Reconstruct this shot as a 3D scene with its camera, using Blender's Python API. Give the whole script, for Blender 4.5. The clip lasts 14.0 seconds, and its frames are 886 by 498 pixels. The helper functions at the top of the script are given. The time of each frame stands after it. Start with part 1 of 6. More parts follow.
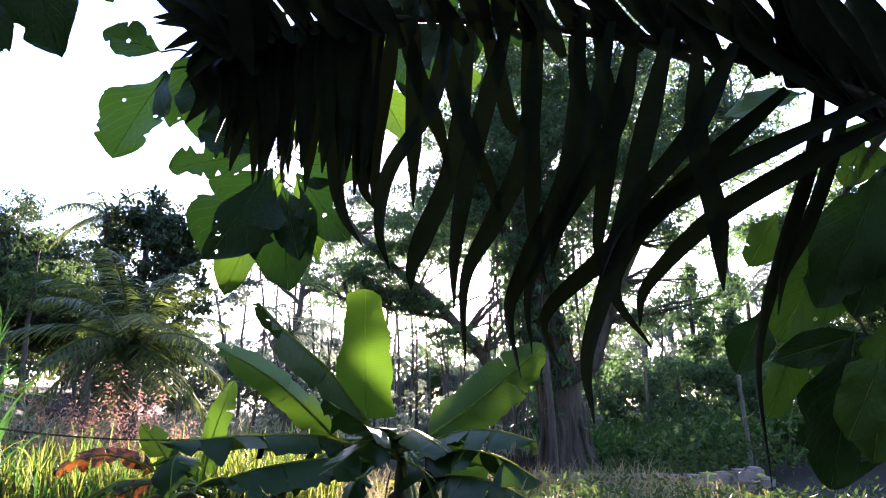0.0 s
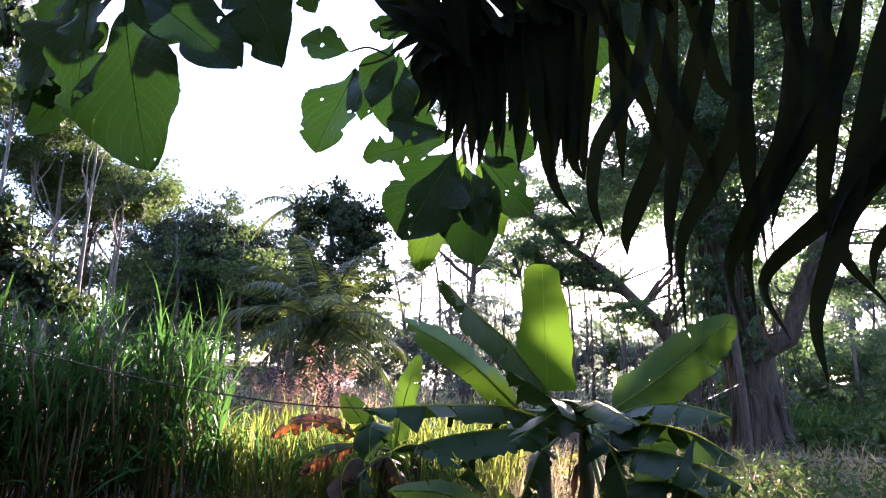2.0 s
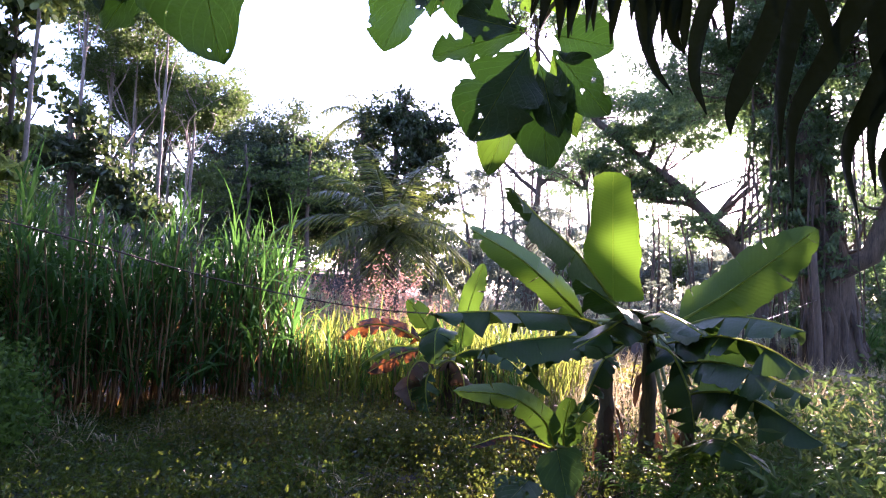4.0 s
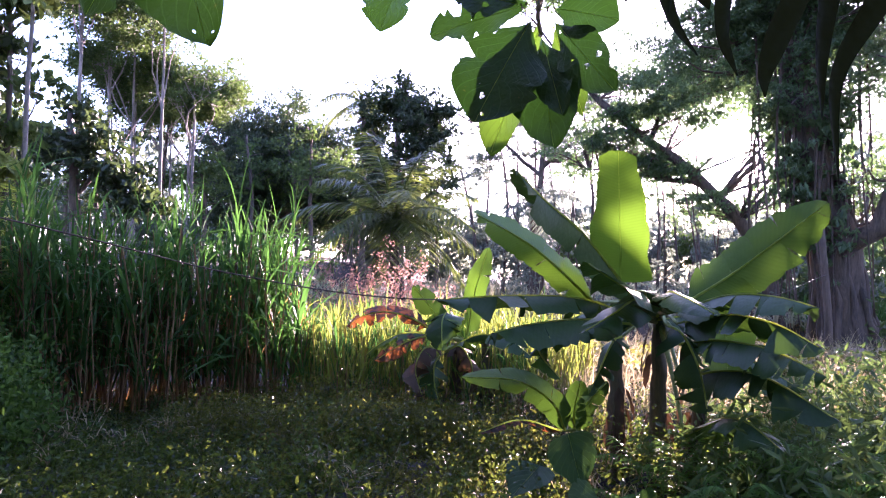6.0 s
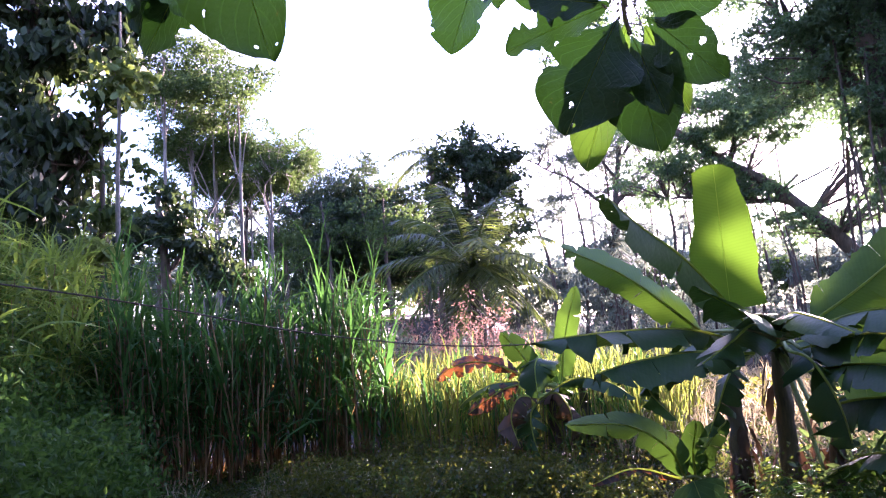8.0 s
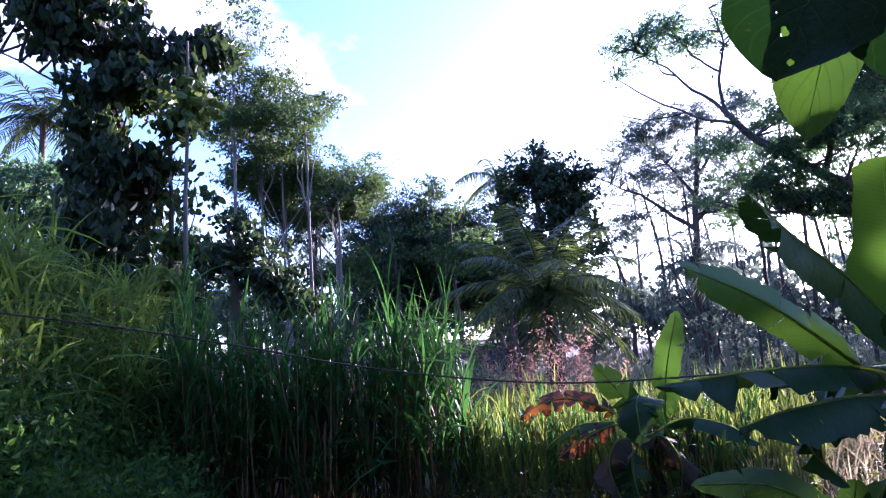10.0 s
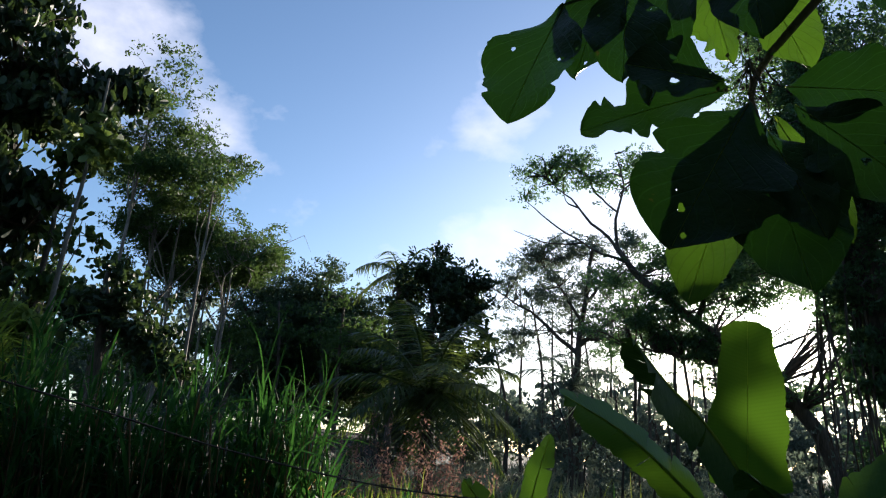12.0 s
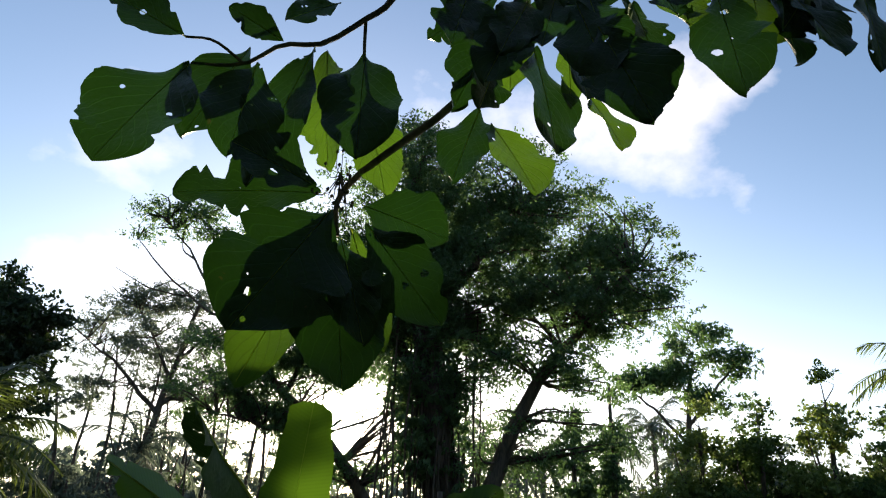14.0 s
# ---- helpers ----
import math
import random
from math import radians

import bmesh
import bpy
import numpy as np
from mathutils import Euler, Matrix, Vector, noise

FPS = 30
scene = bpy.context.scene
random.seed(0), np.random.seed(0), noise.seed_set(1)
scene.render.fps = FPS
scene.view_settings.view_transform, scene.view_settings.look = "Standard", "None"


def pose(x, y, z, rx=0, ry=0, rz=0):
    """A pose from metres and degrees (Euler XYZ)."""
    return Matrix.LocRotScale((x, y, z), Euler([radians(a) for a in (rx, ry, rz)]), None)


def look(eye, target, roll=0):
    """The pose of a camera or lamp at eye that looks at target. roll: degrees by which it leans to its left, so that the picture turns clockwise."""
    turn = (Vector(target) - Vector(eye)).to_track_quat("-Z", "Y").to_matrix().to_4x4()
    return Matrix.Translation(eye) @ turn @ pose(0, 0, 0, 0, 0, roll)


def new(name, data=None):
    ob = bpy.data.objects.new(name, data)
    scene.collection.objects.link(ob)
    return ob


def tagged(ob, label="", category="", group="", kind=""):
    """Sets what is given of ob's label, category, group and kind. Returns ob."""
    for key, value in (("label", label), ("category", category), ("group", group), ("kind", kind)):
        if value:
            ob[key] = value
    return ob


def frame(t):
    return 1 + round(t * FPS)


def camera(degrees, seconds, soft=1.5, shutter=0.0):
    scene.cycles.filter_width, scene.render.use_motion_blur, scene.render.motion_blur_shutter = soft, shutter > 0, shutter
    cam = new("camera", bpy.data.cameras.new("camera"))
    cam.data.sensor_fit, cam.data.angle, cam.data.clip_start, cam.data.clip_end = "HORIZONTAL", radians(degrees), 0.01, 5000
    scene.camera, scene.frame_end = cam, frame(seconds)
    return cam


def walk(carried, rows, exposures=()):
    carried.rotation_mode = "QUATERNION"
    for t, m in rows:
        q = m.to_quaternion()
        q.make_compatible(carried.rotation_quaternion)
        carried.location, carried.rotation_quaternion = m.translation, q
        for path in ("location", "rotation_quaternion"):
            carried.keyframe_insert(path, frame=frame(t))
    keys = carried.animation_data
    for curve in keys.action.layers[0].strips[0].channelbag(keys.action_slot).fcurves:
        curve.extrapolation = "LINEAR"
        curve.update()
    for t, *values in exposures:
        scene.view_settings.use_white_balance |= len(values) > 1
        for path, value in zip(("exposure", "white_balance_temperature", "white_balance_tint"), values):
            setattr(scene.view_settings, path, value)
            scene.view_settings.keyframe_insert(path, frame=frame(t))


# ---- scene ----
cam = camera(68.36, 14.0, soft=1.15)

# seconds, eye x y z, yaw to the left, pitch, lean to the left
PATH_ROWS = """
0 -0.000 0.000 1.500 0.00 14.02 -0.03
0.5 -0.006 -0.018 1.499 2.44 17.09 0.03
1 -0.020 -0.038 1.494 5.87 18.85 0.08
1.5 -0.030 -0.047 1.493 10.74 16.04 0.52
2 -0.042 -0.054 1.483 15.03 11.85 0.71
2.5 -0.050 -0.038 1.484 17.11 8.94 0.65
3 -0.053 -0.042 1.479 20.98 6.20 1.77
3.5 -0.060 -0.050 1.458 23.74 4.15 2.15
3.7 -0.063 -0.045 1.456 21.40 4.14 2.48
5.8 -0.085 0.018 1.462 18.83 3.53 1.41
6 -0.087 0.022 1.461 20.82 2.71 0.47
6.5 -0.093 0.024 1.459 25.14 1.85 -2.45
6.8 -0.097 0.020 1.452 25.36 1.51 -2.21
7 -0.101 0.020 1.446 24.68 0.45 -1.97
7.5 -0.135 0.070 1.430 26.19 4.02 -3.96
9.8 -0.600 0.652 1.490 30.54 10.33 -3.29
10 -0.611 0.672 1.508 33.04 9.95 -4.55
10.5 -0.613 0.682 1.522 36.88 12.56 -4.07
10.6 -0.612 0.680 1.523 36.97 13.21 -1.87
11 -0.612 0.664 1.528 37.15 13.53 -0.96
11.5 -0.620 0.648 1.531 31.68 15.39 0.92
12 -0.616 0.641 1.538 23.64 17.87 3.12
12.5 -0.596 0.633 1.549 12.31 19.68 4.08
13 -0.562 0.624 1.557 3.09 22.59 4.16
13.5 -0.539 0.622 1.562 -5.00 24.12 4.70
14 -0.523 0.624 1.567 -10.87 25.26 3.29
"""


def eye_pose(x, y, z, yaw, pitch, lean):
    return pose(x, y, z, 90 + pitch, 0, yaw) @ pose(0, 0, 0, 0, 0, lean)


rows = []
for line in PATH_ROWS.strip().splitlines():
    t, *p = [float(v) for v in line.split()]
    rows.append((t, eye_pose(*p)))
EXPOSURES = [(0.0, 3.25, 6150, 39), (0.6, 3.30, 6150, 39), (1.0, 3.60, 6100, 41), (1.5, 3.20, 6150, 42), (2.0, 3.40, 6250, 48), (2.5, 2.82, 6150, 52), (3.0, 2.78, 6150, 54), (3.6, 3.62, 6250, 57), (6.0, 3.85, 6050, 64), (7.7, 3.85, 6000, 64), (9.8, 2.76, 5200, 52),
             (10.6, 2.33, 4900, 58), (11.5, 1.74, 5350, 34), (12.0, 1.17, 6050, 15), (12.6, 0.82, 6200, 11), (13.2, 1.17, 6600, 11), (14.0, 1.47, 6900, 15)]
walk(cam, rows, EXPOSURES)

# ---------------------------------------------------------------- sky and sun
SUN_AZ, SUN_EL = 3.0, 9.7
SUN_DIR = Vector((math.sin(radians(SUN_AZ)) * math.cos(radians(SUN_EL)), math.cos(radians(SUN_AZ)) * math.cos(radians(SUN_EL)), math.sin(radians(SUN_EL))))

world = bpy.data.worlds.new("morning_sky")
scene.world = world
world.use_nodes = True
wt = world.node_tree
wn, wl = wt.nodes, wt.links
wn.clear()

out = wn.new("ShaderNodeOutputWorld")
bg = wn.new("ShaderNodeBackground")
bg.inputs["Strength"].default_value = 1.0
wl.new(bg.outputs[0], out.inputs[0])
sky = wn.new("ShaderNodeTexSky")
sky.sky_type, sky.sun_disc, sky.sun_elevation, sky.sun_rotation = "NISHITA", False, radians(SUN_EL), radians(SUN_AZ)
sky.air_density, sky.dust_density, sky.ozone_density = 1.0, 0.6, 2.4
scaled = wn.new("ShaderNodeVectorMath")
scaled.operation = "SCALE"
scaled.inputs["Scale"].default_value = 0.103
wl.new(sky.outputs[0], scaled.inputs[0])
coord = wn.new("ShaderNodeTexCoord")
# thin morning cloud
cmap = wn.new("ShaderNodeMapping")
cmap.inputs["Scale"].default_value = (2.2, 2.2, 3.4)
cmap.inputs["Location"].default_value = (0.35, 0.1, 0.2)
wl.new(coord.outputs["Generated"], cmap.inputs[0])
cn = wn.new("ShaderNodeTexNoise")
cn.inputs["Scale"].default_value, cn.inputs["Detail"].default_value, cn.inputs["Roughness"].default_value = 1.5, 8, 0.55
wl.new(cmap.outputs[0], cn.inputs["Vector"])
cr = wn.new("ShaderNodeMapRange")
cr.inputs["From Min"].default_value, cr.inputs["From Max"].default_value = 0.58, 0.8


def sky_way(az, el):
    a, e = radians(az), radians(el)
    return Vector((math.sin(a) * math.cos(e), math.cos(a) * math.cos(e), math.sin(e)))


# the cloud gathers in a few banks
bank = cn.outputs["Fac"]
for az, el, power, gain in ((-50, 32, 90, 0.17), (-72, 28, 120, 0.12), (-30, 17, 500, 0.13), (-23, 18, 500, 0.1), (33, 36, 160, 0.12), (-21, 41, 200, 0.12)):
    d1 = wn.new("ShaderNodeVectorMath")
    d1.operation = "DOT_PRODUCT"
    d1.inputs[1].default_value = sky_way(az, el)
    n1 = wn.new("ShaderNodeVectorMath")
    n1.operation = "NORMALIZE"
    wl.new(coord.outputs["Generated"], n1.inputs[0])
    wl.new(n1.outputs[0], d1.inputs[0])
    m1 = wn.new("ShaderNodeMath")
    m1.operation = "MAXIMUM"
    m1.inputs[1].default_value = 0.0
    wl.new(d1.outputs["Value"], m1.inputs[0])
    p1 = wn.new("ShaderNodeMath")
    p1.operation = "POWER"
    p1.inputs[1].default_value = power
    wl.new(m1.outputs[0], p1.inputs[0])
    a1 = wn.new("ShaderNodeMath")
    a1.operation = "MULTIPLY_ADD"
    a1.inputs[1].default_value = gain
    wl.new(p1.outputs[0], a1.inputs[0])
    wl.new(bank, a1.inputs[2])
    bank = a1.outputs[0]
wl.new(bank, cr.inputs["Value"])
mixc = wn.new("ShaderNodeMix")
mixc.data_type = "RGBA"
mixc.inputs["B"].default_value = (0.49, 0.49, 0.53, 1)
wl.new(cr.outputs[0], mixc.inputs["Factor"])
wl.new(scaled.outputs[0], mixc.inputs["A"])
# bright haze round the low sun
dot = wn.new("ShaderNodeVectorMath")
dot.operation = "DOT_PRODUCT"
dot.inputs[1].default_value = SUN_DIR
nrm = wn.new("ShaderNodeVectorMath")
nrm.operation = "NORMALIZE"
wl.new(coord.outputs["Generated"], nrm.inputs[0])
wl.new(nrm.outputs[0], dot.inputs[0])
clampd = wn.new("ShaderNodeMath")
clampd.operation = "MAXIMUM"
clampd.inputs[1].default_value = 0.0
wl.new(dot.outputs["Value"], clampd.inputs[0])


def lobe(power, gain, color, before):
    p = wn.new("ShaderNodeMath")
    p.operation = "POWER"
    p.inputs[1].default_value = power
    wl.new(clampd.outputs[0], p.inputs[0])
    g = wn.new("ShaderNodeMath")
    g.operation = "MULTIPLY"
    g.inputs[1].default_value = gain
    wl.new(p.outputs[0], g.inputs[0])
    c = wn.new("ShaderNodeVectorMath")
    c.operation = "SCALE"
    c.inputs[0].default_value = color
    wl.new(g.outputs[0], c.inputs["Scale"])
    a = wn.new("ShaderNodeVectorMath")
    a.operation = "ADD"
    wl.new(before, a.inputs[0])
    wl.new(c.outputs[0], a.inputs[1])
    return a.outputs[0]


light_sky = lobe(9, 0.078, (0.8, 0.87, 1.0), mixc.outputs["Result"])
light_sky = lobe(30, 0.14, (1.0, 0.98, 0.93), light_sky)
light_sky = lobe(900, 6.0, (1.0, 0.93, 0.8), light_sky)
light_sky = lobe(9000, 60.0, (1.0, 0.93, 0.8), light_sky)
# morning haze low over the horizon, thickest towards the sunny side
part_z = wn.new("ShaderNodeSeparateXYZ")
wl.new(nrm.outputs[0], part_z.inputs[0])
low = wn.new("ShaderNodeMath")
low.operation, low.use_clamp = "SUBTRACT", True
low.inputs[0].default_value = 1.0
wl.new(part_z.outputs["Z"], low.inputs[1])
low6 = wn.new("ShaderNodeMath")
low6.operation = "POWER"
low6.inputs[1].default_value = 6.0
wl.new(low.outputs[0], low6.inputs[0])
hd = wn.new("ShaderNodeVectorMath")
hd.operation = "DOT_PRODUCT"
hd.inputs[1].default_value = sky_way(24, 5)
wl.new(nrm.outputs[0], hd.inputs[0])
hm = wn.new("ShaderNodeMath")
hm.operation = "MAXIMUM"
hm.inputs[1].default_value = 0.0
wl.new(hd.outputs["Value"], hm.inputs[0])
hp4 = wn.new("ShaderNodeMath")
hp4.operation = "POWER"
hp4.inputs[1].default_value = 5.0
wl.new(hm.outputs[0], hp4.inputs[0])
haze = wn.new("ShaderNodeMath")
haze.operation = "MULTIPLY"
wl.new(low6.outputs[0], haze.inputs[0])
wl.new(hp4.outputs[0], haze.inputs[1])
hc = wn.new("ShaderNodeVectorMath")
hc.operation = "SCALE"
hc.inputs[0].default_value = (0.95, 0.9, 0.88)
wl.new(haze.outputs[0], hc.inputs["Scale"])
ha = wn.new("ShaderNodeVectorMath")
ha.operation = "ADD"
wl.new(light_sky, ha.inputs[0])
wl.new(hc.outputs[0], ha.inputs[1])
wl.new(ha.outputs[0], bg.inputs["Color"])

sun = new("sun", bpy.data.lights.new("sun", "SUN"))
sun.data.energy, sun.data.angle, sun.data.color = 5.0, radians(0.6), (1.0, 0.88, 0.68)
sun.matrix_world = look(SUN_DIR * 100, (0, 0, 0))


# ---------------------------------------------------------------- materials
def base_material(name):
    m = bpy.data.materials.new(name)
    m.use_nodes = True
    t = m.node_tree
    t.nodes.clear()
    o = t.nodes.new("ShaderNodeOutputMaterial")
    return m, t, t.nodes, t.links, o


def ramp(t, stops):
    r = t.nodes.new("ShaderNodeValToRGB")
    el = r.color_ramp.elements
    while len(el) < len(stops):
        el.new(0.5)
    for e, (p, c) in zip(el, stops):
        e.position, e.color = p, (*c, 1)
    return r


def leaf_material(name, dark, light, glow, per="island", rough=0.5, through_share=0.4, noise_scale=8.0, spots=None, holes=None, gloss=0.4, veins=None, skew=0.0):
    """Green leaf: reflects as a waxy skin, lets light through in a yellower tone."""
    m, t, n, l, o = base_material(name)
    if per == "island":
        g = n.new("ShaderNodeNewGeometry")
        rnd = g.outputs["Random Per Island"]
    else:
        g = n.new("ShaderNodeObjectInfo")
        rnd = g.outputs["Random"]
    tc = n.new("ShaderNodeTexCoord")
    nz = n.new("ShaderNodeTexNoise")
    nz.inputs["Scale"].default_value, nz.inputs["Detail"].default_value = noise_scale, 5
    l.new(tc.outputs["Object"], nz.inputs["Vector"])
    add = n.new("ShaderNodeMath")
    add.operation = "MULTIPLY_ADD"
    add.inputs[1].default_value, add.inputs[2].default_value = 0.55, 0.0
    l.new(rnd, add.inputs[0])
    add2 = n.new("ShaderNodeMath")
    add2.operation = "MULTIPLY_ADD"
    add2.inputs[1].default_value = 0.5
    l.new(nz.outputs["Fac"], add2.inputs[0])
    l.new(add.outputs[0], add2.inputs[2])
    r = ramp(t, [(0.15 + skew, dark), (0.85 + skew * 0.3, light)])
    l.new(add2.outputs[0], r.inputs[0])
    col = r.outputs[0]
    gl = ramp(t, [(0.15, tuple(c * 0.65 for c in glow)), (0.85, glow)])
    l.new(add2.outputs[0], gl.inputs[0])
    gcol = gl.outputs[0]
    height = None
    if veins:
        # side veins that leave the midrib at a slant
        va = n.new("ShaderNodeAttribute")
        va.attribute_name = "leaf_place"
        vs = n.new("ShaderNodeSeparateXYZ")
        l.new(va.outputs["Vector"], vs.inputs[0])
        vm = n.new("ShaderNodeMath")
        vm.operation = "MULTIPLY"
        vm.inputs[1].default_value = -veins[1]
        l.new(vs.outputs[1], vm.inputs[0])
        vq = n.new("ShaderNodeMath")
        vq.operation = "MULTIPLY_ADD"
        vq.inputs[1].default_value = veins[0]
        l.new(vs.outputs[0], vq.inputs[0])
        l.new(vm.outputs[0], vq.inputs[2])
        pp = n.new("ShaderNodeMath")
        pp.operation = "PINGPONG"
        pp.inputs[1].default_value = 0.5
        l.new(vq.outputs[0], pp.inputs[0])
        vr = n.new("ShaderNodeMapRange")
        vr.inputs["From Min"].default_value, vr.inputs["From Max"].default_value = 0.0, veins[3]
        vr.inputs["To Min"].default_value, vr.inputs["To Max"].default_value = veins[2], 1.0
        l.new(pp.outputs[0], vr.inputs["Value"])
        height = vr.outputs[0]
        for which in (0, 1):
            ml = n.new("ShaderNodeVectorMath")
            ml.operation = "SCALE"
            l.new((col, gcol)[which], ml.inputs[0])
            l.new(vr.outputs[0], ml.inputs["Scale"])
            if which:
                gcol = ml.outputs[0]
            else:
                col = ml.outputs[0]
    if spots:
        sn = n.new("ShaderNodeTexNoise")
        sn.inputs["Scale"].default_value, sn.inputs["Detail"].default_value = spots[1], 6
        l.new(tc.outputs["Object"], sn.inputs["Vector"])
        sr = n.new("ShaderNodeMapRange")
        sr.inputs["From Min"].default_value, sr.inputs["From Max"].default_value = spots[2], spots[2] + 0.1
        l.new(sn.outputs["Fac"], sr.inputs["Value"])
        for which in (0, 1):
            mx = n.new("ShaderNodeMix")
            mx.data_type = "RGBA"
            mx.inputs["B"].default_value = (*spots[0], 1)
            l.new(sr.outputs[0], mx.inputs["Factor"])
            l.new((col, gcol)[which], mx.inputs["A"])
            if which:
                gcol = mx.outputs["Result"]
            else:
                col = mx.outputs["Result"]
    b = n.new("ShaderNodeBsdfPrincipled")
    b.inputs["Roughness"].default_value = rough
    b.inputs["Specular IOR Level"].default_value = gloss
    l.new(col, b.inputs["Base Color"])
    bump = n.new("ShaderNodeBump")
    bump.inputs["Strength"].default_value, bump.inputs["Distance"].default_value = 0.35, 0.01
    nb = n.new("ShaderNodeTexNoise")
    nb.inputs["Scale"].default_value = noise_scale * 5
    l.new(tc.outputs["Object"], nb.inputs["Vector"])
    if height is None:
        l.new(nb.outputs["Fac"], bump.inputs["Height"])
    else:
        hs = n.new("ShaderNodeMath")
        hs.operation = "MULTIPLY_ADD"
        hs.inputs[1].default_value = 1.5
        l.new(height, hs.inputs[0])
        l.new(nb.outputs["Fac"], hs.inputs[2])
        l.new(hs.outputs[0], bump.inputs["Height"])
    l.new(bump.outputs[0], b.inputs["Normal"])
    tr = n.new("ShaderNodeBsdfTranslucent")
    l.new(gcol, tr.inputs["Color"])
    mix = n.new("ShaderNodeMixShader")
    mix.inputs[0].default_value = through_share
    l.new(b.outputs[0], mix.inputs[1])
    l.new(tr.outputs[0], mix.inputs[2])
    if holes:
        vo = n.new("ShaderNodeTexVoronoi")
        vo.inputs["Scale"].default_value = holes[0]
        wob = n.new("ShaderNodeVectorMath")
        wob.operation = "MULTIPLY_ADD"
        wn2 = n.new("ShaderNodeTexNoise")
        wn2.inputs["Scale"].default_value = 60
        l.new(tc.outputs["Object"], wn2.inputs["Vector"])
        l.new(wn2.outputs["Color"], wob.inputs[0])
        wob.inputs[1].default_value = (0.02, 0.02, 0.02)
        l.new(tc.outputs["Object"], wob.inputs[2])
        l.new(wob.outputs[0], vo.inputs["Vector"])
        pick = n.new("ShaderNodeSeparateColor")
        l.new(vo.outputs["Color"], pick.inputs[0])
        rad = n.new("ShaderNodeMapRange")
        rad.inputs["From Min"].default_value, rad.inputs["From Max"].default_value = holes[1], 1.0
        rad.inputs["To Min"].default_value, rad.inputs["To Max"].default_value = 0.0, holes[2]
        l.new(pick.outputs[0], rad.inputs["Value"])
        less = n.new("ShaderNodeMath")
        less.operation = "LESS_THAN"
        l.new(vo.outputs["Distance"], less.inputs[0])
        l.new(rad.outputs[0], less.inputs[1])
        clear = n.new("ShaderNodeBsdfTransparent")
        cut = n.new("ShaderNodeMixShader")
        l.new(less.outputs[0], cut.inputs[0])
        l.new(mix.outputs[0], cut.inputs[1])
        l.new(clear.outputs[0], cut.inputs[2])
        l.new(cut.outputs[0], o.inputs[0])
        return m
    l.new(mix.outputs[0], o.inputs[0])
    return m


def solid_material(name, dark, light, scale=6.0, stretch=(1, 1, 1), rough=0.85, bump_at=0.5, metal=0.0, fine=40.0):
    """Bark, soil, wire, stone: two tones in noise at two scales, with relief."""
    m, t, n, l, o = base_material(name)
    tc = n.new("ShaderNodeTexCoord")
    mp = n.new("ShaderNodeMapping")
    mp.inputs["Scale"].default_value = stretch
    l.new(tc.outputs["Object"], mp.inputs[0])
    a = n.new("ShaderNodeTexNoise")
    a.inputs["Scale"].default_value, a.inputs["Detail"].default_value, a.inputs["Roughness"].default_value = scale, 8, 0.65
    l.new(mp.outputs[0], a.inputs["Vector"])
    c = n.new("ShaderNodeTexNoise")
    c.inputs["Scale"].default_value, c.inputs["Detail"].default_value = fine, 4
    l.new(mp.outputs[0], c.inputs["Vector"])
    mx = n.new("ShaderNodeMath")
    mx.operation = "MULTIPLY_ADD"
    mx.inputs[1].default_value = 0.4
    l.new(c.outputs["Fac"], mx.inputs[0])
    sc = n.new("ShaderNodeMath")
    sc.operation = "MULTIPLY"
    sc.inputs[1].default_value = 0.7
    l.new(a.outputs["Fac"], sc.inputs[0])
    l.new(sc.outputs[0], mx.inputs[2])
    r = ramp(t, [(0.38, dark), (0.7, light)])
    l.new(mx.outputs[0], r.inputs[0])
    b = n.new("ShaderNodeBsdfPrincipled")
    b.inputs["Roughness"].default_value, b.inputs["Metallic"].default_value = rough, metal
    l.new(r.outputs[0], b.inputs["Base Color"])
    bp = n.new("ShaderNodeBump")
    bp.inputs["Strength"].default_value, bp.inputs["Distance"].default_value = bump_at, 0.02
    l.new(mx.outputs[0], bp.inputs["Height"])
    l.new(bp.outputs[0], b.inputs["Normal"])
    l.new(b.outputs[0], o.inputs[0])
    return m


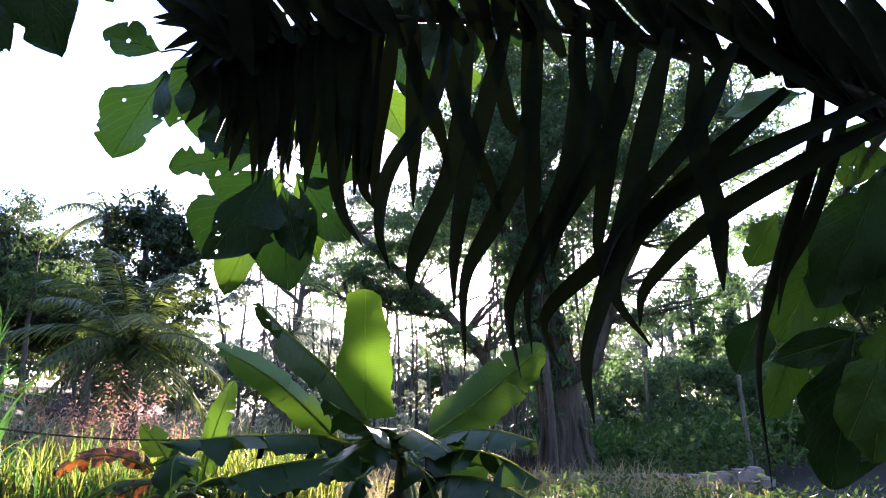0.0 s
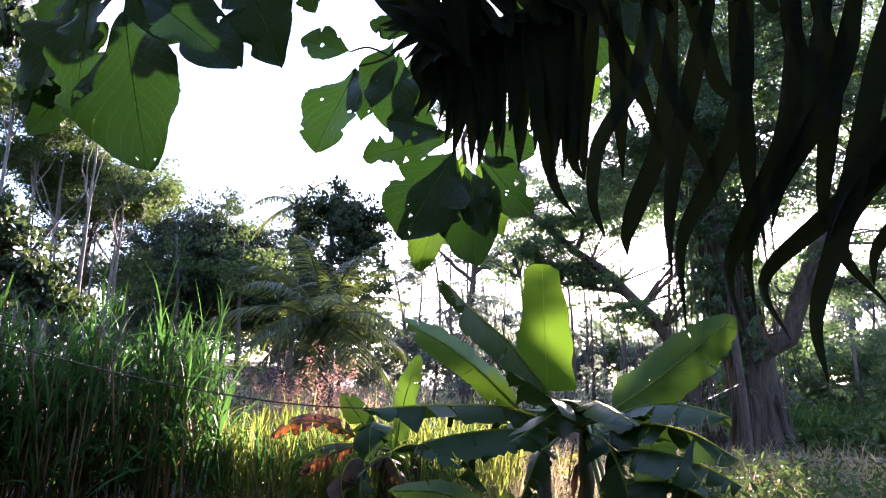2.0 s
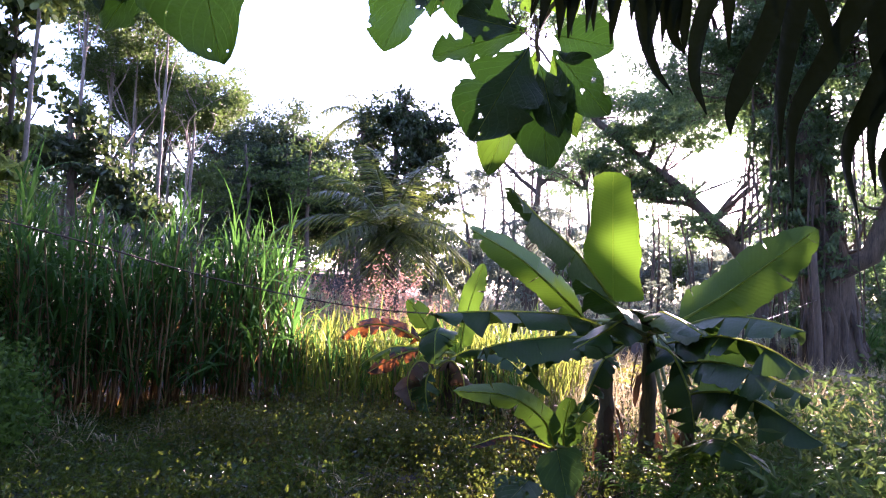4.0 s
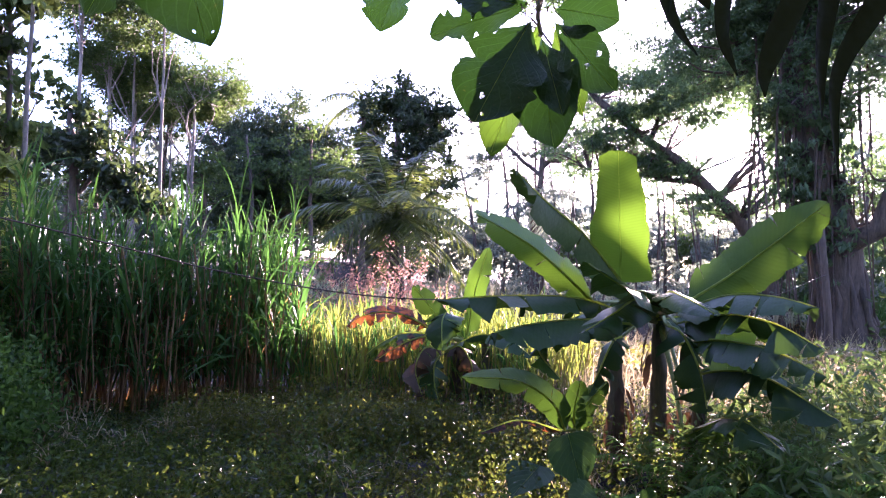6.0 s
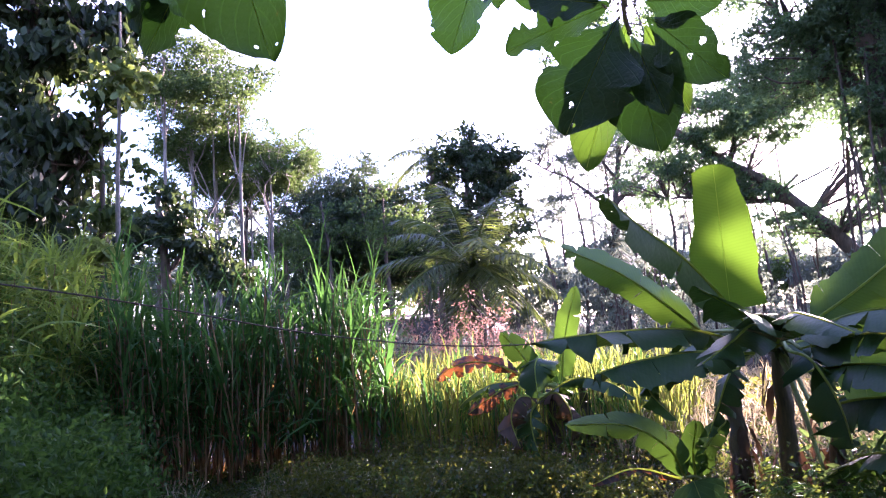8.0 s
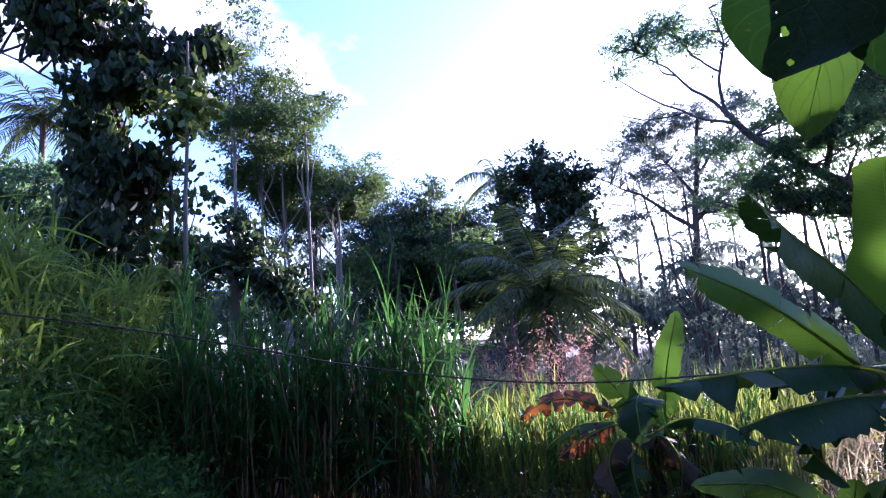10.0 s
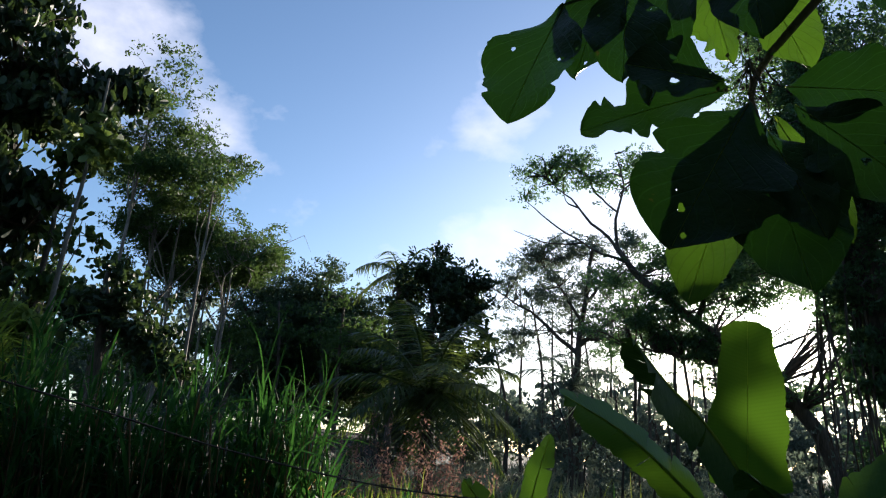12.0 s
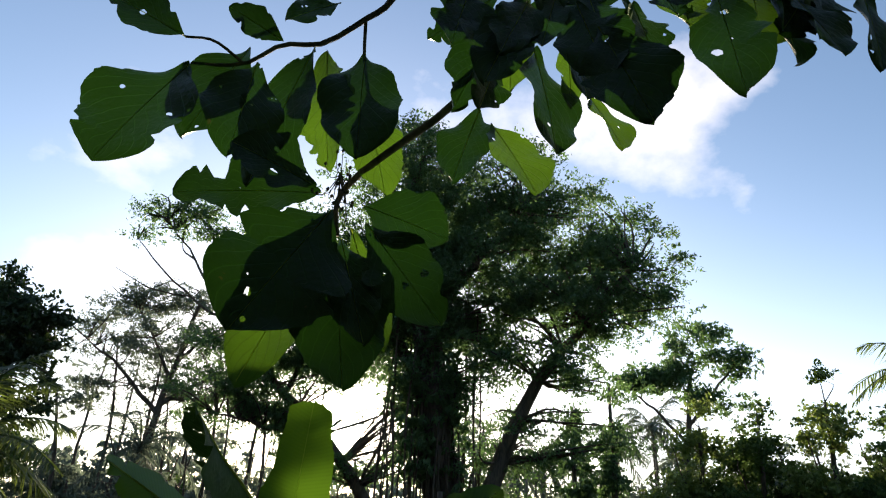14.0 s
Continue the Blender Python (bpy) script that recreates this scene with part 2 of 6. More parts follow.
MAT = {
    # light and shade on this tree's leaves put into two leaf colours
    "teak": leaf_material("broad_leaf", (0.012, 0.038, 0.009), (0.023, 0.06, 0.013), (0.027, 0.105, 0.011), per="object", rough=0.42, through_share=0.1, noise_scale=14, spots=((0.16, 0.1, 0.03), 30, 0.72), holes=(26, 0.72, 0.3), gloss=0.3, veins=(8.4, 3.3, 1.4, 0.08)),
    "teak_lit": leaf_material("lit_broad_leaf", (0.04, 0.1, 0.015), (0.06, 0.14, 0.02), (0.1, 0.23, 0.014), per="object", rough=0.5, through_share=0.23, noise_scale=14, spots=((0.2, 0.13, 0.03), 30, 0.72), holes=(26, 0.75, 0.28), veins=(9, 3.0, 0.72, 0.09)),
    # near-black leaflet colour carries the shade of a silhouetted frond
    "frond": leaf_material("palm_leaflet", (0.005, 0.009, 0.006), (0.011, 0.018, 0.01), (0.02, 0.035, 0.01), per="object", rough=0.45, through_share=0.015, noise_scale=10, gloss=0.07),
    "banana": leaf_material("banana_leaf", (0.014, 0.045, 0.014), (0.03, 0.075, 0.02), (0.06, 0.14, 0.012), per="object", rough=0.42, gloss=0.16, through_share=0.16, noise_scale=4, spots=((0.13, 0.09, 0.03), 7, 0.7), veins=(38, 3.0, 0.93, 0.4)),
    "banana_mid": leaf_material("mid_banana_leaf", (0.03, 0.08, 0.015), (0.055, 0.12, 0.02), (0.06, 0.135, 0.012), per="object", rough=0.42, gloss=0.14, through_share=0.22, noise_scale=4, spots=((0.15, 0.11, 0.03), 9, 0.72), veins=(38, 3.0, 0.93, 0.4)),
    "banana_new": leaf_material("new_banana_leaf", (0.1, 0.2, 0.03), (0.15, 0.26, 0.04), (0.088, 0.195, 0.012), per="object", rough=0.4, through_share=0.32, noise_scale=4, veins=(46, 3.0, 0.93, 0.35)),
    "banana_dry": leaf_material("dry_banana_leaf", (0.04, 0.022, 0.012), (0.12, 0.055, 0.022), (0.28, 0.085, 0.016), per="object", rough=0.7, through_share=0.36, noise_scale=14, spots=((0.03, 0.018, 0.012), 16, 0.47)),
    "taro": leaf_material("soft_broad_leaf", (0.014, 0.045, 0.012), (0.03, 0.075, 0.02), (0.05, 0.12, 0.02), per="object", rough=0.45, through_share=0.2, noise_scale=7, gloss=0.1, veins=(7, 3.0, 1.5, 0.1)),
    "sheath": leaf_material("dry_sheath", (0.02, 0.014, 0.009), (0.09, 0.055, 0.03), (0.12, 0.06, 0.025), per="object", rough=0.8, through_share=0.15, noise_scale=9),
    # cane and bank blades: sun and shade on the grass put into colour
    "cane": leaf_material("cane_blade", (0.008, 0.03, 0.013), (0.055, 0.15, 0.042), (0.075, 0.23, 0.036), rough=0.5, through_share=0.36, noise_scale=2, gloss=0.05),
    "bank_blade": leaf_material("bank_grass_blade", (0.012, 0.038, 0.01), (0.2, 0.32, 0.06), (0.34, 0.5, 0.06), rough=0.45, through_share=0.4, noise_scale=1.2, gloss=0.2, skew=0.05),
    "cane_sun": leaf_material("sunlit_tone_blade", (0.025, 0.06, 0.014), (0.19, 0.26, 0.055), (0.36, 0.44, 0.065), rough=0.7, through_share=0.42, noise_scale=2, gloss=0.08),
    "dry_blade": leaf_material("dry_cane_blade", (0.06, 0.035, 0.02), (0.2, 0.12, 0.06), (0.4, 0.22, 0.08), rough=0.7, through_share=0.4, noise_scale=3, gloss=0.15),
    "stalk": leaf_material("cane_stalk", (0.016, 0.012, 0.007), (0.32, 0.2, 0.1), (0.45, 0.26, 0.1), rough=0.5, through_share=0.18, gloss=0.3, noise_scale=3),
    # lighter stalk colour for the canes that stand in sun
    "stalk_sun": leaf_material("sunlit_tone_stalk", (0.1, 0.09, 0.03), (0.26, 0.23, 0.08), (0.5, 0.42, 0.1), rough=0.6, through_share=0.25, gloss=0.25, noise_scale=3),
    # herb and weed colours carry shaded hollows and a few sunlit tips
    "herb": leaf_material("undergrowth_leaf", (0.004, 0.011, 0.004), (0.075, 0.1, 0.022), (0.36, 0.38, 0.05), rough=0.35, through_share=0.28, noise_scale=1.2, spots=((0.14, 0.1, 0.04), 3.0, 0.64), gloss=0.18, skew=0.25),
    "weed": leaf_material("weed_leaf", (0.005, 0.018, 0.006), (0.06, 0.12, 0.024), (0.22, 0.31, 0.04), rough=0.42, through_share=0.25, noise_scale=1.0, gloss=0.15, skew=0.25),
    "scrub": leaf_material("scrub_leaf", (0.012, 0.042, 0.01), (0.07, 0.15, 0.03), (0.16, 0.34, 0.045), rough=0.5, through_share=0.35, noise_scale=1.0, gloss=0.15, skew=0.2),
    "straw": leaf_material("dry_grass", (0.2, 0.17, 0.08), (0.42, 0.36, 0.2), (0.5, 0.42, 0.22), rough=0.7, through_share=0.4, noise_scale=2),
    # mist over the field put into a paler grass colour
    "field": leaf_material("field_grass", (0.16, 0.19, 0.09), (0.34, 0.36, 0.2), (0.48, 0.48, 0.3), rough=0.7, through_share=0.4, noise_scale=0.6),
    "pink": leaf_material("pink_plume", (0.2, 0.11, 0.085), (0.36, 0.2, 0.16), (0.42, 0.24, 0.18), rough=0.8, through_share=0.45, noise_scale=3),
    # tree leaf tones: light and shade on the crowns put into the colour
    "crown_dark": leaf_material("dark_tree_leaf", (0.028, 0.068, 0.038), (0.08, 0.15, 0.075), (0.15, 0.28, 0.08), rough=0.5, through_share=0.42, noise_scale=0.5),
    "crown_shade": leaf_material("shade_tone_leaf", (0.014, 0.032, 0.018), (0.042, 0.078, 0.034), (0.075, 0.125, 0.03), rough=0.5, through_share=0.28, noise_scale=0.5),
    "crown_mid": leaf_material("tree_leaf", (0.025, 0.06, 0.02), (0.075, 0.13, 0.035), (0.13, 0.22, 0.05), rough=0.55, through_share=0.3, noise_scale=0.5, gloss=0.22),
    "crown_lit": leaf_material("lit_tone_leaf", (0.08, 0.13, 0.045), (0.2, 0.27, 0.085), (0.24, 0.33, 0.06), rough=0.5, through_share=0.38, noise_scale=0.5),
    # paler, bluer leaf: the haze of distance put into its colour
    "crown_haze": leaf_material("haze_tinted_leaf", (0.048, 0.08, 0.07), (0.11, 0.15, 0.12), (0.22, 0.28, 0.19), rough=0.6, through_share=0.4, noise_scale=0.4),
    "rib": leaf_material("leaf_rib", (0.1, 0.15, 0.04), (0.2, 0.27, 0.08), (0.55, 0.65, 0.15), per="object", through_share=0.7, noise_scale=5),
    "palm": leaf_material("palm_frond", (0.02, 0.045, 0.016), (0.07, 0.11, 0.032), (0.2, 0.28, 0.05), rough=0.45, through_share=0.35, noise_scale=0.7),
    "palm_dark": leaf_material("dark_palm_frond", (0.015, 0.03, 0.015), (0.05, 0.075, 0.03), (0.1, 0.15, 0.03), rough=0.5, through_share=0.25, noise_scale=0.7, gloss=0.2),
    "fern": leaf_material("fern_leaf", (0.025, 0.085, 0.02), (0.09, 0.22, 0.045), (0.15, 0.32, 0.05), rough=0.5, through_share=0.4, noise_scale=2, gloss=0.06),
    "bark": solid_material("tree_bark", (0.022, 0.018, 0.014), (0.13, 0.1, 0.075), 7, (1, 1, 0.16), bump_at=0.9),
    "rachis": solid_material("frond_stem", (0.012, 0.01, 0.008), (0.045, 0.035, 0.025), 20, rough=0.7),
    "bark_pale": solid_material("pale_bark", (0.09, 0.08, 0.065), (0.24, 0.21, 0.18), 5, (1, 1, 0.4)),
    "twig": solid_material("twig_bark", (0.03, 0.028, 0.02), (0.12, 0.1, 0.07), 30),
    "stem": solid_material("banana_stem", (0.015, 0.013, 0.008), (0.085, 0.065, 0.03), 9, (2, 2, 0.3), rough=0.6),
    "petiole": solid_material("leaf_stalk", (0.09, 0.13, 0.03), (0.2, 0.26, 0.07), 14, rough=0.5, bump_at=0.15),
    "soil": solid_material("weedy_soil", (0.005, 0.0045, 0.003), (0.025, 0.019, 0.011), 1.7, rough=0.95, fine=14),
    "stone": solid_material("weathered_stone", (0.16, 0.12, 0.11), (0.4, 0.32, 0.29), 4, rough=0.9),
    "wire": solid_material("rusty_wire", (0.03, 0.025, 0.02), (0.09, 0.07, 0.05), 30, rough=0.6, metal=0.5),
}


# ---------------------------------------------------------------- building helpers
def smooth(a, b, v):
    u = np.clip((v - a) / (b - a), 0, 1)
    return u * u * (3 - 2 * u)


def ground_z(x, y):
    """Height of the ground: level garden, a bank on the west side, a slow rise to the north."""
    x, y = np.asarray(x, float), np.asarray(y, float)
    u = -x - 0.35 * (y - 4)
    z = 1.7 * smooth(6.0, 8.7, u) + 0.05 * np.maximum(u - 8.7, 0)
    z = z + 0.045 * np.clip(y - 18, 0, 45)
    z = z + 0.5 * smooth(4.5, 8.0, x) * smooth(9, 14, y)
    z = z + 0.05 * np.sin(x * 1.3 + 0.4) * np.cos(y * 1.1) * smooth(0.5, 3, np.hypot(x, y))
    return z


def gz(x, y):
    return float(ground_z(x, y))


def mesh_from_arrays(name, verts, faces, mats, smooth_shade=True, along=None):
    """verts (n,3); faces (m,k) with one k for all."""
    verts, faces = np.asarray(verts, np.float32), np.asarray(faces, np.int32)
    me = bpy.data.meshes.new(name)
    me.vertices.add(len(verts))
    me.vertices.foreach_set("co", verts.ravel())
    m, k = faces.shape
    me.loops.add(m * k)
    me.loops.foreach_set("vertex_index", faces.ravel())
    me.polygons.add(m)
    me.polygons.foreach_set("loop_start", np.arange(0, m * k, k, dtype=np.int32))
    me.polygons.foreach_set("use_smooth", np.full(m, smooth_shade))
    me.update(calc_edges=True)
    if along is not None:
        at = me.attributes.new("leaf_place", "FLOAT_VECTOR", "POINT")
        at.data.foreach_set("vector", np.asarray(along, np.float32).ravel())
    me.materials.append(mats)
    return me


def thing(name, at, label, category, group="", kind=""):
    ob = new(name)
    ob.empty_display_size = 0.2
    ob.location = at
    return tagged(ob, label, category, group, kind)


def part(name, me, parent, label=""):
    """One mesh, given in world metres, under a thing or a part of it."""
    ob = new(name, me)
    ob.parent = parent
    top = parent
    while top.parent:
        top = top.parent
    if parent is top:
        ob.matrix_parent_inverse = Matrix.Translation(-Vector(top.location))
    return tagged(ob, label)


def join(*pairs):
    vs, fs, n = [], [], 0
    for v, f in pairs:
        vs.append(v)
        fs.append(f + n)
        n += len(v)
    return np.concatenate(vs), np.concatenate(fs)


def tube(points, radii, sides=8, closed=True):
    """A bent, tapered limb as quads."""
    P = np.asarray(points, float)
    R = np.interp(np.linspace(0, 1, len(P)), np.linspace(0, 1, len(radii)), radii)
    d = np.gradient(P, axis=0)
    d /= np.linalg.norm(d, axis=1)[:, None] + 1e-9
    ref = np.array([0.31, 0.95, 0.05]) if abs(d[0][2]) > 0.7 else np.array([0.05, 0.1, 0.99])
    a = np.cross(d, ref)
    a /= np.linalg.norm(a, axis=1)[:, None] + 1e-9
    b = np.cross(d, a)
    ang = np.linspace(0, 2 * np.pi, sides, endpoint=False)
    ring = a[:, None] * np.cos(ang)[None, :, None] + b[:, None] * np.sin(ang)[None, :, None]
    v = (P[:, None] + ring * R[:, None, None]).reshape(-1, 3)
    f = []
    for i in range(len(P) - 1):
        for j in range(sides):
            k = (j + 1) % sides
            f.append((i * sides + j, i * sides + k, (i + 1) * sides + k, (i + 1) * sides + j))
    for r0 in (0, (len(P) - 1) * sides):
        for j in range(1, sides - 2, 2):
            f.append((r0, r0 + j, r0 + j + 1, r0 + j + 2))
    return v, np.array(f)


def spline(ctrl, n=12, wobble=0.0, rng=None):
    """Smooth run through control points."""
    c = np.asarray(ctrl, float)
    if len(c) == 2:
        c = np.array([c[0], (c[0] + c[1]) / 2, c[1]])
    s = np.linspace(0, len(c) - 1, n)
    e = np.vstack([2 * c[0] - c[1], c, 2 * c[-1] - c[-2]])
    out_pts = []
    for u in s:
        i = min(int(u), len(c) - 2)
        w = u - i
        p0, p1, p2, p3 = e[i], e[i + 1], e[i + 2], e[i + 3]
        out_pts.append(0.5 * ((2 * p1) + (p2 - p0) * w + (2 * p0 - 5 * p1 + 4 * p2 - p3) * w * w + (3 * p1 - p0 - 3 * p2 + p3) * w ** 3))
    q = np.array(out_pts)
    if wobble and rng is not None:
        q[1:-1] += rng.normal(0, wobble, (n - 2, 3))
    return q


def limb(name, ctrl, radii, mat, parent, label="", n=12, sides=8, wobble=0.0, rng=None):
    v, f = tube(spline(ctrl, n, wobble, rng), radii, sides)
    return part(name, mesh_from_arrays(name, v, f, MAT[mat]), parent, label)


def kite_leaves(centers, length, width, rng, hang=0.3):
    """Small far leaves: one bent kite each."""
    n = len(centers)
    d = rng.normal(0, 1, (n, 3))
    d[:, 2] -= hang * 1.6
    d /= np.linalg.norm(d, axis=1)[:, None]
    s = np.cross(d, rng.normal(0, 1, (n, 3)))
    s /= np.linalg.norm(s, axis=1)[:, None] + 1e-9
    L = (length * rng.uniform(0.6, 1.25, n))[:, None]
    W = (width * rng.uniform(0.7, 1.2, n))[:, None]
    c = np.asarray(centers)
    u = np.cross(d, s)
    v = np.stack([c - d * L * 0.5, c - d * L * 0.05 + s * W * 0.5 + u * W * 0.2, c + d * L * 0.5, c - d * L * 0.05 - s * W * 0.5 + u * W * 0.2], 1).reshape(-1, 3)
    return v, np.arange(n)[:, None] * 4 + np.array([0, 1, 2, 3])


def round_leaves(centers, length, width, rng, hang=0.3):
    """Broad leaves with a rounded outline, creased along the midrib: eight corners, four quads each."""
    n = len(centers)
    d = rng.normal(0, 0.8, (n, 3))
    d[:, 2] -= hang * 1.6
    d /= np.linalg.norm(d, axis=1)[:, None]
    s = np.cross(d, rng.normal(0, 1, (n, 3)))
    s /= np.linalg.norm(s, axis=1)[:, None] + 1e-9
    u = np.cross(d, s)
    L = (length * rng.uniform(0.55, 1.25, n))[:, None]
    W = (width * rng.uniform(0.75, 1.15, n))[:, None]
    c = np.asarray(centers)
    curl = rng.uniform(-0.12, 0.2, n)[:, None] * L
    ring = []
    for a, b, lift in ((-0.5, 0.0, 0.0), (-0.3, 0.36, 0.12), (0.02, 0.5, 0.16), (0.32, 0.33, 0.1), (0.5, 0.0, 0.0), (0.32, -0.33, 0.1), (0.02, -0.5, 0.16), (-0.3, -0.36, 0.12)):
        ring.append(c + d * L * a + s * W * b + u * (W * lift - curl * 4 * a * a))
    v = np.stack(ring, 1).reshape(-1, 3)
    i = np.arange(n)[:, None] * 8
    return v, np.concatenate([i + np.array(q) for q in ((0, 1, 2, 3), (0, 3, 4, 4 + 1), (0, 5, 6, 7))])


def leaf_quads(centers, length, width, rng, hang=0.3, spread=None):
    """Many small pointed leaves, folded along the midrib: six corners, two quads each."""
    n = len(centers)
    d = rng.normal(0, 1, (n, 3))
    d[:, 2] -= hang * 1.6
    d /= np.linalg.norm(d, axis=1)[:, None]
    s = np.cross(d, rng.normal(0, 1, (n, 3)))
    s /= np.linalg.norm(s, axis=1)[:, None] + 1e-9
    u = np.cross(d, s)
    L = (length * rng.uniform(0.6, 1.25, n))[:, None]
    W = (width * rng.uniform(0.7, 1.2, n))[:, None]
    c = np.asarray(centers)
    base, tip = c - d * L * 0.5, c + d * L * 0.5
    a = c - d * L * 0.08 + s * W * 0.5 + u * W * 0.15
    b = c - d * L * 0.08 - s * W * 0.5 + u * W * 0.15
    a2 = c + d * L * 0.25 + s * W * 0.3 + u * W * 0.1
    b2 = c + d * L * 0.25 - s * W * 0.3 + u * W * 0.1
    v = np.stack([base, a, a2, tip, b2, b], 1).reshape(-1, 3)
    i = np.arange(n)[:, None] * 6
    f = np.concatenate([i + np.array([0, 1, 2, 3]), i + np.array([0, 3, 4, 5])])
    return v, f


def blade_strips(base, direction, length, width, droop, rng, seg=4):
    """Grass blades: tapering strips that rise and bow over."""
    n = len(base)
    d = direction / (np.linalg.norm(direction, axis=1)[:, None] + 1e-9)
    flat = d.copy()
    flat[:, 2] = 0
    flat += rng.normal(0, 0.15, (n, 3)) * [1, 1, 0]
    flat /= np.linalg.norm(flat, axis=1)[:, None] + 1e-9
    side = np.stack([-flat[:, 1], flat[:, 0], np.zeros(n)], 1)
    tw = rng.uniform(-0.6, 0.6, n)[:, None]
    side = side * np.cos(tw) + np.array([0, 0, 1.0]) * np.sin(tw)
    vs = []
    for k in range(seg + 1):
        s = k / seg
        p = base + d * (length * s)[:, None] + flat * (length * droop * s * s * 0.45)[:, None]
        p[:, 2] -= length * droop * s * s * 0.75
        w = (width * (1 - s) ** 0.6 * (0.55 + 0.9 * min(s * 2, 0.5)))[:, None] * 0.5
        vs += [p - side * w, p + side * w]
    v = np.stack(vs, 1).reshape(-1, 3)
    i = np.arange(n)[:, None] * (2 * (seg + 1))
    f = np.concatenate([i + np.array([2 * k, 2 * k + 1, 2 * k + 3, 2 * k + 2]) for k in range(seg)])
    return v, f


def big_leaf(base, tip, width, rng, shape="broad", face=(0, -1, 0.3), bow=0.12, fold=0.25, holes=0, ragged=0.0, n=22, m=12, wave=0.02, side_bow=0.0):
    """One large leaf as a grid: outline, fold along the midrib, bow, waves, torn edge and holes."""
    b, e = np.array(base, float), np.array(tip, float)
    ax = e - b
    length = np.linalg.norm(ax)
    ax /= length
    nrm = np.array(face, float) + rng.normal(0, 0.18, 3)
    nrm -= ax * nrm.dot(ax)
    nrm /= np.linalg.norm(nrm) + 1e-9
    sd = np.cross(ax, nrm)
    s = np.linspace(0, 1, n + 1)
    if shape == "banana":
        prof = np.clip(s / 0.16, 0, 1) ** 0.55 * np.clip((1 - s) / 0.2, 0, 1) ** 0.5
    elif shape == "blunt":
        prof = (1.0 - 0.5 * s ** 1.4) * np.clip(s / 0.06, 0.02, 1) ** 0.5 * np.clip((1 - s) / 0.03, 0.25, 1) ** 0.5
    elif shape == "heart":
        prof = np.sin(np.pi * np.clip(s, 0, 1) ** 0.55) ** 0.85
    else:
        prof = np.sin(np.pi * np.clip(s, 0, 1) ** 1.12) ** 0.62 * (0.42 + 0.58 * smooth(0.0, 0.42, s))
        prof = prof * (1 - 0.2 * smooth(0.84, 1.0, s))
    prof = prof / prof.max()
    c = np.linspace(-1, 1, m + 1)
    ph = rng.uniform(0, 6.28, 4)
    edge_l = 1 + 0.07 * np.sin(s * 9 + ph[0]) + 0.04 * np.sin(s * 23 + ph[1]) + rng.normal(0, 0.012, n + 1)
    edge_r = 1 + 0.07 * np.sin(s * 8 + ph[2]) + 0.04 * np.sin(s * 21 + ph[3]) + rng.normal(0, 0.012, n + 1)
    if shape == "broad" and ragged:
        for ed_side in (edge_l, edge_r):
            for _ in range(int(ragged * 40)):
                at, wide = rng.uniform(0.15, 0.95), rng.uniform(0.01, 0.045)
                ed_side -= rng.uniform(0.05, 0.4) * np.exp(-(((s - at) / wide) ** 2))
            np.clip(ed_side, 0.25, 1.2, out=ed_side)
    if shape != "broad" and ragged:
        for ed_side in (edge_l, edge_r):
            for _ in range(int(ragged * 34)):
                at, wide = rng.uniform(0.12, 0.97), rng.uniform(0.004, 0.014)
                ed_side -= rng.uniform(0.05, 0.55) * rng.uniform(0.3, 1.0) * np.exp(-(((s - at) / wide) ** 2))
            np.clip(ed_side, 0.18, 1.2, out=ed_side)
    S, C = np.meshgrid(s, c, indexing="ij")
    ed = np.where(C < 0, edge_l[:, None], edge_r[:, None])
    half = width * 0.5 * prof[:, None] * ed
    off = C * half
    h = fold * np.abs(off) + wave * length * np.sin(S * 14 + ph[0] + 2 * np.sign(C)) * np.abs(C) ** 2 - bow * length * 4 * S * S * 0.5
    bend = side_bow * length * 4 * S * (1 - S)
    V = b + ax * (S * length)[..., None] + sd * (off + bend)[..., None] + nrm * h[..., None]
    V[..., 2] += 0
    # keep the tip where it was asked for
    V += (e - V[-1, m // 2])[None, None] * (S ** 1.5)[..., None]
    idx = np.arange((n + 1) * (m + 1)).reshape(n + 1, m + 1)
    F = np.stack([idx[:-1, :-1], idx[1:, :-1], idx[1:, 1:], idx[:-1, 1:]], -1)
    keep = np.ones((n, m), bool)
    for _ in range(holes):
        i, j = rng.integers(2, n - 2), rng.integers(0, m)
        if abs(j - m / 2 + 0.5) < 1:
            continue
        keep[i, j] = False
        if rng.random() < 0.4:
            keep[min(i + 1, n - 1), j] = False
        if rng.random() < 0.3:
            keep[i, max(j - 1, 0)] = False
    F = F[keep].reshape(-1, 4)
    used = np.unique(F)
    remap = np.full((n + 1) * (m + 1), -1)
    remap[used] = np.arange(len(used))
    V = V.reshape(-1, 3)
    mid = V[idx[:, m // 2]]
    place = np.stack([S, np.abs(C), np.zeros_like(S)], -1).reshape(-1, 3)[used]
    return V[used], remap[F], mid, place


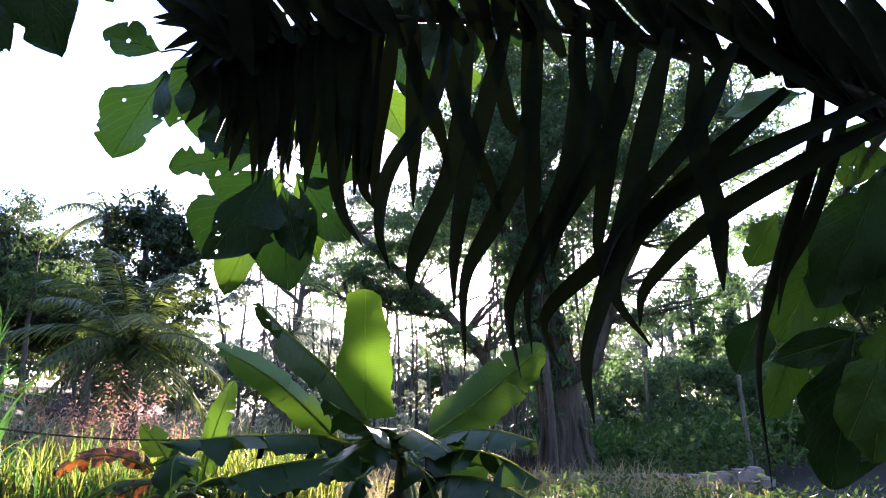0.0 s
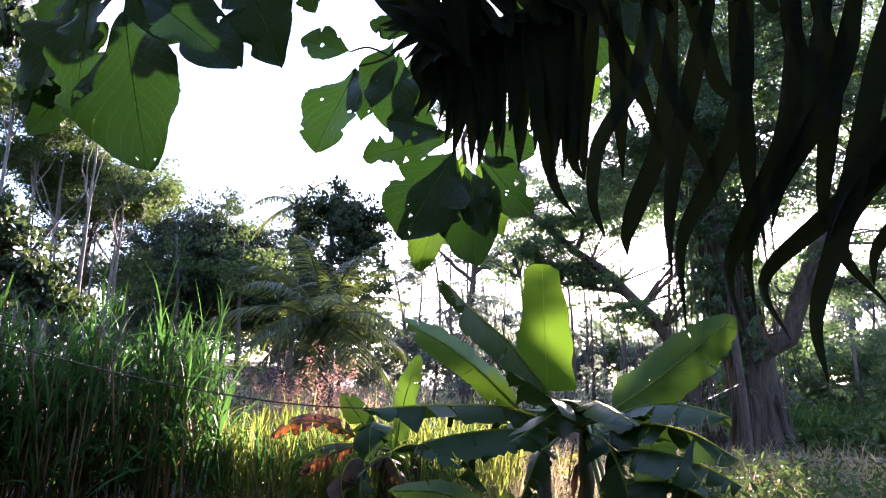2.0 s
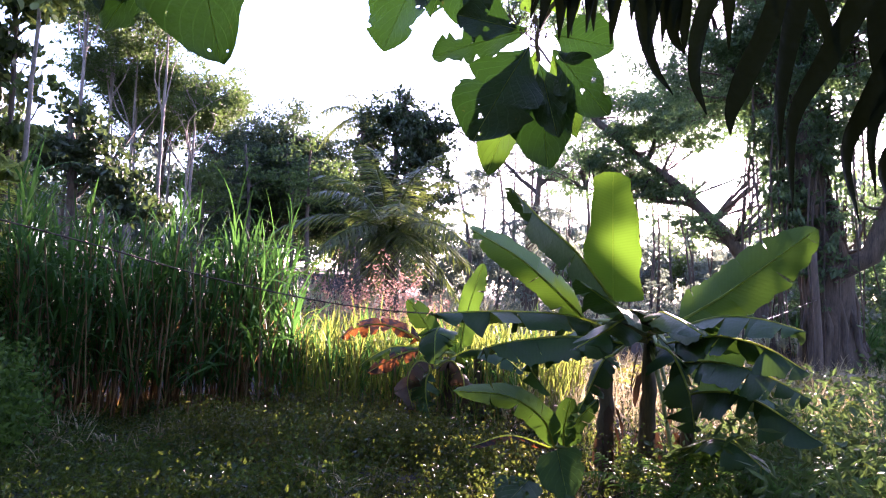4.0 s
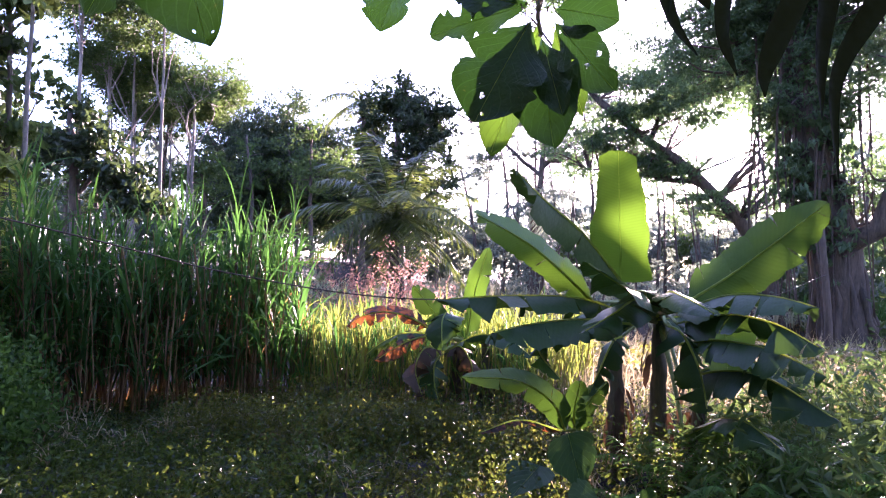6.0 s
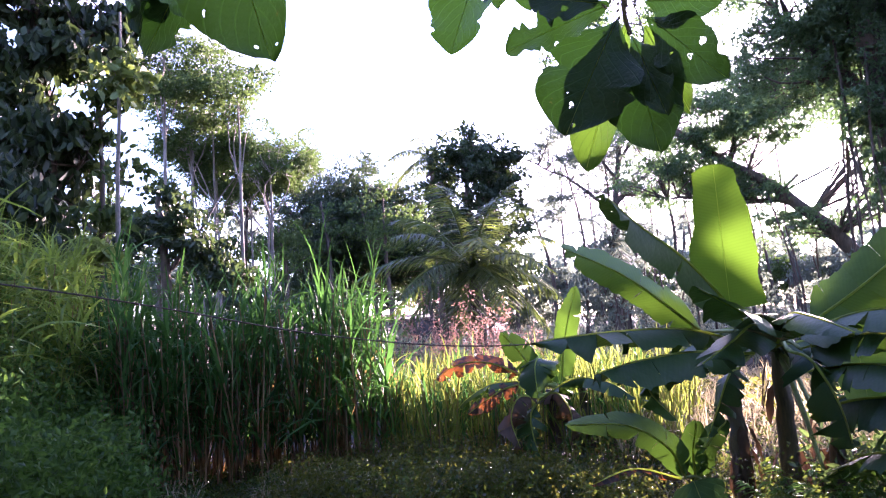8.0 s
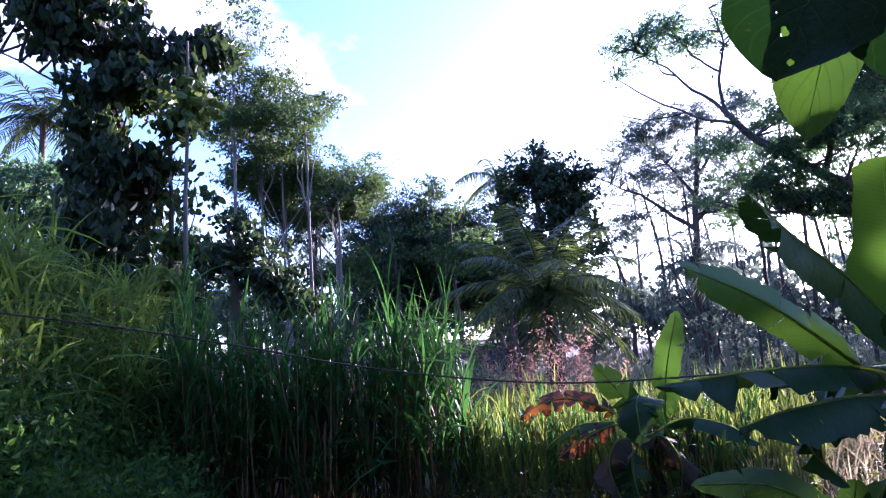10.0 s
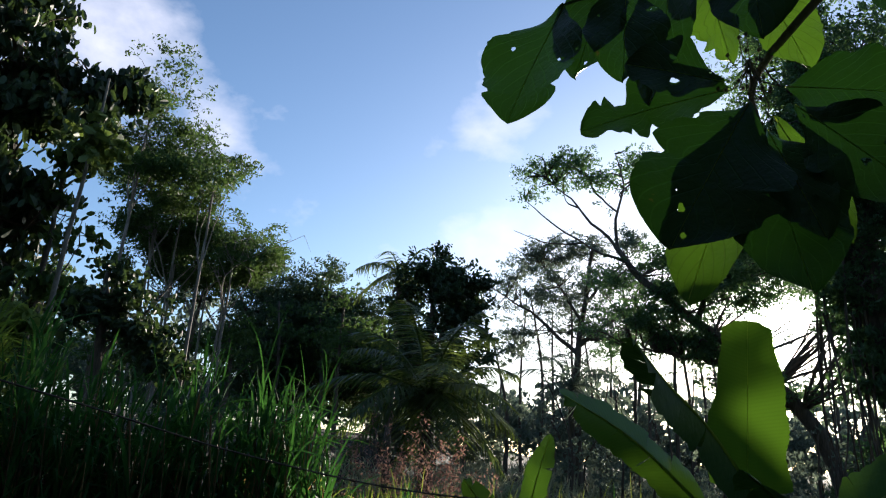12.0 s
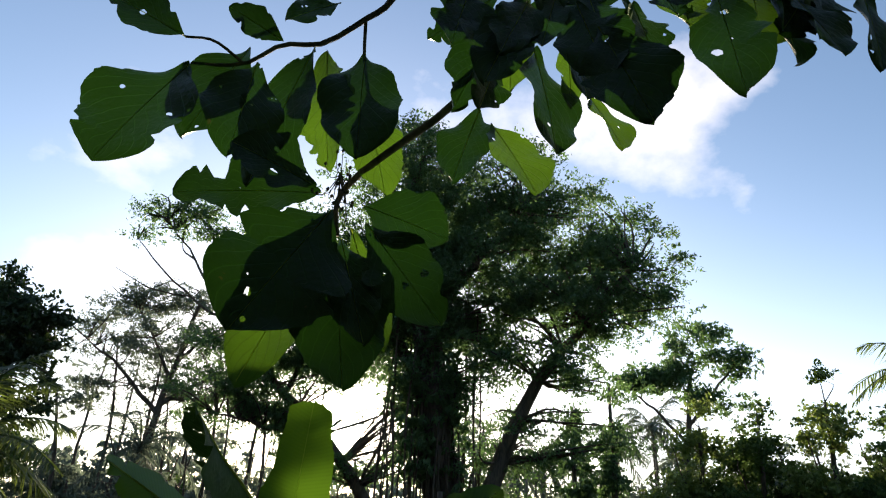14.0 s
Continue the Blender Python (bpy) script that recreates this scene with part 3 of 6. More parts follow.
def torn_leaf_mesh(ctrl, width, rng, droop=0.6, tear=0.6, up=None, n=34, rows=5, tip_w=0.35):
    """Banana leaf: each half of the blade hangs from the midrib in strips torn along the veins."""
    p = spline(ctrl, n)
    n = len(p) - 1
    ax = np.gradient(p, axis=0)
    ax /= np.linalg.norm(ax, axis=1)[:, None]
    ref = np.array(up if up is not None else (0.0, -0.12, 1.0), float)
    nrm = ref - ax * (ax @ ref)[:, None]
    nrm /= np.linalg.norm(nrm, axis=1)[:, None] + 1e-9
    sd = np.cross(ax, nrm)
    s = np.linspace(0, 1, n + 1)
    prof = np.clip(s / 0.14, 0.05, 1) ** 0.6 * (np.clip((1 - s) / 0.3, 0.0, 1) ** 0.55 * (1 - tip_w * 0.2) + tip_w * 0.1)
    span = np.linalg.norm(p[-1] - p[0])
    V, F, place = [], [], []
    for side in (-1, 1):
        i = 0
        slow = rng.uniform(-0.25, 0.25)
        while i < n:
            k = int(min(n - i, rng.integers(1, 5) if rng.random() < tear else rng.integers(4, 10)))
            torn = rng.random() < tear
            phi = droop * (1 + slow * math.sin(i * 0.5)) + (rng.normal(0, 0.3) if torn else rng.normal(0, 0.06))
            bend = rng.uniform(0.1, 0.7) * (1.0 if torn else 0.3)
            reach = (rng.uniform(0.5, 1.08) if torn else 1.0 - 0.1 * tear * rng.random())
            gap = (rng.uniform(0.25, 0.85) if torn else 0.15 * tear)
            start = len(V)
            for a in range(k + 1):
                q, wv = p[i + a], width * 0.5 * prof[i + a] * reach * (1 + rng.normal(0, 0.04))
                inward = (0.5 * k - a) / max(k, 1) * gap
                for r in range(rows + 1):
                    u = r / rows
                    place.append((s[i + a], u, 0.0))
                    f = phi + bend * u
                    lap = 0.012 * span * math.sin(u * 3 + i)
                    V.append(q + (sd[i + a] * side * math.cos(f) - nrm[i + a] * math.sin(f)) * (wv * u) + ax[i + a] * (0.22 * wv * u + inward * u * u * k * span / n + lap * u) + (0, 0, 0.0))
            for a in range(k):
                for r in range(rows):
                    c0 = start + a * (rows + 1) + r
                    quad = (c0, c0 + rows + 1, c0 + rows + 2, c0 + 1)
                    F.append(quad if side > 0 else quad[::-1])
            i += k
    return np.array(V), np.array(F), p, np.array(place)


def leaf_part(name, parent, base, tip, width, mat, rng, rib=True, rib_r=0.004, **kw):
    v, f, mid, place = big_leaf(base, tip, width, rng, **kw)
    ob = part(name, mesh_from_arrays(name, v, f, MAT[mat], True, place), parent)
    if rib:
        tv, tf = tube(mid[:-1], [rib_r, rib_r * 0.35], 5)
        r = part("midrib", mesh_from_arrays("midrib", tv, tf, MAT["rib"]), ob)
        r.matrix_parent_inverse = Matrix.Identity(4)
    return ob


def open_at(p, size, cut, squash=1.6):
    """Whether leaves grow at p: uneven gaps about size metres across."""
    q = Vector((p[0] / size, p[1] / size, p[2] * squash / size))
    return noise.noise(q) + 0.5 * noise.noise(q * 2.3) > cut


def crown_points(blobs, rng, per_clump=26, clump_r=0.3, gap=1.0, cut=-0.02):
    """Leaf places in clumps, mostly towards the skin of rough ellipsoids (x, y, z, rx, ry, rz, leaves)."""
    pts = []
    for x, y, z, rx, ry, rz, count in blobs:
        k = max(3, int(count * 1.75 / per_clump))
        d = rng.normal(0, 1, (k, 3))
        d /= np.linalg.norm(d, axis=1)[:, None]
        r = rng.uniform(0.1, 1.0, k) ** 0.45 * rng.uniform(0.85, 1.15, k)
        c = np.array([x, y, z]) + d * r[:, None] * [rx, ry, rz]
        live = np.array([open_at(p, gap, cut) for p in c])
        if live.sum() < 2:
            live[:2] = True
        c, d, k = c[live], d[live], int(live.sum())
        cl = np.repeat(c, per_clump, 0)
        size = np.repeat(rng.uniform(0.6, 1.3, k), per_clump)[:, None]
        way = d * rng.uniform(0.4, 1.0, (k, 1)) + rng.normal(0, 0.5, (k, 3))
        way[:, 2] *= 0.6
        way /= np.linalg.norm(way, axis=1)[:, None] + 1e-9
        along = rng.uniform(-1, 1, (len(cl), 1))
        ball = rng.normal(0, 1, cl.shape)
        ball /= np.linalg.norm(ball, axis=1)[:, None]
        ball *= rng.uniform(0, 1, (len(cl), 1)) ** 0.5
        pts.append(cl + (np.repeat(way, per_clump, 0) * along * 1.2 + ball * [0.75, 0.75, 0.4] * (1.1 - 0.5 * along)) * clump_r * size)
    return np.concatenate(pts)


LEAF_GAIN, LEAF_SIZE = 0.85, 0.93


def masses(seed, center, reach, n, size, leaves, flat=0.4, umbrella=0.0, core=0.0):
    """n uneven leaf masses in a rough ellipsoid; umbrella bends the outer ones down; core keeps the middle open."""
    rng = np.random.default_rng(seed)
    out_list = []
    while len(out_list) < n:
        d = rng.uniform(-1, 1, 3)
        q = np.linalg.norm(d)
        if q > 1 or q < core:
            continue
        s = size * rng.uniform(1.1, 2.1)
        z = center[2] + d[2] * reach[2] - umbrella * (d[0] ** 2 + d[1] ** 2)
        out_list.append((center[0] + d[0] * reach[0], center[1] + d[1] * reach[1], z, s, s * 0.85, s * flat, int(leaves * 0.5 * (s / size) ** 1.4)))
    return out_list


def tree(label, at, trunk, trunk_r, limbs, blobs, rng, leaf=0.16, leaf_w=0.07, mat="crown_mid", bark="bark", clump=26, clump_r=0.3, name="tree", category="tree", group="", hang=0.3, cut=-0.02, gap=1.0, leaves=1.0, broad=False):
    """trunk and limbs as control points in metres; blobs as for crown_points."""
    ob = thing(name, (at[0], at[1], gz(at[0], at[1])), label, category, group)
    base = (at[0], at[1], gz(at[0], at[1]) - 0.15)
    limb("trunk", [base, *trunk], [trunk_r * 1.25, trunk_r * 0.85, trunk_r * 0.45], bark, ob, n=16, sides=10, wobble=trunk_r * 0.15, rng=rng)
    for ctrl, r in limbs:
        limb("limb", ctrl, [r, r * 0.25], bark, ob, n=10, sides=6, wobble=r * 0.5, rng=rng)
    # twigs from the trunk's run to each crown mass
    path = spline([base, *trunk], 12)
    for x, y, z, rx, ry, rz, count in blobs:
        src = [path] + [spline(c, 10) for c, r in limbs]
        allp = np.concatenate([s[3:] for s in src])
        for _ in range(2):
            q = np.array([x, y, z]) + rng.normal(0, 0.45, 3) * [rx, ry, rz]
            low = allp[allp[:, 2] < q[2] + 0.3]
            cand = low if len(low) else allp
            p0 = cand[np.argmin(np.linalg.norm(cand - q, axis=1) + rng.uniform(0, 0.5, len(cand)))]
            midp = (p0 + q) / 2 + rng.normal(0, 0.12, 3) + [0, 0, 0.08]
            v, f = tube(spline([p0, midp, q], 6), [min(trunk_r * 0.2, 0.035), min(trunk_r * 0.05, 0.012)], 5)
            part("branch", mesh_from_arrays("branch", v, f, MAT[bark]), ob)
    more = [(*bl[:6], int(bl[6] * LEAF_GAIN * leaves)) for bl in blobs]
    v, f = (round_leaves if broad else kite_leaves)(crown_points(more, rng, clump, clump_r, gap, cut), leaf * LEAF_SIZE, leaf_w * LEAF_SIZE, rng, hang)
    part("crown", mesh_from_arrays("crown", v, f, MAT[mat], False), ob)
    return ob


def palm_frond_mesh(root, tip, sag, n, length, width, rng):
    """A far palm frond: midrib and two ranks of hanging leaflets."""
    a, b = np.array(root, float), np.array(tip, float)
    s = np.linspace(0, 1, n)
    p = a + (b - a) * s[:, None]
    p[:, 2] += sag * 4 * s * (1 - s)
    ax = np.gradient(p, axis=0)
    ax /= np.linalg.norm(ax, axis=1)[:, None]
    side = np.cross(ax, [0, 0, 1.0])
    side /= np.linalg.norm(side, axis=1)[:, None] + 1e-9
    ll = length * (np.sin(np.pi * (0.12 + 0.83 * s)) ** 0.7)
    parts = []
    for sg in (-1, 1):
        dirn = side * sg + ax * 0.75 + np.array([0, 0, -0.15]) + rng.normal(0, 0.12, p.shape)
        parts.append(blade_strips(p.copy(), dirn, ll * rng.uniform(0.8, 1.1, n), np.full(n, width), np.full(n, 0.75), rng, 3))
    rib = tube(p, [min(0.03, length * 0.05), min(0.008, length * 0.015)], 5)
    return parts, rib


def palm(label, at, height, crown_r, fronds, rng, trunk_r=0.14, mat="palm", bark="bark", lean=(0, 0), leaflet=0.55, width=0.05, name="palm_tree", up=0.6, group="", per=26, low=-1.0):
    z0 = gz(*at)
    ob = thing(name, (at[0], at[1], z0), label, "palm tree", group)
    top = np.array([at[0] + lean[0], at[1] + lean[1], z0 + height])
    limb("trunk", [(at[0], at[1], z0 - 0.1), ((at[0] * 2 + top[0]) / 3, (at[1] * 2 + top[1]) / 3, z0 + height * 0.4), top], [trunk_r * 1.25, trunk_r, trunk_r * 0.8], bark, ob, n=14, sides=9, wobble=0.01, rng=rng)
    for i in range(fronds):
        a = i * 2.39996 + rng.uniform(-0.2, 0.2)
        lift = 1 + (low - 1) * (i + 0.5) / fronds
        reach = crown_r * rng.uniform(0.8, 1.1)
        tip = top + [math.cos(a) * reach * (1 - 0.45 * abs(lift)), math.sin(a) * reach * (1 - 0.45 * abs(lift)), reach * lift * up - reach * 0.12]
        pr, rib = palm_frond_mesh(top, tip, reach * 0.16, per, leaflet, width, rng)
        v, f = join(*pr, rib)
        part("frond", mesh_from_arrays("frond", v, f, MAT[mat], False), ob)
    return ob


# ---------------------------------------------------------------- ground
def build_ground():
    xs = np.concatenate([np.linspace(-600, -30, 12), np.linspace(-28, 26, 110), np.linspace(28, 600, 12)])
    ys = np.concatenate([np.linspace(-300, -8, 8), np.linspace(-6, 45, 110), np.linspace(48, 900, 14)])
    X, Y = np.meshgrid(xs, ys, indexing="ij")
    Z = ground_z(X, Y)
    rng = np.random.default_rng(3)
    Z = Z + rng.normal(0, 0.02, Z.shape) * (np.abs(X) < 27) * (Y < 44) * (Y > -5)
    v = np.stack([X, Y, Z], -1).reshape(-1, 3)
    idx = np.arange(len(xs) * len(ys)).reshape(len(xs), len(ys))
    f = np.stack([idx[:-1, :-1], idx[1:, :-1], idx[1:, 1:], idx[:-1, 1:]], -1).reshape(-1, 4)
    ob = new("ground", mesh_from_arrays("ground", v, f, MAT["soil"]))
    return tagged(ob, "dark weedy soil of a garden clearing with a bank", "ground", "", "structure")


build_ground()


# ---------------------------------------------------------------- grass and cane (past counting)
def stuff(name, me, label, category):
    return tagged(new(name, me), label, category, "", "stuff")


def scatter(rng, n, x0, x1, y0, y1, inside=None, patch=0):
    p = np.stack([rng.uniform(x0, x1, n), rng.uniform(y0, y1, n)], 1)
    if inside is not None:
        p = p[inside(p[:, 0], p[:, 1])]
    if patch:
        p = p[[noise.noise(Vector((q[0] / patch, q[1] / patch, 0.3))) + 0.5 * noise.noise(Vector((q[0] * 3 / patch, q[1] * 3 / patch, 4.3))) > -0.08 for q in p]]
    return p


def cane_stand(name, spots, height, rng, mat, label, blades=9, blade_len=0.9, blade_w=0.028, stalk=0.008, stalk_part=0.6, lean=0.1, droop=0.8, stalk_mat="stalk", low=0.45, rise=(1.2, 5.0)):
    """Tall grass: a leaning stalk for each place and blades that leave it and bow over."""
    n = len(spots)
    z = ground_z(spots[:, 0], spots[:, 1])
    base = np.column_stack([spots, z - 0.03])
    h = height * rng.uniform(0.7, 1.12, n)
    tilt = rng.normal(0, lean, (n, 3)) * [1, 1, 0]
    top = base + (np.array([0, 0, 1.0]) + tilt) * (h * stalk_part)[:, None]
    # stalks as three-sided prisms
    ang = np.array([0, 2.1, 4.2])
    ring = np.stack([np.cos(ang), np.sin(ang), np.zeros(3)], 1)
    r = (stalk * rng.uniform(0.6, 1.3, n))[:, None, None]
    v = np.concatenate([base[:, None] + ring * r, top[:, None] + ring * r * 0.7], 1).reshape(-1, 3)
    i = np.arange(n)[:, None] * 6
    f = np.concatenate([i + np.array([a, b, b + 3, a + 3]) for a, b in ((0, 1), (1, 2), (2, 0))])
    stuff(name + "_stalks", mesh_from_arrays(name + "_stalks", v, f, MAT[stalk_mat]), label + ", bare lower stalks", "tall grass")
    k = np.repeat(np.arange(n), blades)
    s = rng.uniform(low, 1.0, len(k))[:, None]
    b0 = base[k] + (top[k] - base[k]) * s
    a = rng.uniform(0, 2 * np.pi, len(k))
    up = rng.uniform(*rise, len(k))
    d = np.stack([np.cos(a), np.sin(a), up], 1)
    ln = blade_len * rng.uniform(0.55, 1.25, len(k))
    v, f = blade_strips(b0, d, ln, np.full(len(k), blade_w) * rng.uniform(0.6, 1.3, len(k)), rng.uniform(0.15, 1.5, len(k)) * droop, rng, 5)
    return stuff(name, mesh_from_arrays(name, v, f, MAT[mat], False), label, "tall grass")


R = np.random.default_rng(11)


def bearing(x, y):
    """Degrees to the east of north, from the middle of the clearing."""
    return np.degrees(np.arctan2(x + 0.2, y - 0.2))


# the tall dark stand beside the bank
STAND = scatter(R, 1380, -8.0, -3.3, 4.3, 9.2, lambda x, y: (y > 4.9 + 0.5 * (x + 6.4)) & (y < 6.6 + 0.5 * (x + 6.4)) & (bearing(x, y) < -34.0 + R.normal(0, 1.6, len(x))) & (bearing(x, y) > -55.0))
cane_stand("elephant_grass", STAND, (2.15 + 0.2 * np.sin(STAND[:, 0] * 5) * np.cos(STAND[:, 1] * 4)) * (0.74 + 0.26 * smooth(32.5, 36, -bearing(STAND[:, 0], STAND[:, 1]))), R, "cane", "tall dark green elephant grass on brown canes", blades=11, blade_len=0.95, blade_w=0.04, stalk=0.012, stalk_part=0.82, lean=0.08, droop=0.85, low=0.14, rise=(1.4, 10.0))
cane_stand("elephant_grass_tips", STAND[::13], 2.7, R, "cane", "single blades that stand above the stand", blades=4, blade_len=0.9, blade_w=0.03, stalk=0.008, stalk_part=0.8, lean=0.05, droop=0.7, low=0.85, rise=(4.0, 12.0))
# dead blades that hang about the canes
k = np.repeat(np.arange(len(STAND)), 2)
hang = np.column_stack([STAND[k] + R.normal(0, 0.04, (len(k), 2)), ground_z(STAND[k, 0], STAND[k, 1]) + R.uniform(0.3, 1.3, len(k))])
v, f = blade_strips(hang, R.normal(0, 0.25, (len(k), 3)) + [0, 0, -0.9], R.uniform(0.2, 0.55, len(k)), R.uniform(0.012, 0.032, len(k)), np.full(len(k), 0.35), R, 3)
stuff("dead_cane_blades", mesh_from_arrays("dead_cane_blades", v, f, MAT["dry_blade"], False), "dead reddish-brown blades hanging about the canes", "tall grass")
# the lower stand towards the bananas, sunlight put into its colour
cane_stand("sugar_cane", scatter(R, 680, -5.2, -1.2, 5.7, 8.8, lambda x, y: (bearing(x, y) > -33) & np.where(x > -3.3, y > 6.5, y > 6.0 - 0.45 * (x + 3.8))), 1.45, R, "cane_sun", "yellow-green grass behind the banana, sunlight put into its colour", blades=7, blade_len=0.6, blade_w=0.022, stalk=0.008, low=0.15, stalk_mat="stalk_sun", lean=0.07, rise=(2.0, 11.0), droop=0.6)
# dark copies among them stand in for shade between the canes
cane_stand("sugar_cane_dark", scatter(R, 190, -5.0, -1.6, 5.6, 7.6, lambda x, y: (bearing(x, y) > -34) & np.where(x > -3.3, y > 6.4, y > 5.9 - 0.45 * (x + 3.8))), 1.4, R, "cane", "canes in a shaded dark green, set among the sunlit-coloured grass", blades=8, blade_len=0.6, blade_w=0.024, stalk=0.009, low=0.1, lean=0.09, rise=(2.0, 11.0), droop=0.6)
cane_stand("roadside_grass", scatter(R, 320, -8.5, -2.6, 9.5, 13), 0.8, R, "bank_blade", "tall pale green grass in morning sun", blades=8, blade_len=0.8, blade_w=0.024)
# grass on the bank
BANK = scatter(R, 1500, -12.5, -6.4, 1.2, 8.2, lambda x, y: (-x - 0.35 * (y - 4) > 7.0) & (bearing(x, y) < -56.5))
cane_stand("bank_grass", BANK, 2.15 * np.clip((-bearing(BANK[:, 0], BANK[:, 1]) - 38) / 30, 0.55, 1.14), R, "bank_blade", "tall arching grass on the bank", blades=12, blade_len=0.95, blade_w=0.046, lean=0.1, droop=1.05, rise=(1.0, 7.0), low=0.25, stalk_part=0.78)
cane_stand("bank_grass_front", scatter(R, 420, -9.6, -6.6, 1.6, 7.0, lambda x, y: (-x - 0.35 * (y - 4) > 7.0) & (bearing(x, y) < -56)), 1.3, R, "cane_sun", "arching grass at the foot of the bank in the sunlit cane colour", blades=9, blade_len=0.85, blade_w=0.016, lean=0.2, droop=1.2)
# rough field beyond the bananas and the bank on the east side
cane_stand("field_grass", scatter(R, 1800, -14, 8, 17, 36), 1.0, R, "field", "meadow grass paled to stand in for mist", blades=6, blade_len=0.8, blade_w=0.05, stalk=0.006)
cane_stand("east_grass", scatter(R, 1200, 2.6, 15, 15.0, 24), 1.2, R, "cane", "dark rank grass below the trees", blades=8, blade_len=0.9, blade_w=0.045)
cane_stand("garden_grass", scatter(R, 1150, -2.0, 4.0, 6.3, 13), 0.6, R, "straw", "short dry grass in back light", blades=8, blade_len=0.5, blade_w=0.016, stalk=0.004)


def herbs(name, spots, height, rng, mat, label, leaf, leaf_w, per=14, spread=0.16, trod=False):
    z = ground_z(spots[:, 0], spots[:, 1])
    h = height * rng.uniform(0.2, 1.0, len(spots)) ** 1.6 * 1.7
    if trod:
        h = h * (0.35 + 0.65 * smooth(-3.9, -3.0, spots[:, 0]))
    k = np.repeat(np.arange(len(spots)), per)
    c = np.column_stack([spots, z])[k]
    c[:, 2] += h[k] * rng.uniform(0.05, 1.0, len(k)) ** 0.7
    c[:, :2] += rng.normal(0, spread, (len(k), 2))
    v, f = leaf_quads(c, leaf, leaf_w, rng, -0.2)
    return stuff(name, mesh_from_arrays(name, v, f, MAT[mat], False), label, "undergrowth")


herbs("undergrowth", scatter(R, 5600, -7, 4, 2.0, 6.8, None, 0.45), 0.15, R, "herb", "low dark weeds covering the ground", 0.034, 0.018, per=26, spread=0.07, trod=True)
herbs("undergrowth_broad", scatter(R, 1700, -7, 3, 3.0, 6.8, None, 0.7), 0.28, R, "weed", "dark broad-leaved weeds in patches", 0.046, 0.026, per=30, spread=0.09, trod=True)
herbs("undergrowth_sprigs", scatter(R, 520, -6.5, 2.5, 3.2, 6.4, None, 0.8), 0.42, R, "weed", "upright sprigs that stand out of the weeds", 0.03, 0.016, per=50, spread=0.05, trod=True)
herbs("undergrowth_tall", scatter(R, 900, -4.4, -1.4, 4.5, 6.0, None, 0.6), 0.28, R, "herb", "mound of small-leaved weeds", 0.042, 0.022, per=42, spread=0.11)
cane_stand("dry_weeds", scatter(R, 380, -6, 1, 3.6, 6.4, None, 0.7), 0.3, R, "straw", "sparse dry grass stems among the weeds", blades=5, blade_len=0.26, blade_w=0.01, stalk=0.004, lean=0.35, droop=1.0)
SCRUB = scatter(R, 2300, -8.4, -5.0, 0.9, 6.0, lambda x, y: (-x - 0.35 * (y - 4) > 5.2) & (bearing(x, y) < -53.5))
herbs("bank_scrub", SCRUB, 0.6 + 0.45 * smooth(58, 66, -bearing(SCRUB[:, 0], SCRUB[:, 1])), R, "scrub", "dense green scrub on the bank", 0.07, 0.034, per=56, spread=0.17)
herbs("bank_scrub_pale", scatter(R, 240, -7.0, -5.2, 2.2, 4.6, lambda x, y: -x - 0.35 * (y - 4) > 5.2, 0.6), 0.5, R, "crown_mid", "yellow-green weeds on the bank", 0.05, 0.025, per=30, spread=0.13)
herbs("east_scrub", scatter(R, 1100, 0.0, 4.2, 3.2, 7.5, None, 0.8), 0.55, R, "crown_mid", "dark ferny scrub beside the bananas", 0.11, 0.03, per=30, spread=0.2)
herbs("back_scrub", scatter(R, 350, -2, 4, 7.5, 12), 0.35, R, "herb", "sunlit scrub behind the bananas", 0.1, 0.05, per=24, spread=0.2)
herbs("garden_scrub", scatter(R, 700, 2.2, 11, 6.0, 11.0, None, 0.9), 0.3, R, "scrub", "rough dark scrub across the garden", 0.08, 0.04, per=34, spread=0.2)
herbs("meadow_scrub", scatter(R, 700, 3, 16, 13, 20), 0.9, R, "crown_mid", "dark scrub on the far side", 0.16, 0.08, per=24, spread=0.3)


RW = np.random.default_rng(303)
herbs("foreground_weeds", scatter(RW, 1100, -6.4, -2.4, 1.4, 4.4), 0.17, RW, "weed", "dark weeds along the foot of the bank", 0.04, 0.022, per=34, spread=0.12)
herbs("clearing_weeds", scatter(RW, 2600, -6, 6, -6, 3.4, None, 0.7), 0.14, RW, "weed", "low green weeds on the trodden clearing", 0.05, 0.026, per=14, spread=0.13)
cane_stand("clearing_grass", scatter(RW, 700, -6, 6, -6, 2.6, None, 0.6), 0.22, RW, "bank_blade", "short tufts of grass on the clearing", blades=6, blade_len=0.2, blade_w=0.008, stalk=0.003, lean=0.3, droop=1.0)


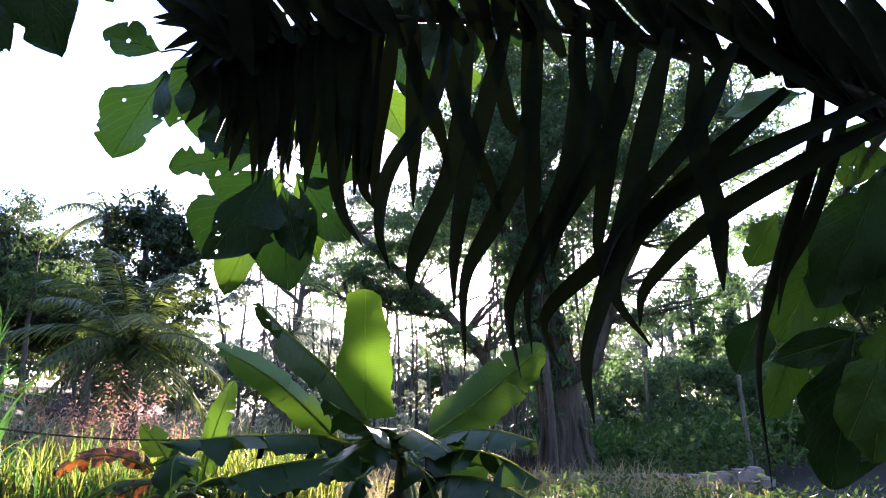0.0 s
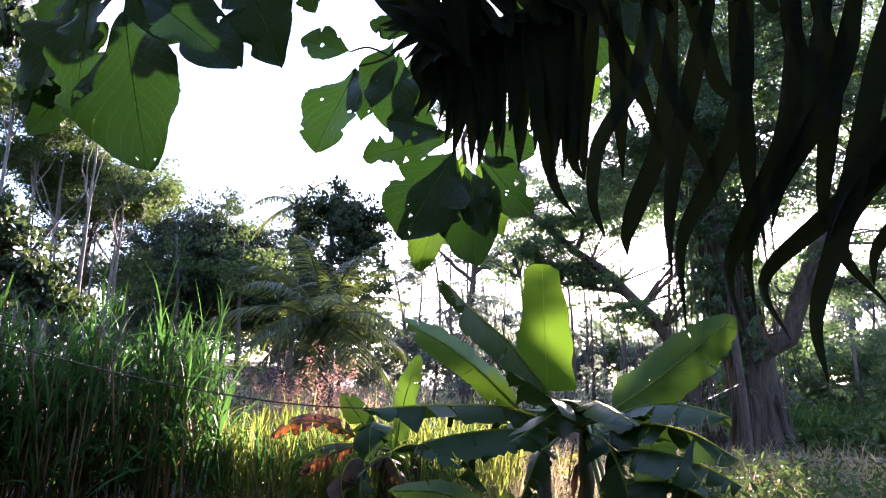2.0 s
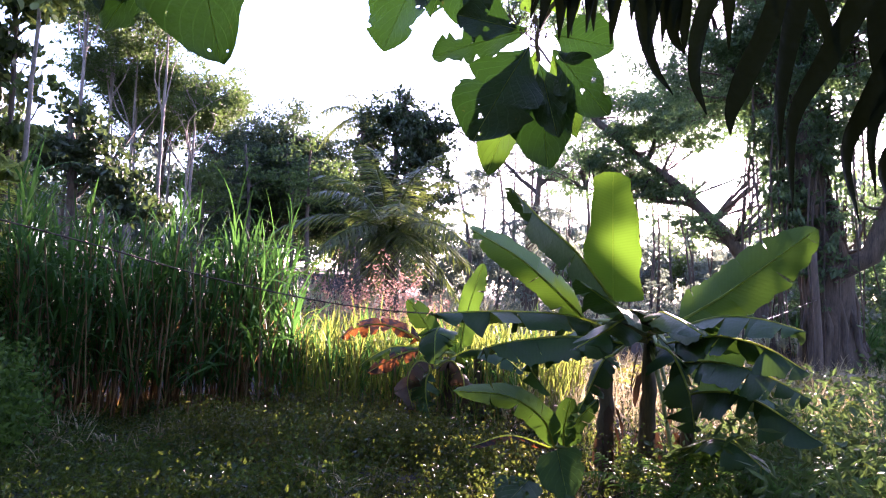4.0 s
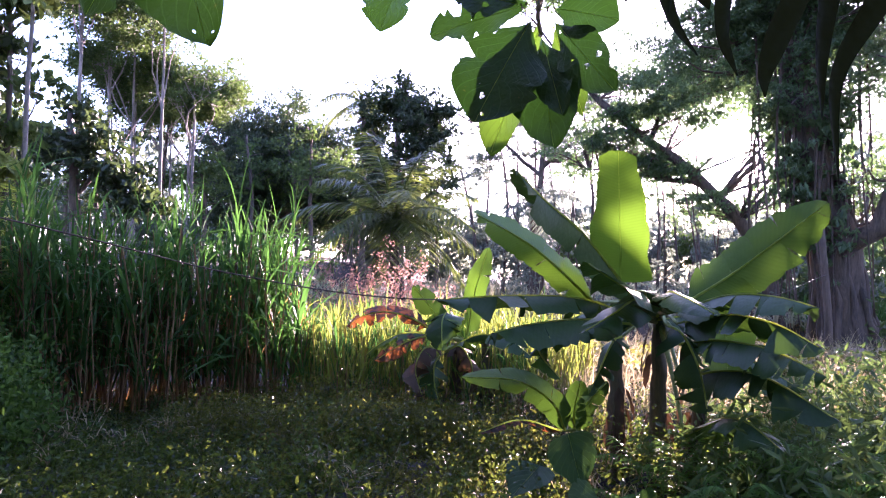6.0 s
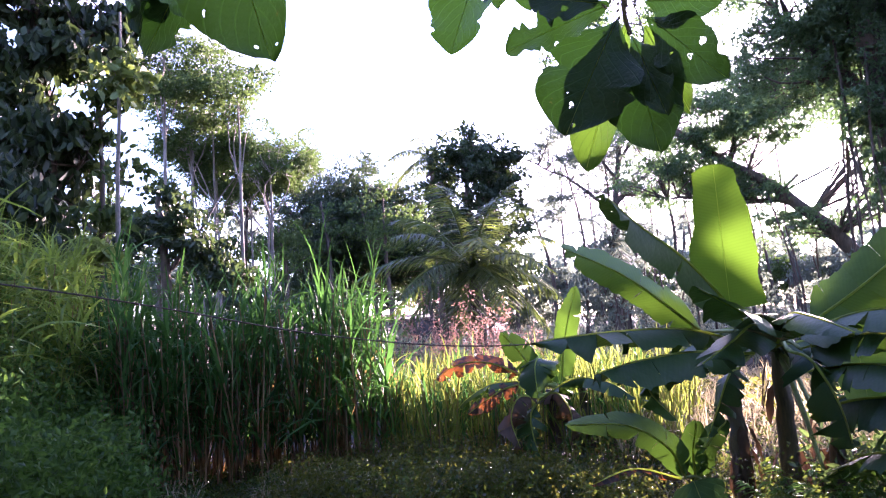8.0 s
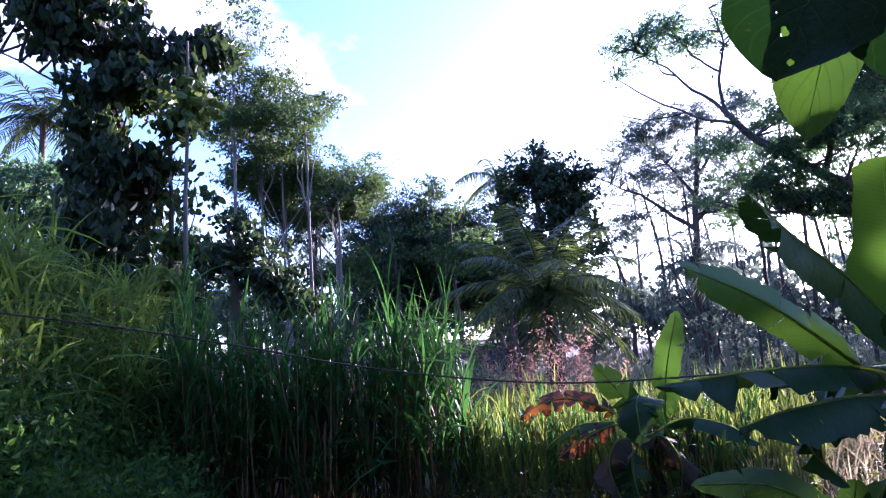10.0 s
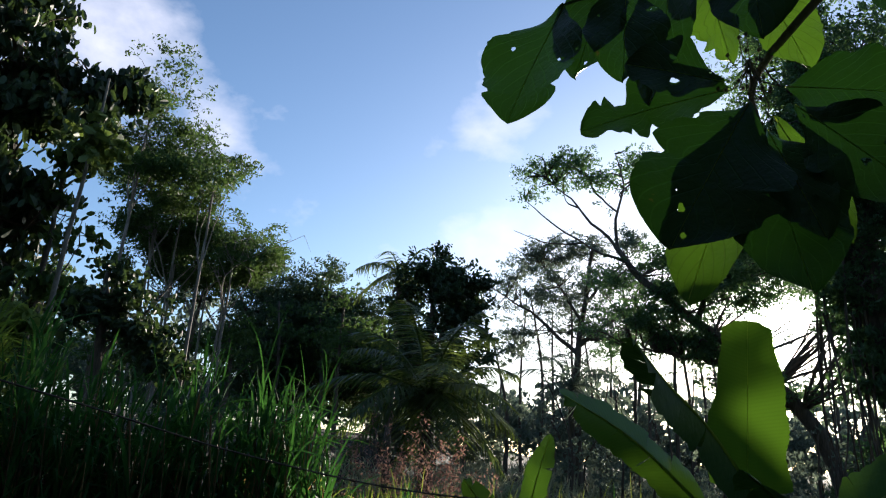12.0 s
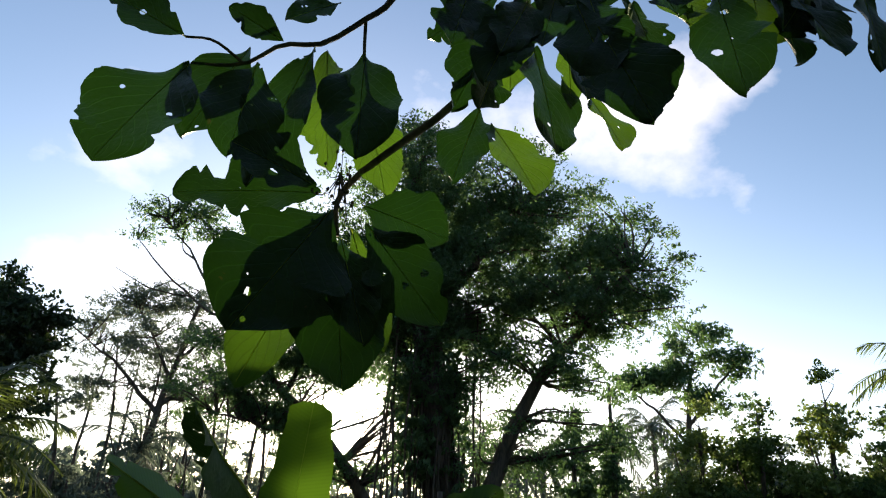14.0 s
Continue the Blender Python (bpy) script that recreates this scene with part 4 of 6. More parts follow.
# ---------------------------------------------------------------- pink plume grass
def plume_clump(x, y, h, rng):
    ob = thing("plume_grass", (x, y, gz(x, y)), "pinkish flowering plume grass at the field edge", "shrub", "plume grass")
    n = 60
    b = np.tile([x, y, gz(x, y)], (n, 1)) + rng.normal(0, 0.25, (n, 3)) * [1, 1, 0]
    d = rng.normal(0, 0.25, (n, 3)) + [0, 0, 1]
    v, f = blade_strips(b, d, h * rng.uniform(0.6, 1.05, n), np.full(n, 0.02), np.full(n, 0.25), rng, 4)
    part("stems", mesh_from_arrays("stems", v, f, MAT["bank_blade"], False), ob)
    tips = b + d * (h * rng.uniform(0.65, 0.98, n))[:, None]
    pts = np.repeat(tips[::2], 22, 0) + rng.normal(0, 1, (n * 11, 3)) * [0.05, 0.05, 0.12]
    v, f = leaf_quads(pts, 0.06, 0.025, rng, 0)
    part("plume", mesh_from_arrays("plume", v, f, MAT["pink"], False), ob, "soft pink flower plume")


for px, py, ph in ((-5.6, 10.2, 1.45), (-5.0, 10.0, 1.3), (-4.6, 10.5, 1.2), (-5.3, 10.9, 1.45), (-6.2, 10.8, 1.55), (-4.2, 10.1, 1.0), (-6.8, 10.6, 1.6)):
    plume_clump(px, py, ph, R)


# ---------------------------------------------------------------- bananas
def banana_leaf(plant, base, tip, width, mat, shape, ragged, bow):
    rng = np.random.default_rng(int(abs(tip[0] * 7919 + tip[2] * 104729)) % 100000)
    if shape == "banana":
        mid = [(base[k] * 0.5 + tip[k] * 0.5) for k in range(3)]
        mid[2] += bow * 0.5
        return torn_leaf(plant, [base, mid, tip], width, mat, 0.45, min(0.9, ragged * 1.6), None)
    kw = dict(n=90, m=8) if shape == "blunt" else dict(n=24, m=10)
    return leaf_part("leaf", plant, base, tip, width, mat, rng, rib_r=0.0018, shape=shape, face=(0, -1, 0.25), bow=bow, fold=0.15, ragged=ragged, wave=0.006, **kw)


def torn_leaf(plant, ctrl, width, mat, droop, tear, up=None):
    tip = ctrl[-1]
    rng = np.random.default_rng(int(abs(tip[0] * 7919 + tip[2] * 104729)) % 100000)
    v, f, mid, place = torn_leaf_mesh(ctrl, width * 1.08, rng, droop * 0.7, tear * 0.62, up)
    ob = part("leaf", mesh_from_arrays("leaf", v, f, MAT[mat], True, place), plant)
    v, f = tube(mid[:-1], [0.011, 0.004], 6)
    r = part("midrib", mesh_from_arrays("midrib", v, f, MAT["rib"]), ob)
    r.matrix_parent_inverse = Matrix.Identity(4)
    STARTS.setdefault(plant.name, []).append(Vector(ctrl[0]))
    return ob


STARTS = {}


def petiole(plant, ctrl, r=0.02):
    limb("leaf_stalk", ctrl, [r * 1.4, r * 0.6], "petiole", plant, n=8, sides=6)


def pseudostem(plant, x, y, h, r, rng, lean=(0, 0)):
    z = gz(x, y)
    limb("stem", [(x, y, z - 0.08), (x + lean[0] * 0.5, y + lean[1] * 0.5, z + h * 0.5), (x + lean[0], y + lean[1], z + h)], [r * 1.25, r, r * 0.75], "stem", plant, n=12, sides=12, wobble=0.008, rng=rng)
    # dry sheaths that hang from the stem
    for i in range(7):
        a, zz = rng.uniform(0, 6.28), z + h * rng.uniform(0.35, 0.95)
        b0 = (x + math.cos(a) * r, y + math.sin(a) * r, zz)
        e0 = (x + math.cos(a) * (r + 0.06), y + math.sin(a) * (r + 0.06), zz - rng.uniform(0.15, 0.4))
        leaf_part("dry_sheath", plant, b0, e0, 0.07, "sheath", rng, rib=False, shape="banana", n=8, m=4, face=(math.cos(a), math.sin(a), 0.2), ragged=0.2)


RB = np.random.default_rng(21)
banana = thing("banana_plant", (-0.4, 5.35, gz(-0.4, 5.35)), "large banana plant with broad torn green leaves", "banana plant")
pseudostem(banana, -0.62, 5.19, 1.15, 0.058, RB, (-0.02, 0.05))
pseudostem(banana, -0.34, 5.45, 1.2, 0.062, RB, (0.02, -0.1))
pseudostem(banana, -0.1, 5.6, 0.75, 0.05, RB, (0.12, 0.0))
banana_leaf(banana, (-0.54, 4.69, 1.46), (-0.49, 4.05, 2.25), 0.418, "banana_new", "blunt", 0.02, 0.05)
banana_leaf(banana, (0.13, 5.05, 1.22), (0.15, 5.05, 0.75), 0.438, "banana_new", "blunt", 0.1, 0.03)
torn_leaf(banana, [(-0.45, 4.62, 1.34), (-0.69, 4.09, 1.73), (-0.85, 3.66, 1.91), (-0.94, 3.33, 2.04)], 0.328, "banana", 0.8, 0.22, (0.5, -0.5, 0.7))
# back light on this leaf put into a brighter leaf colour
torn_leaf(banana, [(-0.72, 4.59, 1.32), (-1.07, 4.33, 1.68), (-1.40, 4.03, 1.90)], 0.231, "banana_new", 0.25, 0.4, (0.1, -1, 0.5))
torn_leaf(banana, [(-0.10, 4.84, 1.33), (0.23, 4.83, 1.56), (0.73, 4.77, 1.97)], 0.384, "banana_mid", 0.1, 0.04, (-0.3, -1, 0.35))
torn_leaf(banana, [(-0.45, 4.72, 1.21), (-0.75, 4.39, 1.34), (-1.08, 3.91, 1.37), (-1.41, 3.39, 1.35)], 0.340, "banana", 0.6, 0.9)
torn_leaf(banana, [(-0.44, 4.62, 1.17), (-0.73, 4.19, 1.22), (-0.99, 3.83, 1.20), (-1.15, 3.58, 1.16)], 0.374, "banana", 0.72, 0.76)
torn_leaf(banana, [(-0.50, 4.62, 1.14), (-0.81, 4.18, 1.15), (-0.95, 3.95, 1.05), (-0.82, 3.92, 0.88)], 0.203, "banana_mid", 0.6, 0.7)
torn_leaf(banana, [(-0.30, 4.63, 1.23), (-0.22, 4.14, 1.39), (-0.12, 3.74, 1.38), (0.03, 3.43, 1.30)], 0.234, "banana", 0.3, 0.6)
torn_leaf(banana, [(-0.45, 4.72, 1.23), (-0.35, 4.23, 1.39), (-0.41, 3.72, 1.42), (-0.58, 3.30, 1.56)], 0.286, "banana", 0.35, 0.6)
torn_leaf(banana, [(-0.35, 4.63, 1.26), (-0.40, 4.13, 1.35), (-0.49, 3.72, 1.28), (-0.62, 3.50, 1.19)], 0.328, "banana", 0.4, 0.7)
torn_leaf(banana, [(-0.18, 4.84, 1.25), (0.11, 4.63, 1.37), (0.36, 4.41, 1.38), (0.59, 4.18, 1.32)], 0.370, "banana", 0.67, 0.72)
torn_leaf(banana, [(-0.18, 4.84, 1.17), (0.13, 4.63, 1.25), (0.37, 4.31, 1.22), (0.58, 4.08, 1.10)], 0.380, "banana", 0.72, 0.76)
torn_leaf(banana, [(-0.17, 4.84, 1.03), (0.09, 4.53, 1.09), (0.35, 4.21, 1.07), (0.56, 3.88, 0.98)], 0.353, "banana", 0.72, 0.76)
torn_leaf(banana, [(-0.16, 4.84, 0.79), (0.09, 4.53, 0.90), (0.32, 4.22, 0.91), (0.61, 3.87, 0.76)], 0.436, "banana", 0.77, 0.72)
torn_leaf(banana, [(-0.03, 5.04, 0.83), (0.26, 5.22, 0.91), (0.67, 5.28, 0.69)], 0.426, "banana", 0.72, 0.72)
torn_leaf(banana, [(-0.14, 4.94, 0.37), (0.05, 4.53, 0.59), (0.20, 4.23, 0.65), (0.37, 4.01, 0.55)], 0.338, "banana", 0.4, 0.5)
torn_leaf(banana, [(-0.25, 4.73, 1.17), (-0.14, 4.54, 1.12), (-0.04, 4.44, 0.90), (-0.00, 4.39, 0.66)], 0.410, "banana", 0.6, 0.7)
torn_leaf(banana, [(-0.32, 5.13, 1.18), (-0.01, 5.54, 1.19), (0.37, 5.82, 1.02)], 0.413, "banana", 0.72, 0.7)
torn_leaf(banana, [(-0.56, 4.92, 1.06), (-0.60, 4.71, 1.04), (-0.67, 4.60, 0.87), (-0.75, 4.59, 0.68)], 0.213, "banana", 0.7, 0.6)
torn_leaf(banana, [(-0.37, 4.93, 1.25), (-0.65, 5.31, 1.31), (-1.05, 5.56, 1.13)], 0.435, "banana", 0.72, 0.7)
for co in STARTS[banana.name]:
    start = Vector((-0.6, 5.22, 1.1)) if co.x < -0.75 else Vector((-0.32, 5.36, 1.15))
    mid = (start + co) / 2 + Vector((0, 0, 0.06))
    petiole(banana, [start, mid, co], 0.018)

small_banana = thing("banana_plant", (-2.2, 6.9, gz(-2.2, 6.9)), "small ragged banana plant with dry orange leaves", "banana plant")
pseudostem(small_banana, -2.2, 6.9, 0.85, 0.06, RB)
pseudostem(small_banana, -2.45, 6.6, 0.8, 0.055, RB)
pseudostem(small_banana, -2.0, 7.1, 0.75, 0.05, RB)
torn_leaf(small_banana, [(-2.55, 6.12, 0.98), (-2.72, 6.00, 1.09), (-2.93, 5.90, 1.14), (-3.12, 5.80, 1.10), (-3.27, 5.75, 1.0)], 0.24, "banana_dry", 0.35, 0.9, (0, -0.8, 0.6))
torn_leaf(small_banana, [(-2.56, 6.10, 0.9), (-2.70, 6.00, 0.86), (-2.86, 5.95, 0.77), (-3.04, 5.90, 0.65)], 0.2, "banana_dry", 0.4, 0.8, (0.1, -0.8, 0.5))
torn_leaf(small_banana, [(-2.43, 6.21, 0.76), (-2.43, 6.00, 1.10), (-2.56, 5.73, 1.41)], 0.232, "banana_mid", 0.2, 0.2, (0.2, -1, 0.4))
torn_leaf(small_banana, [(-2.41, 6.11, 0.89), (-2.26, 5.85, 1.14), (-2.23, 5.65, 1.08), (-2.19, 5.55, 0.83)], 0.363, "banana", 0.5, 0.4)
torn_leaf(small_banana, [(-2.42, 6.11, 0.77), (-2.49, 5.86, 0.80), (-2.53, 5.74, 0.62), (-2.47, 5.77, 0.35)], 0.268, "sheath", 0.6, 0.7)
torn_leaf(small_banana, [(-2.42, 6.22, 0.72), (-2.20, 6.08, 0.81), (-2.06, 6.02, 0.63), (-2.09, 6.01, 0.36)], 0.271, "sheath", 0.6, 0.7)
torn_leaf(small_banana, [(-2.42, 6.11, 0.71), (-2.40, 5.90, 0.64), (-2.36, 5.81, 0.46), (-2.31, 5.83, 0.27)], 0.321, "banana", 0.6, 0.6)
torn_leaf(small_banana, [(-2.41, 6.32, 0.75), (-2.07, 6.23, 0.92), (-1.72, 6.12, 0.89), (-1.49, 6.08, 0.75)], 0.269, "banana", 0.6, 0.8)
torn_leaf(small_banana, [(-2.58, 6.15, 0.92), (-2.9, 6.20, 0.90), (-3.18, 6.25, 0.77), (-3.36, 6.3, 0.64)], 0.2, "banana_mid", 0.5, 0.5)
torn_leaf(small_banana, [(-2.32, 6.57, 0.70), (-2.24, 6.60, 1.27), (-2.09, 6.64, 1.80)], 0.238, "banana_new", 0.3, 0.1, (0.3, -1, 0.2))
for co in STARTS[small_banana.name]:
    petiole(small_banana, [(-2.25, 6.8, 0.7), (Vector((-2.25, 6.8, 0.8)) + co) / 2, co], 0.014)

sucker = thing("banana_sucker", (-0.85, 5.0, gz(-0.85, 5.0)), "young banana sucker with a pale green leaf", "banana plant")
pseudostem(sucker, -0.85, 5.0, 0.35, 0.03, RB)
torn_leaf(sucker, [(-0.96, 4.86, 0.37), (-1.02, 4.70, 0.59), (-1.22, 4.50, 0.76), (-1.53, 4.20, 0.81)], 0.2, "banana", 0.15, 0.1, (0.1, -1, 0.6))
torn_leaf(sucker, [(-0.91, 4.97, 0.35), (-0.90, 4.92, 0.52), (-0.85, 4.88, 0.73)], 0.173, "banana", 0.3, 0.1, (0, -1, 0.3))
torn_leaf(sucker, [(-0.88, 4.98, 0.35), (-0.82, 4.98, 0.55), (-0.67, 5.00, 0.72)], 0.158, "banana", 0.4, 0.3, (0, -1, 0.3))
torn_leaf(sucker, [(-0.99, 4.86, 0.36), (-1.23, 4.60, 0.47), (-1.45, 4.33, 0.42)], 0.104, "banana_dry", 0.6, 0.6)
for co in STARTS[sucker.name]:
    petiole(sucker, [(-0.85, 5.0, 0.3), (Vector((-0.85, 5.0, 0.35)) + co) / 2, co], 0.012)

taro = thing("taro_plant", (-0.75, 3.85, gz(-0.75, 3.85)), "low plant with broad soft green leaves", "plant")
banana_leaf(taro, (-0.76, 3.85, 0.58), (-0.65, 3.67, 0.32), 0.298, "taro", "heart", 0.15, 0.0)
banana_leaf(taro, (-0.92, 3.82, 0.39), (-1.03, 3.59, 0.26), 0.319, "taro", "heart", 0.15, 0.0)
banana_leaf(taro, (-0.55, 3.58, 0.31), (-0.69, 3.36, 0.27), 0.288, "taro", "heart", 0.15, 0.0)
banana_leaf(taro, (-0.35, 3.50, 0.33), (-0.20, 3.41, 0.30), 0.247, "taro", "heart", 0.15, 0.0)
for leaf in [c for c in taro.children if c.name.startswith("leaf")]:
    co = leaf.data.vertices[len(leaf.data.vertices) // 60].co
    petiole(taro, [(co.x * 0.6 - 0.3, 3.9, gz(co.x, 3.9)), (co.x, co.y + 0.1, co.z * 0.6), co], 0.008)


RF = np.random.default_rng(61)
for i in range(32):
    x, y = RF.uniform(-0.3, 2.2), RF.uniform(3.3, 5.0)
    z = gz(x, y)
    fern = thing("fern", (x, y, z), "dark green fern with feathery arching fronds", "fern", "ferns beside the banana")
    for q in range(7):
        a = q * 0.9 + RF.uniform(-0.3, 0.3)
        rr = RF.uniform(0.32, 0.6)
        ribs, stem = palm_frond_mesh((x, y, z), (x + math.cos(a) * rr, y + math.sin(a) * rr, z + RF.uniform(0.25, 0.5)), 0.1, 22, 0.1, 0.022, RF)
        v, f = join(*ribs, (stem[0] * 1.0, stem[1]))
        part("frond", mesh_from_arrays("frond", v, f, MAT["fern"], False), fern)


# ---------------------------------------------------------------- wire fence
fence = thing("wire_fence", (-5.6, 1.2, gz(-5.6, 1.2)), "single sagging strand of rusty wire on thin posts", "fence")
z = gz(-5.6, 1.2)
limb("post", [(-5.6, 1.2, z - 0.2), (-5.61, 1.22, z + 1.0), (-5.6, 1.2, z + 2.3)], [0.045, 0.035], "bark", fence, n=8, sides=8)
limb("post", [(2.06, 12.5, -0.2), (2.03, 12.5, 1.2), (1.95, 12.5, 2.6)], [0.07, 0.05], "bark", fence, n=8, sides=8)
strand = [(-5.6, 1.2, 2.25)] + [(-4.54, 2.67, 1.92), (-4.05, 3.36, 1.74), (-3.41, 4.13, 1.50), (-2.57, 4.92, 1.32), (-1.57, 5.72, 1.28)] + [(0.5, 9.0, 1.2), (2.03, 12.5, 1.6)]
limb("wire", strand, [0.006, 0.006], "wire", fence, n=60, sides=5)
sp = spline(strand, 90)
for i in range(2, 88, 2):
    q = sp[i]
    tv = [tube([q + [-0.012, 0, -0.012], q + [0.012, 0.004, 0.014]], [0.0025, 0.002], 4), tube([q + [0.0, -0.012, 0.013], q + [0.002, 0.012, -0.013]], [0.0025, 0.002], 4)]
    v, f = join(*tv)
    part("barb", mesh_from_arrays("barb", v, f, MAT["wire"]), fence)


# ---------------------------------------------------------------- trees
RT = np.random.default_rng(5)
# the great tree in front of the sun
tree("huge dark spreading tree with hanging vines", (2.75, 14.6),
     [(2.5, 14.4, 2.2), (2.1, 14.2, 4.5), (1.6, 14.0, 7.0), (1.2, 13.9, 9.6)], 0.4,
     [([(2.4, 14.3, 1.9), (3.2, 13.8, 2.8), (4.0, 13.5, 4.6), (5.0, 13.2, 6.2), (6.2, 12.9, 7.6)], 0.22), ([(2.0, 14.2, 4.6), (0.9, 14.6, 6.3), (0.2, 15, 8)], 0.16), ([(1.8, 14.1, 6), (3.0, 13.7, 8.0), (3.8, 13.5, 9.2)], 0.14)],
     masses(1, (1.0, 14.0, 9.6), (1.3, 1.0, 1.4), 15, 0.62, 1100, 0.85) + masses(2, (3.7, 13.6, 7.9), (3.4, 1.0, 1.4), 38, 0.72, 1150, 0.85, 0.5) + masses(3, (0.7, 14.3, 7.0), (1.8, 0.9, 1.7), 20, 0.65, 1050, 0.85)
     + masses(4, (2.6, 14.1, 5.2), (1.3, 0.8, 1.5), 14, 0.55, 800, 0.6) + masses(6, (5.7, 12.9, 6.6), (1.4, 0.8, 0.7), 12, 0.5, 520, 0.45) + masses(7, (3.4, 13.8, 3.6), (1.2, 0.7, 1.2), 9, 0.4, 300, 0.6) + masses(9, (4.7, 13.4, 3.7), (1.3, 0.8, 0.9), 9, 0.42, 320, 0.5) + masses(8, (4.9, 13.2, 5.4), (1.3, 0.8, 0.9), 9, 0.5, 420, 0.45)
     + masses(131, (1.6, 14.2, 7.8), (1.7, 0.8, 2.2), 20, 0.6, 800, 0.8) + masses(132, (3.3, 14.0, 6.2), (1.4, 0.8, 0.9), 10, 0.5, 520, 0.7) + masses(121, (3.6, 13.8, 9.6), (2.0, 1.0, 0.9), 16, 0.6, 800, 0.85) + masses(122, (5.7, 13.4, 8.7), (1.2, 0.9, 0.9), 11, 0.55, 620, 0.45) + masses(123, (6.4, 13.1, 7.4), (0.8, 0.8, 0.5), 7, 0.5, 480, 0.4),
     RT, leaf=0.105, leaf_w=0.05, mat="crown_dark", clump=30, clump_r=0.24, leaves=1.5, gap=0.8, cut=0.0)
vines = thing("vine_curtain", (2.2, 14.0, gz(2.2, 14.0)), "curtain of hanging vines and aerial roots on the trunk", "vine")
vt = []
for i in range(34):
    x, y = RT.uniform(1.1, 3.0), RT.uniform(13.7, 14.6)
    zt = RT.uniform(4.0, 7.0)
    vt.append(tube(spline([(x, y, zt), (x + RT.normal(0, 0.1), y, zt * 0.6), (x + RT.normal(0, 0.15), y, RT.uniform(0.0, 1.8))], 8), [0.025, 0.012], 5))
v, f = join(*vt)
part("vines", mesh_from_arrays("vines", v, f, MAT["bark"]), vines)
for i in range(12):
    a = 0.5 + i * 0.55
    cx, cy = math.cos(a), math.sin(a)
    limb("aerial_root", [(2.75 + cx * RT.uniform(0.55, 0.8), 14.6 + cy * 0.6, gz(2.75, 14.6) - 0.1), (2.6 + cx * 0.42, 14.48 + cy * 0.42, 1.2), (2.35 + cx * 0.36, 14.3 + cy * 0.36, 3.0), (2.05 + cx * 0.28, 14.2 + cy * 0.28, 4.8)], [0.08, 0.045, 0.025], "bark", vines, n=14, sides=6, wobble=0.03, rng=RT)
v, f = leaf_quads(crown_points([(2.1, 14.0, 4.2, 0.8, 0.5, 1.8, 3800), (2.4, 14.1, 2.4, 0.6, 0.4, 1.0, 900)], RT, 20, 0.16), 0.16, 0.07, RT, 0.8)
part("vine_leaves", mesh_from_arrays("vine_leaves", v, f, MAT["crown_dark"], False), vines)

# leaning tree whose long bough reaches over the field
tree("leaning tree with one long bare bough", (2.2, 20.6), [(1.6, 20.5, 2.6), (0.4, 20.5, 4.2), (-1.2, 20.5, 5.7), (-2.6, 20.4, 7.0), (-3.4, 20.3, 8.1)], 0.18,
     [([(-3.3, 20.3, 7.9), (-3.35, 20.25, 9.0), (-3.1, 20.2, 10.0), (-3.3, 20.2, 11.2)], 0.065), ([(-3.4, 20.3, 8.1), (-4.1, 20.2, 8.9), (-4.7, 20.1, 9.7), (-5.5, 20, 10.6)], 0.055), ([(-3.0, 20.3, 7.5), (-4.2, 20.2, 8.1), (-5.3, 20.1, 8.9), (-6.2, 20, 9.8)], 0.05), ([(-4.4, 20.2, 8.25), (-5.5, 20.1, 8.3), (-6.6, 20, 8.8)], 0.03),
      ([(-3.3, 20.25, 9.2), (-4.0, 20.2, 10.0), (-4.4, 20.1, 10.9)], 0.035), ([(-3.2, 20.2, 9.8), (-2.6, 20.2, 10.4), (-2.2, 20.2, 10.8)], 0.03), ([(-1.2, 20.5, 5.7), (-0.6, 20.4, 7.2), (0.2, 20.3, 8.0)], 0.1), ([(0.4, 20.5, 4.2), (-1.5, 20.4, 4.7), (-3.0, 20.3, 4.9)], 0.1)],
     masses(11, (-5.0, 20.0, 10.3), (1.5, 0.8, 0.8), 16, 0.4, 240, 0.5) + masses(12, (-3.2, 20.2, 10.6), (1.2, 0.8, 0.9), 12, 0.38, 220, 0.5) + masses(13, (-1.6, 20.4, 7.1), (2.4, 1.0, 1.1), 22, 0.55, 640, 0.4, 0.6)
     + masses(14, (-2.8, 20.3, 5.4), (1.9, 0.9, 0.8), 13, 0.5, 520, 0.4) + masses(101, (1.9, 20.7, 4.6), (0.8, 0.7, 1.4), 9, 0.34, 150, 0.5) + masses(102, (-1.0, 20.4, 4.5), (0.6, 0.7, 0.8), 6, 0.3, 130, 0.5) + masses(15, (1.6, 20.4, 8.2), (1.8, 0.9, 1.4), 14, 0.55, 600, 0.45) + masses(17, (0.2, 20.5, 6.9), (1.4, 0.8, 1.0), 12, 0.5, 460, 0.45) + masses(19, (-1.9, 20.4, 5.3), (1.0, 0.8, 0.8), 10, 0.42, 330, 0.45)
     + masses(111, (0.6, 20.4, 7.4), (2.6, 0.9, 0.9), 22, 0.5, 420, 0.45) + masses(112, (-0.9, 20.4, 4.9), (1.0, 0.8, 0.6), 10, 0.4, 320, 0.45) + masses(113, (2.9, 20.5, 5.7), (0.9, 0.8, 1.3), 12, 0.45, 360, 0.5) + masses(114, (0.9, 20.4, 3.7), (1.9, 0.8, 0.4), 12, 0.4, 260, 0.45),
     RT, leaf=0.12, leaf_w=0.055, mat="crown_dark", clump=20, clump_r=0.22, leaves=1.4)

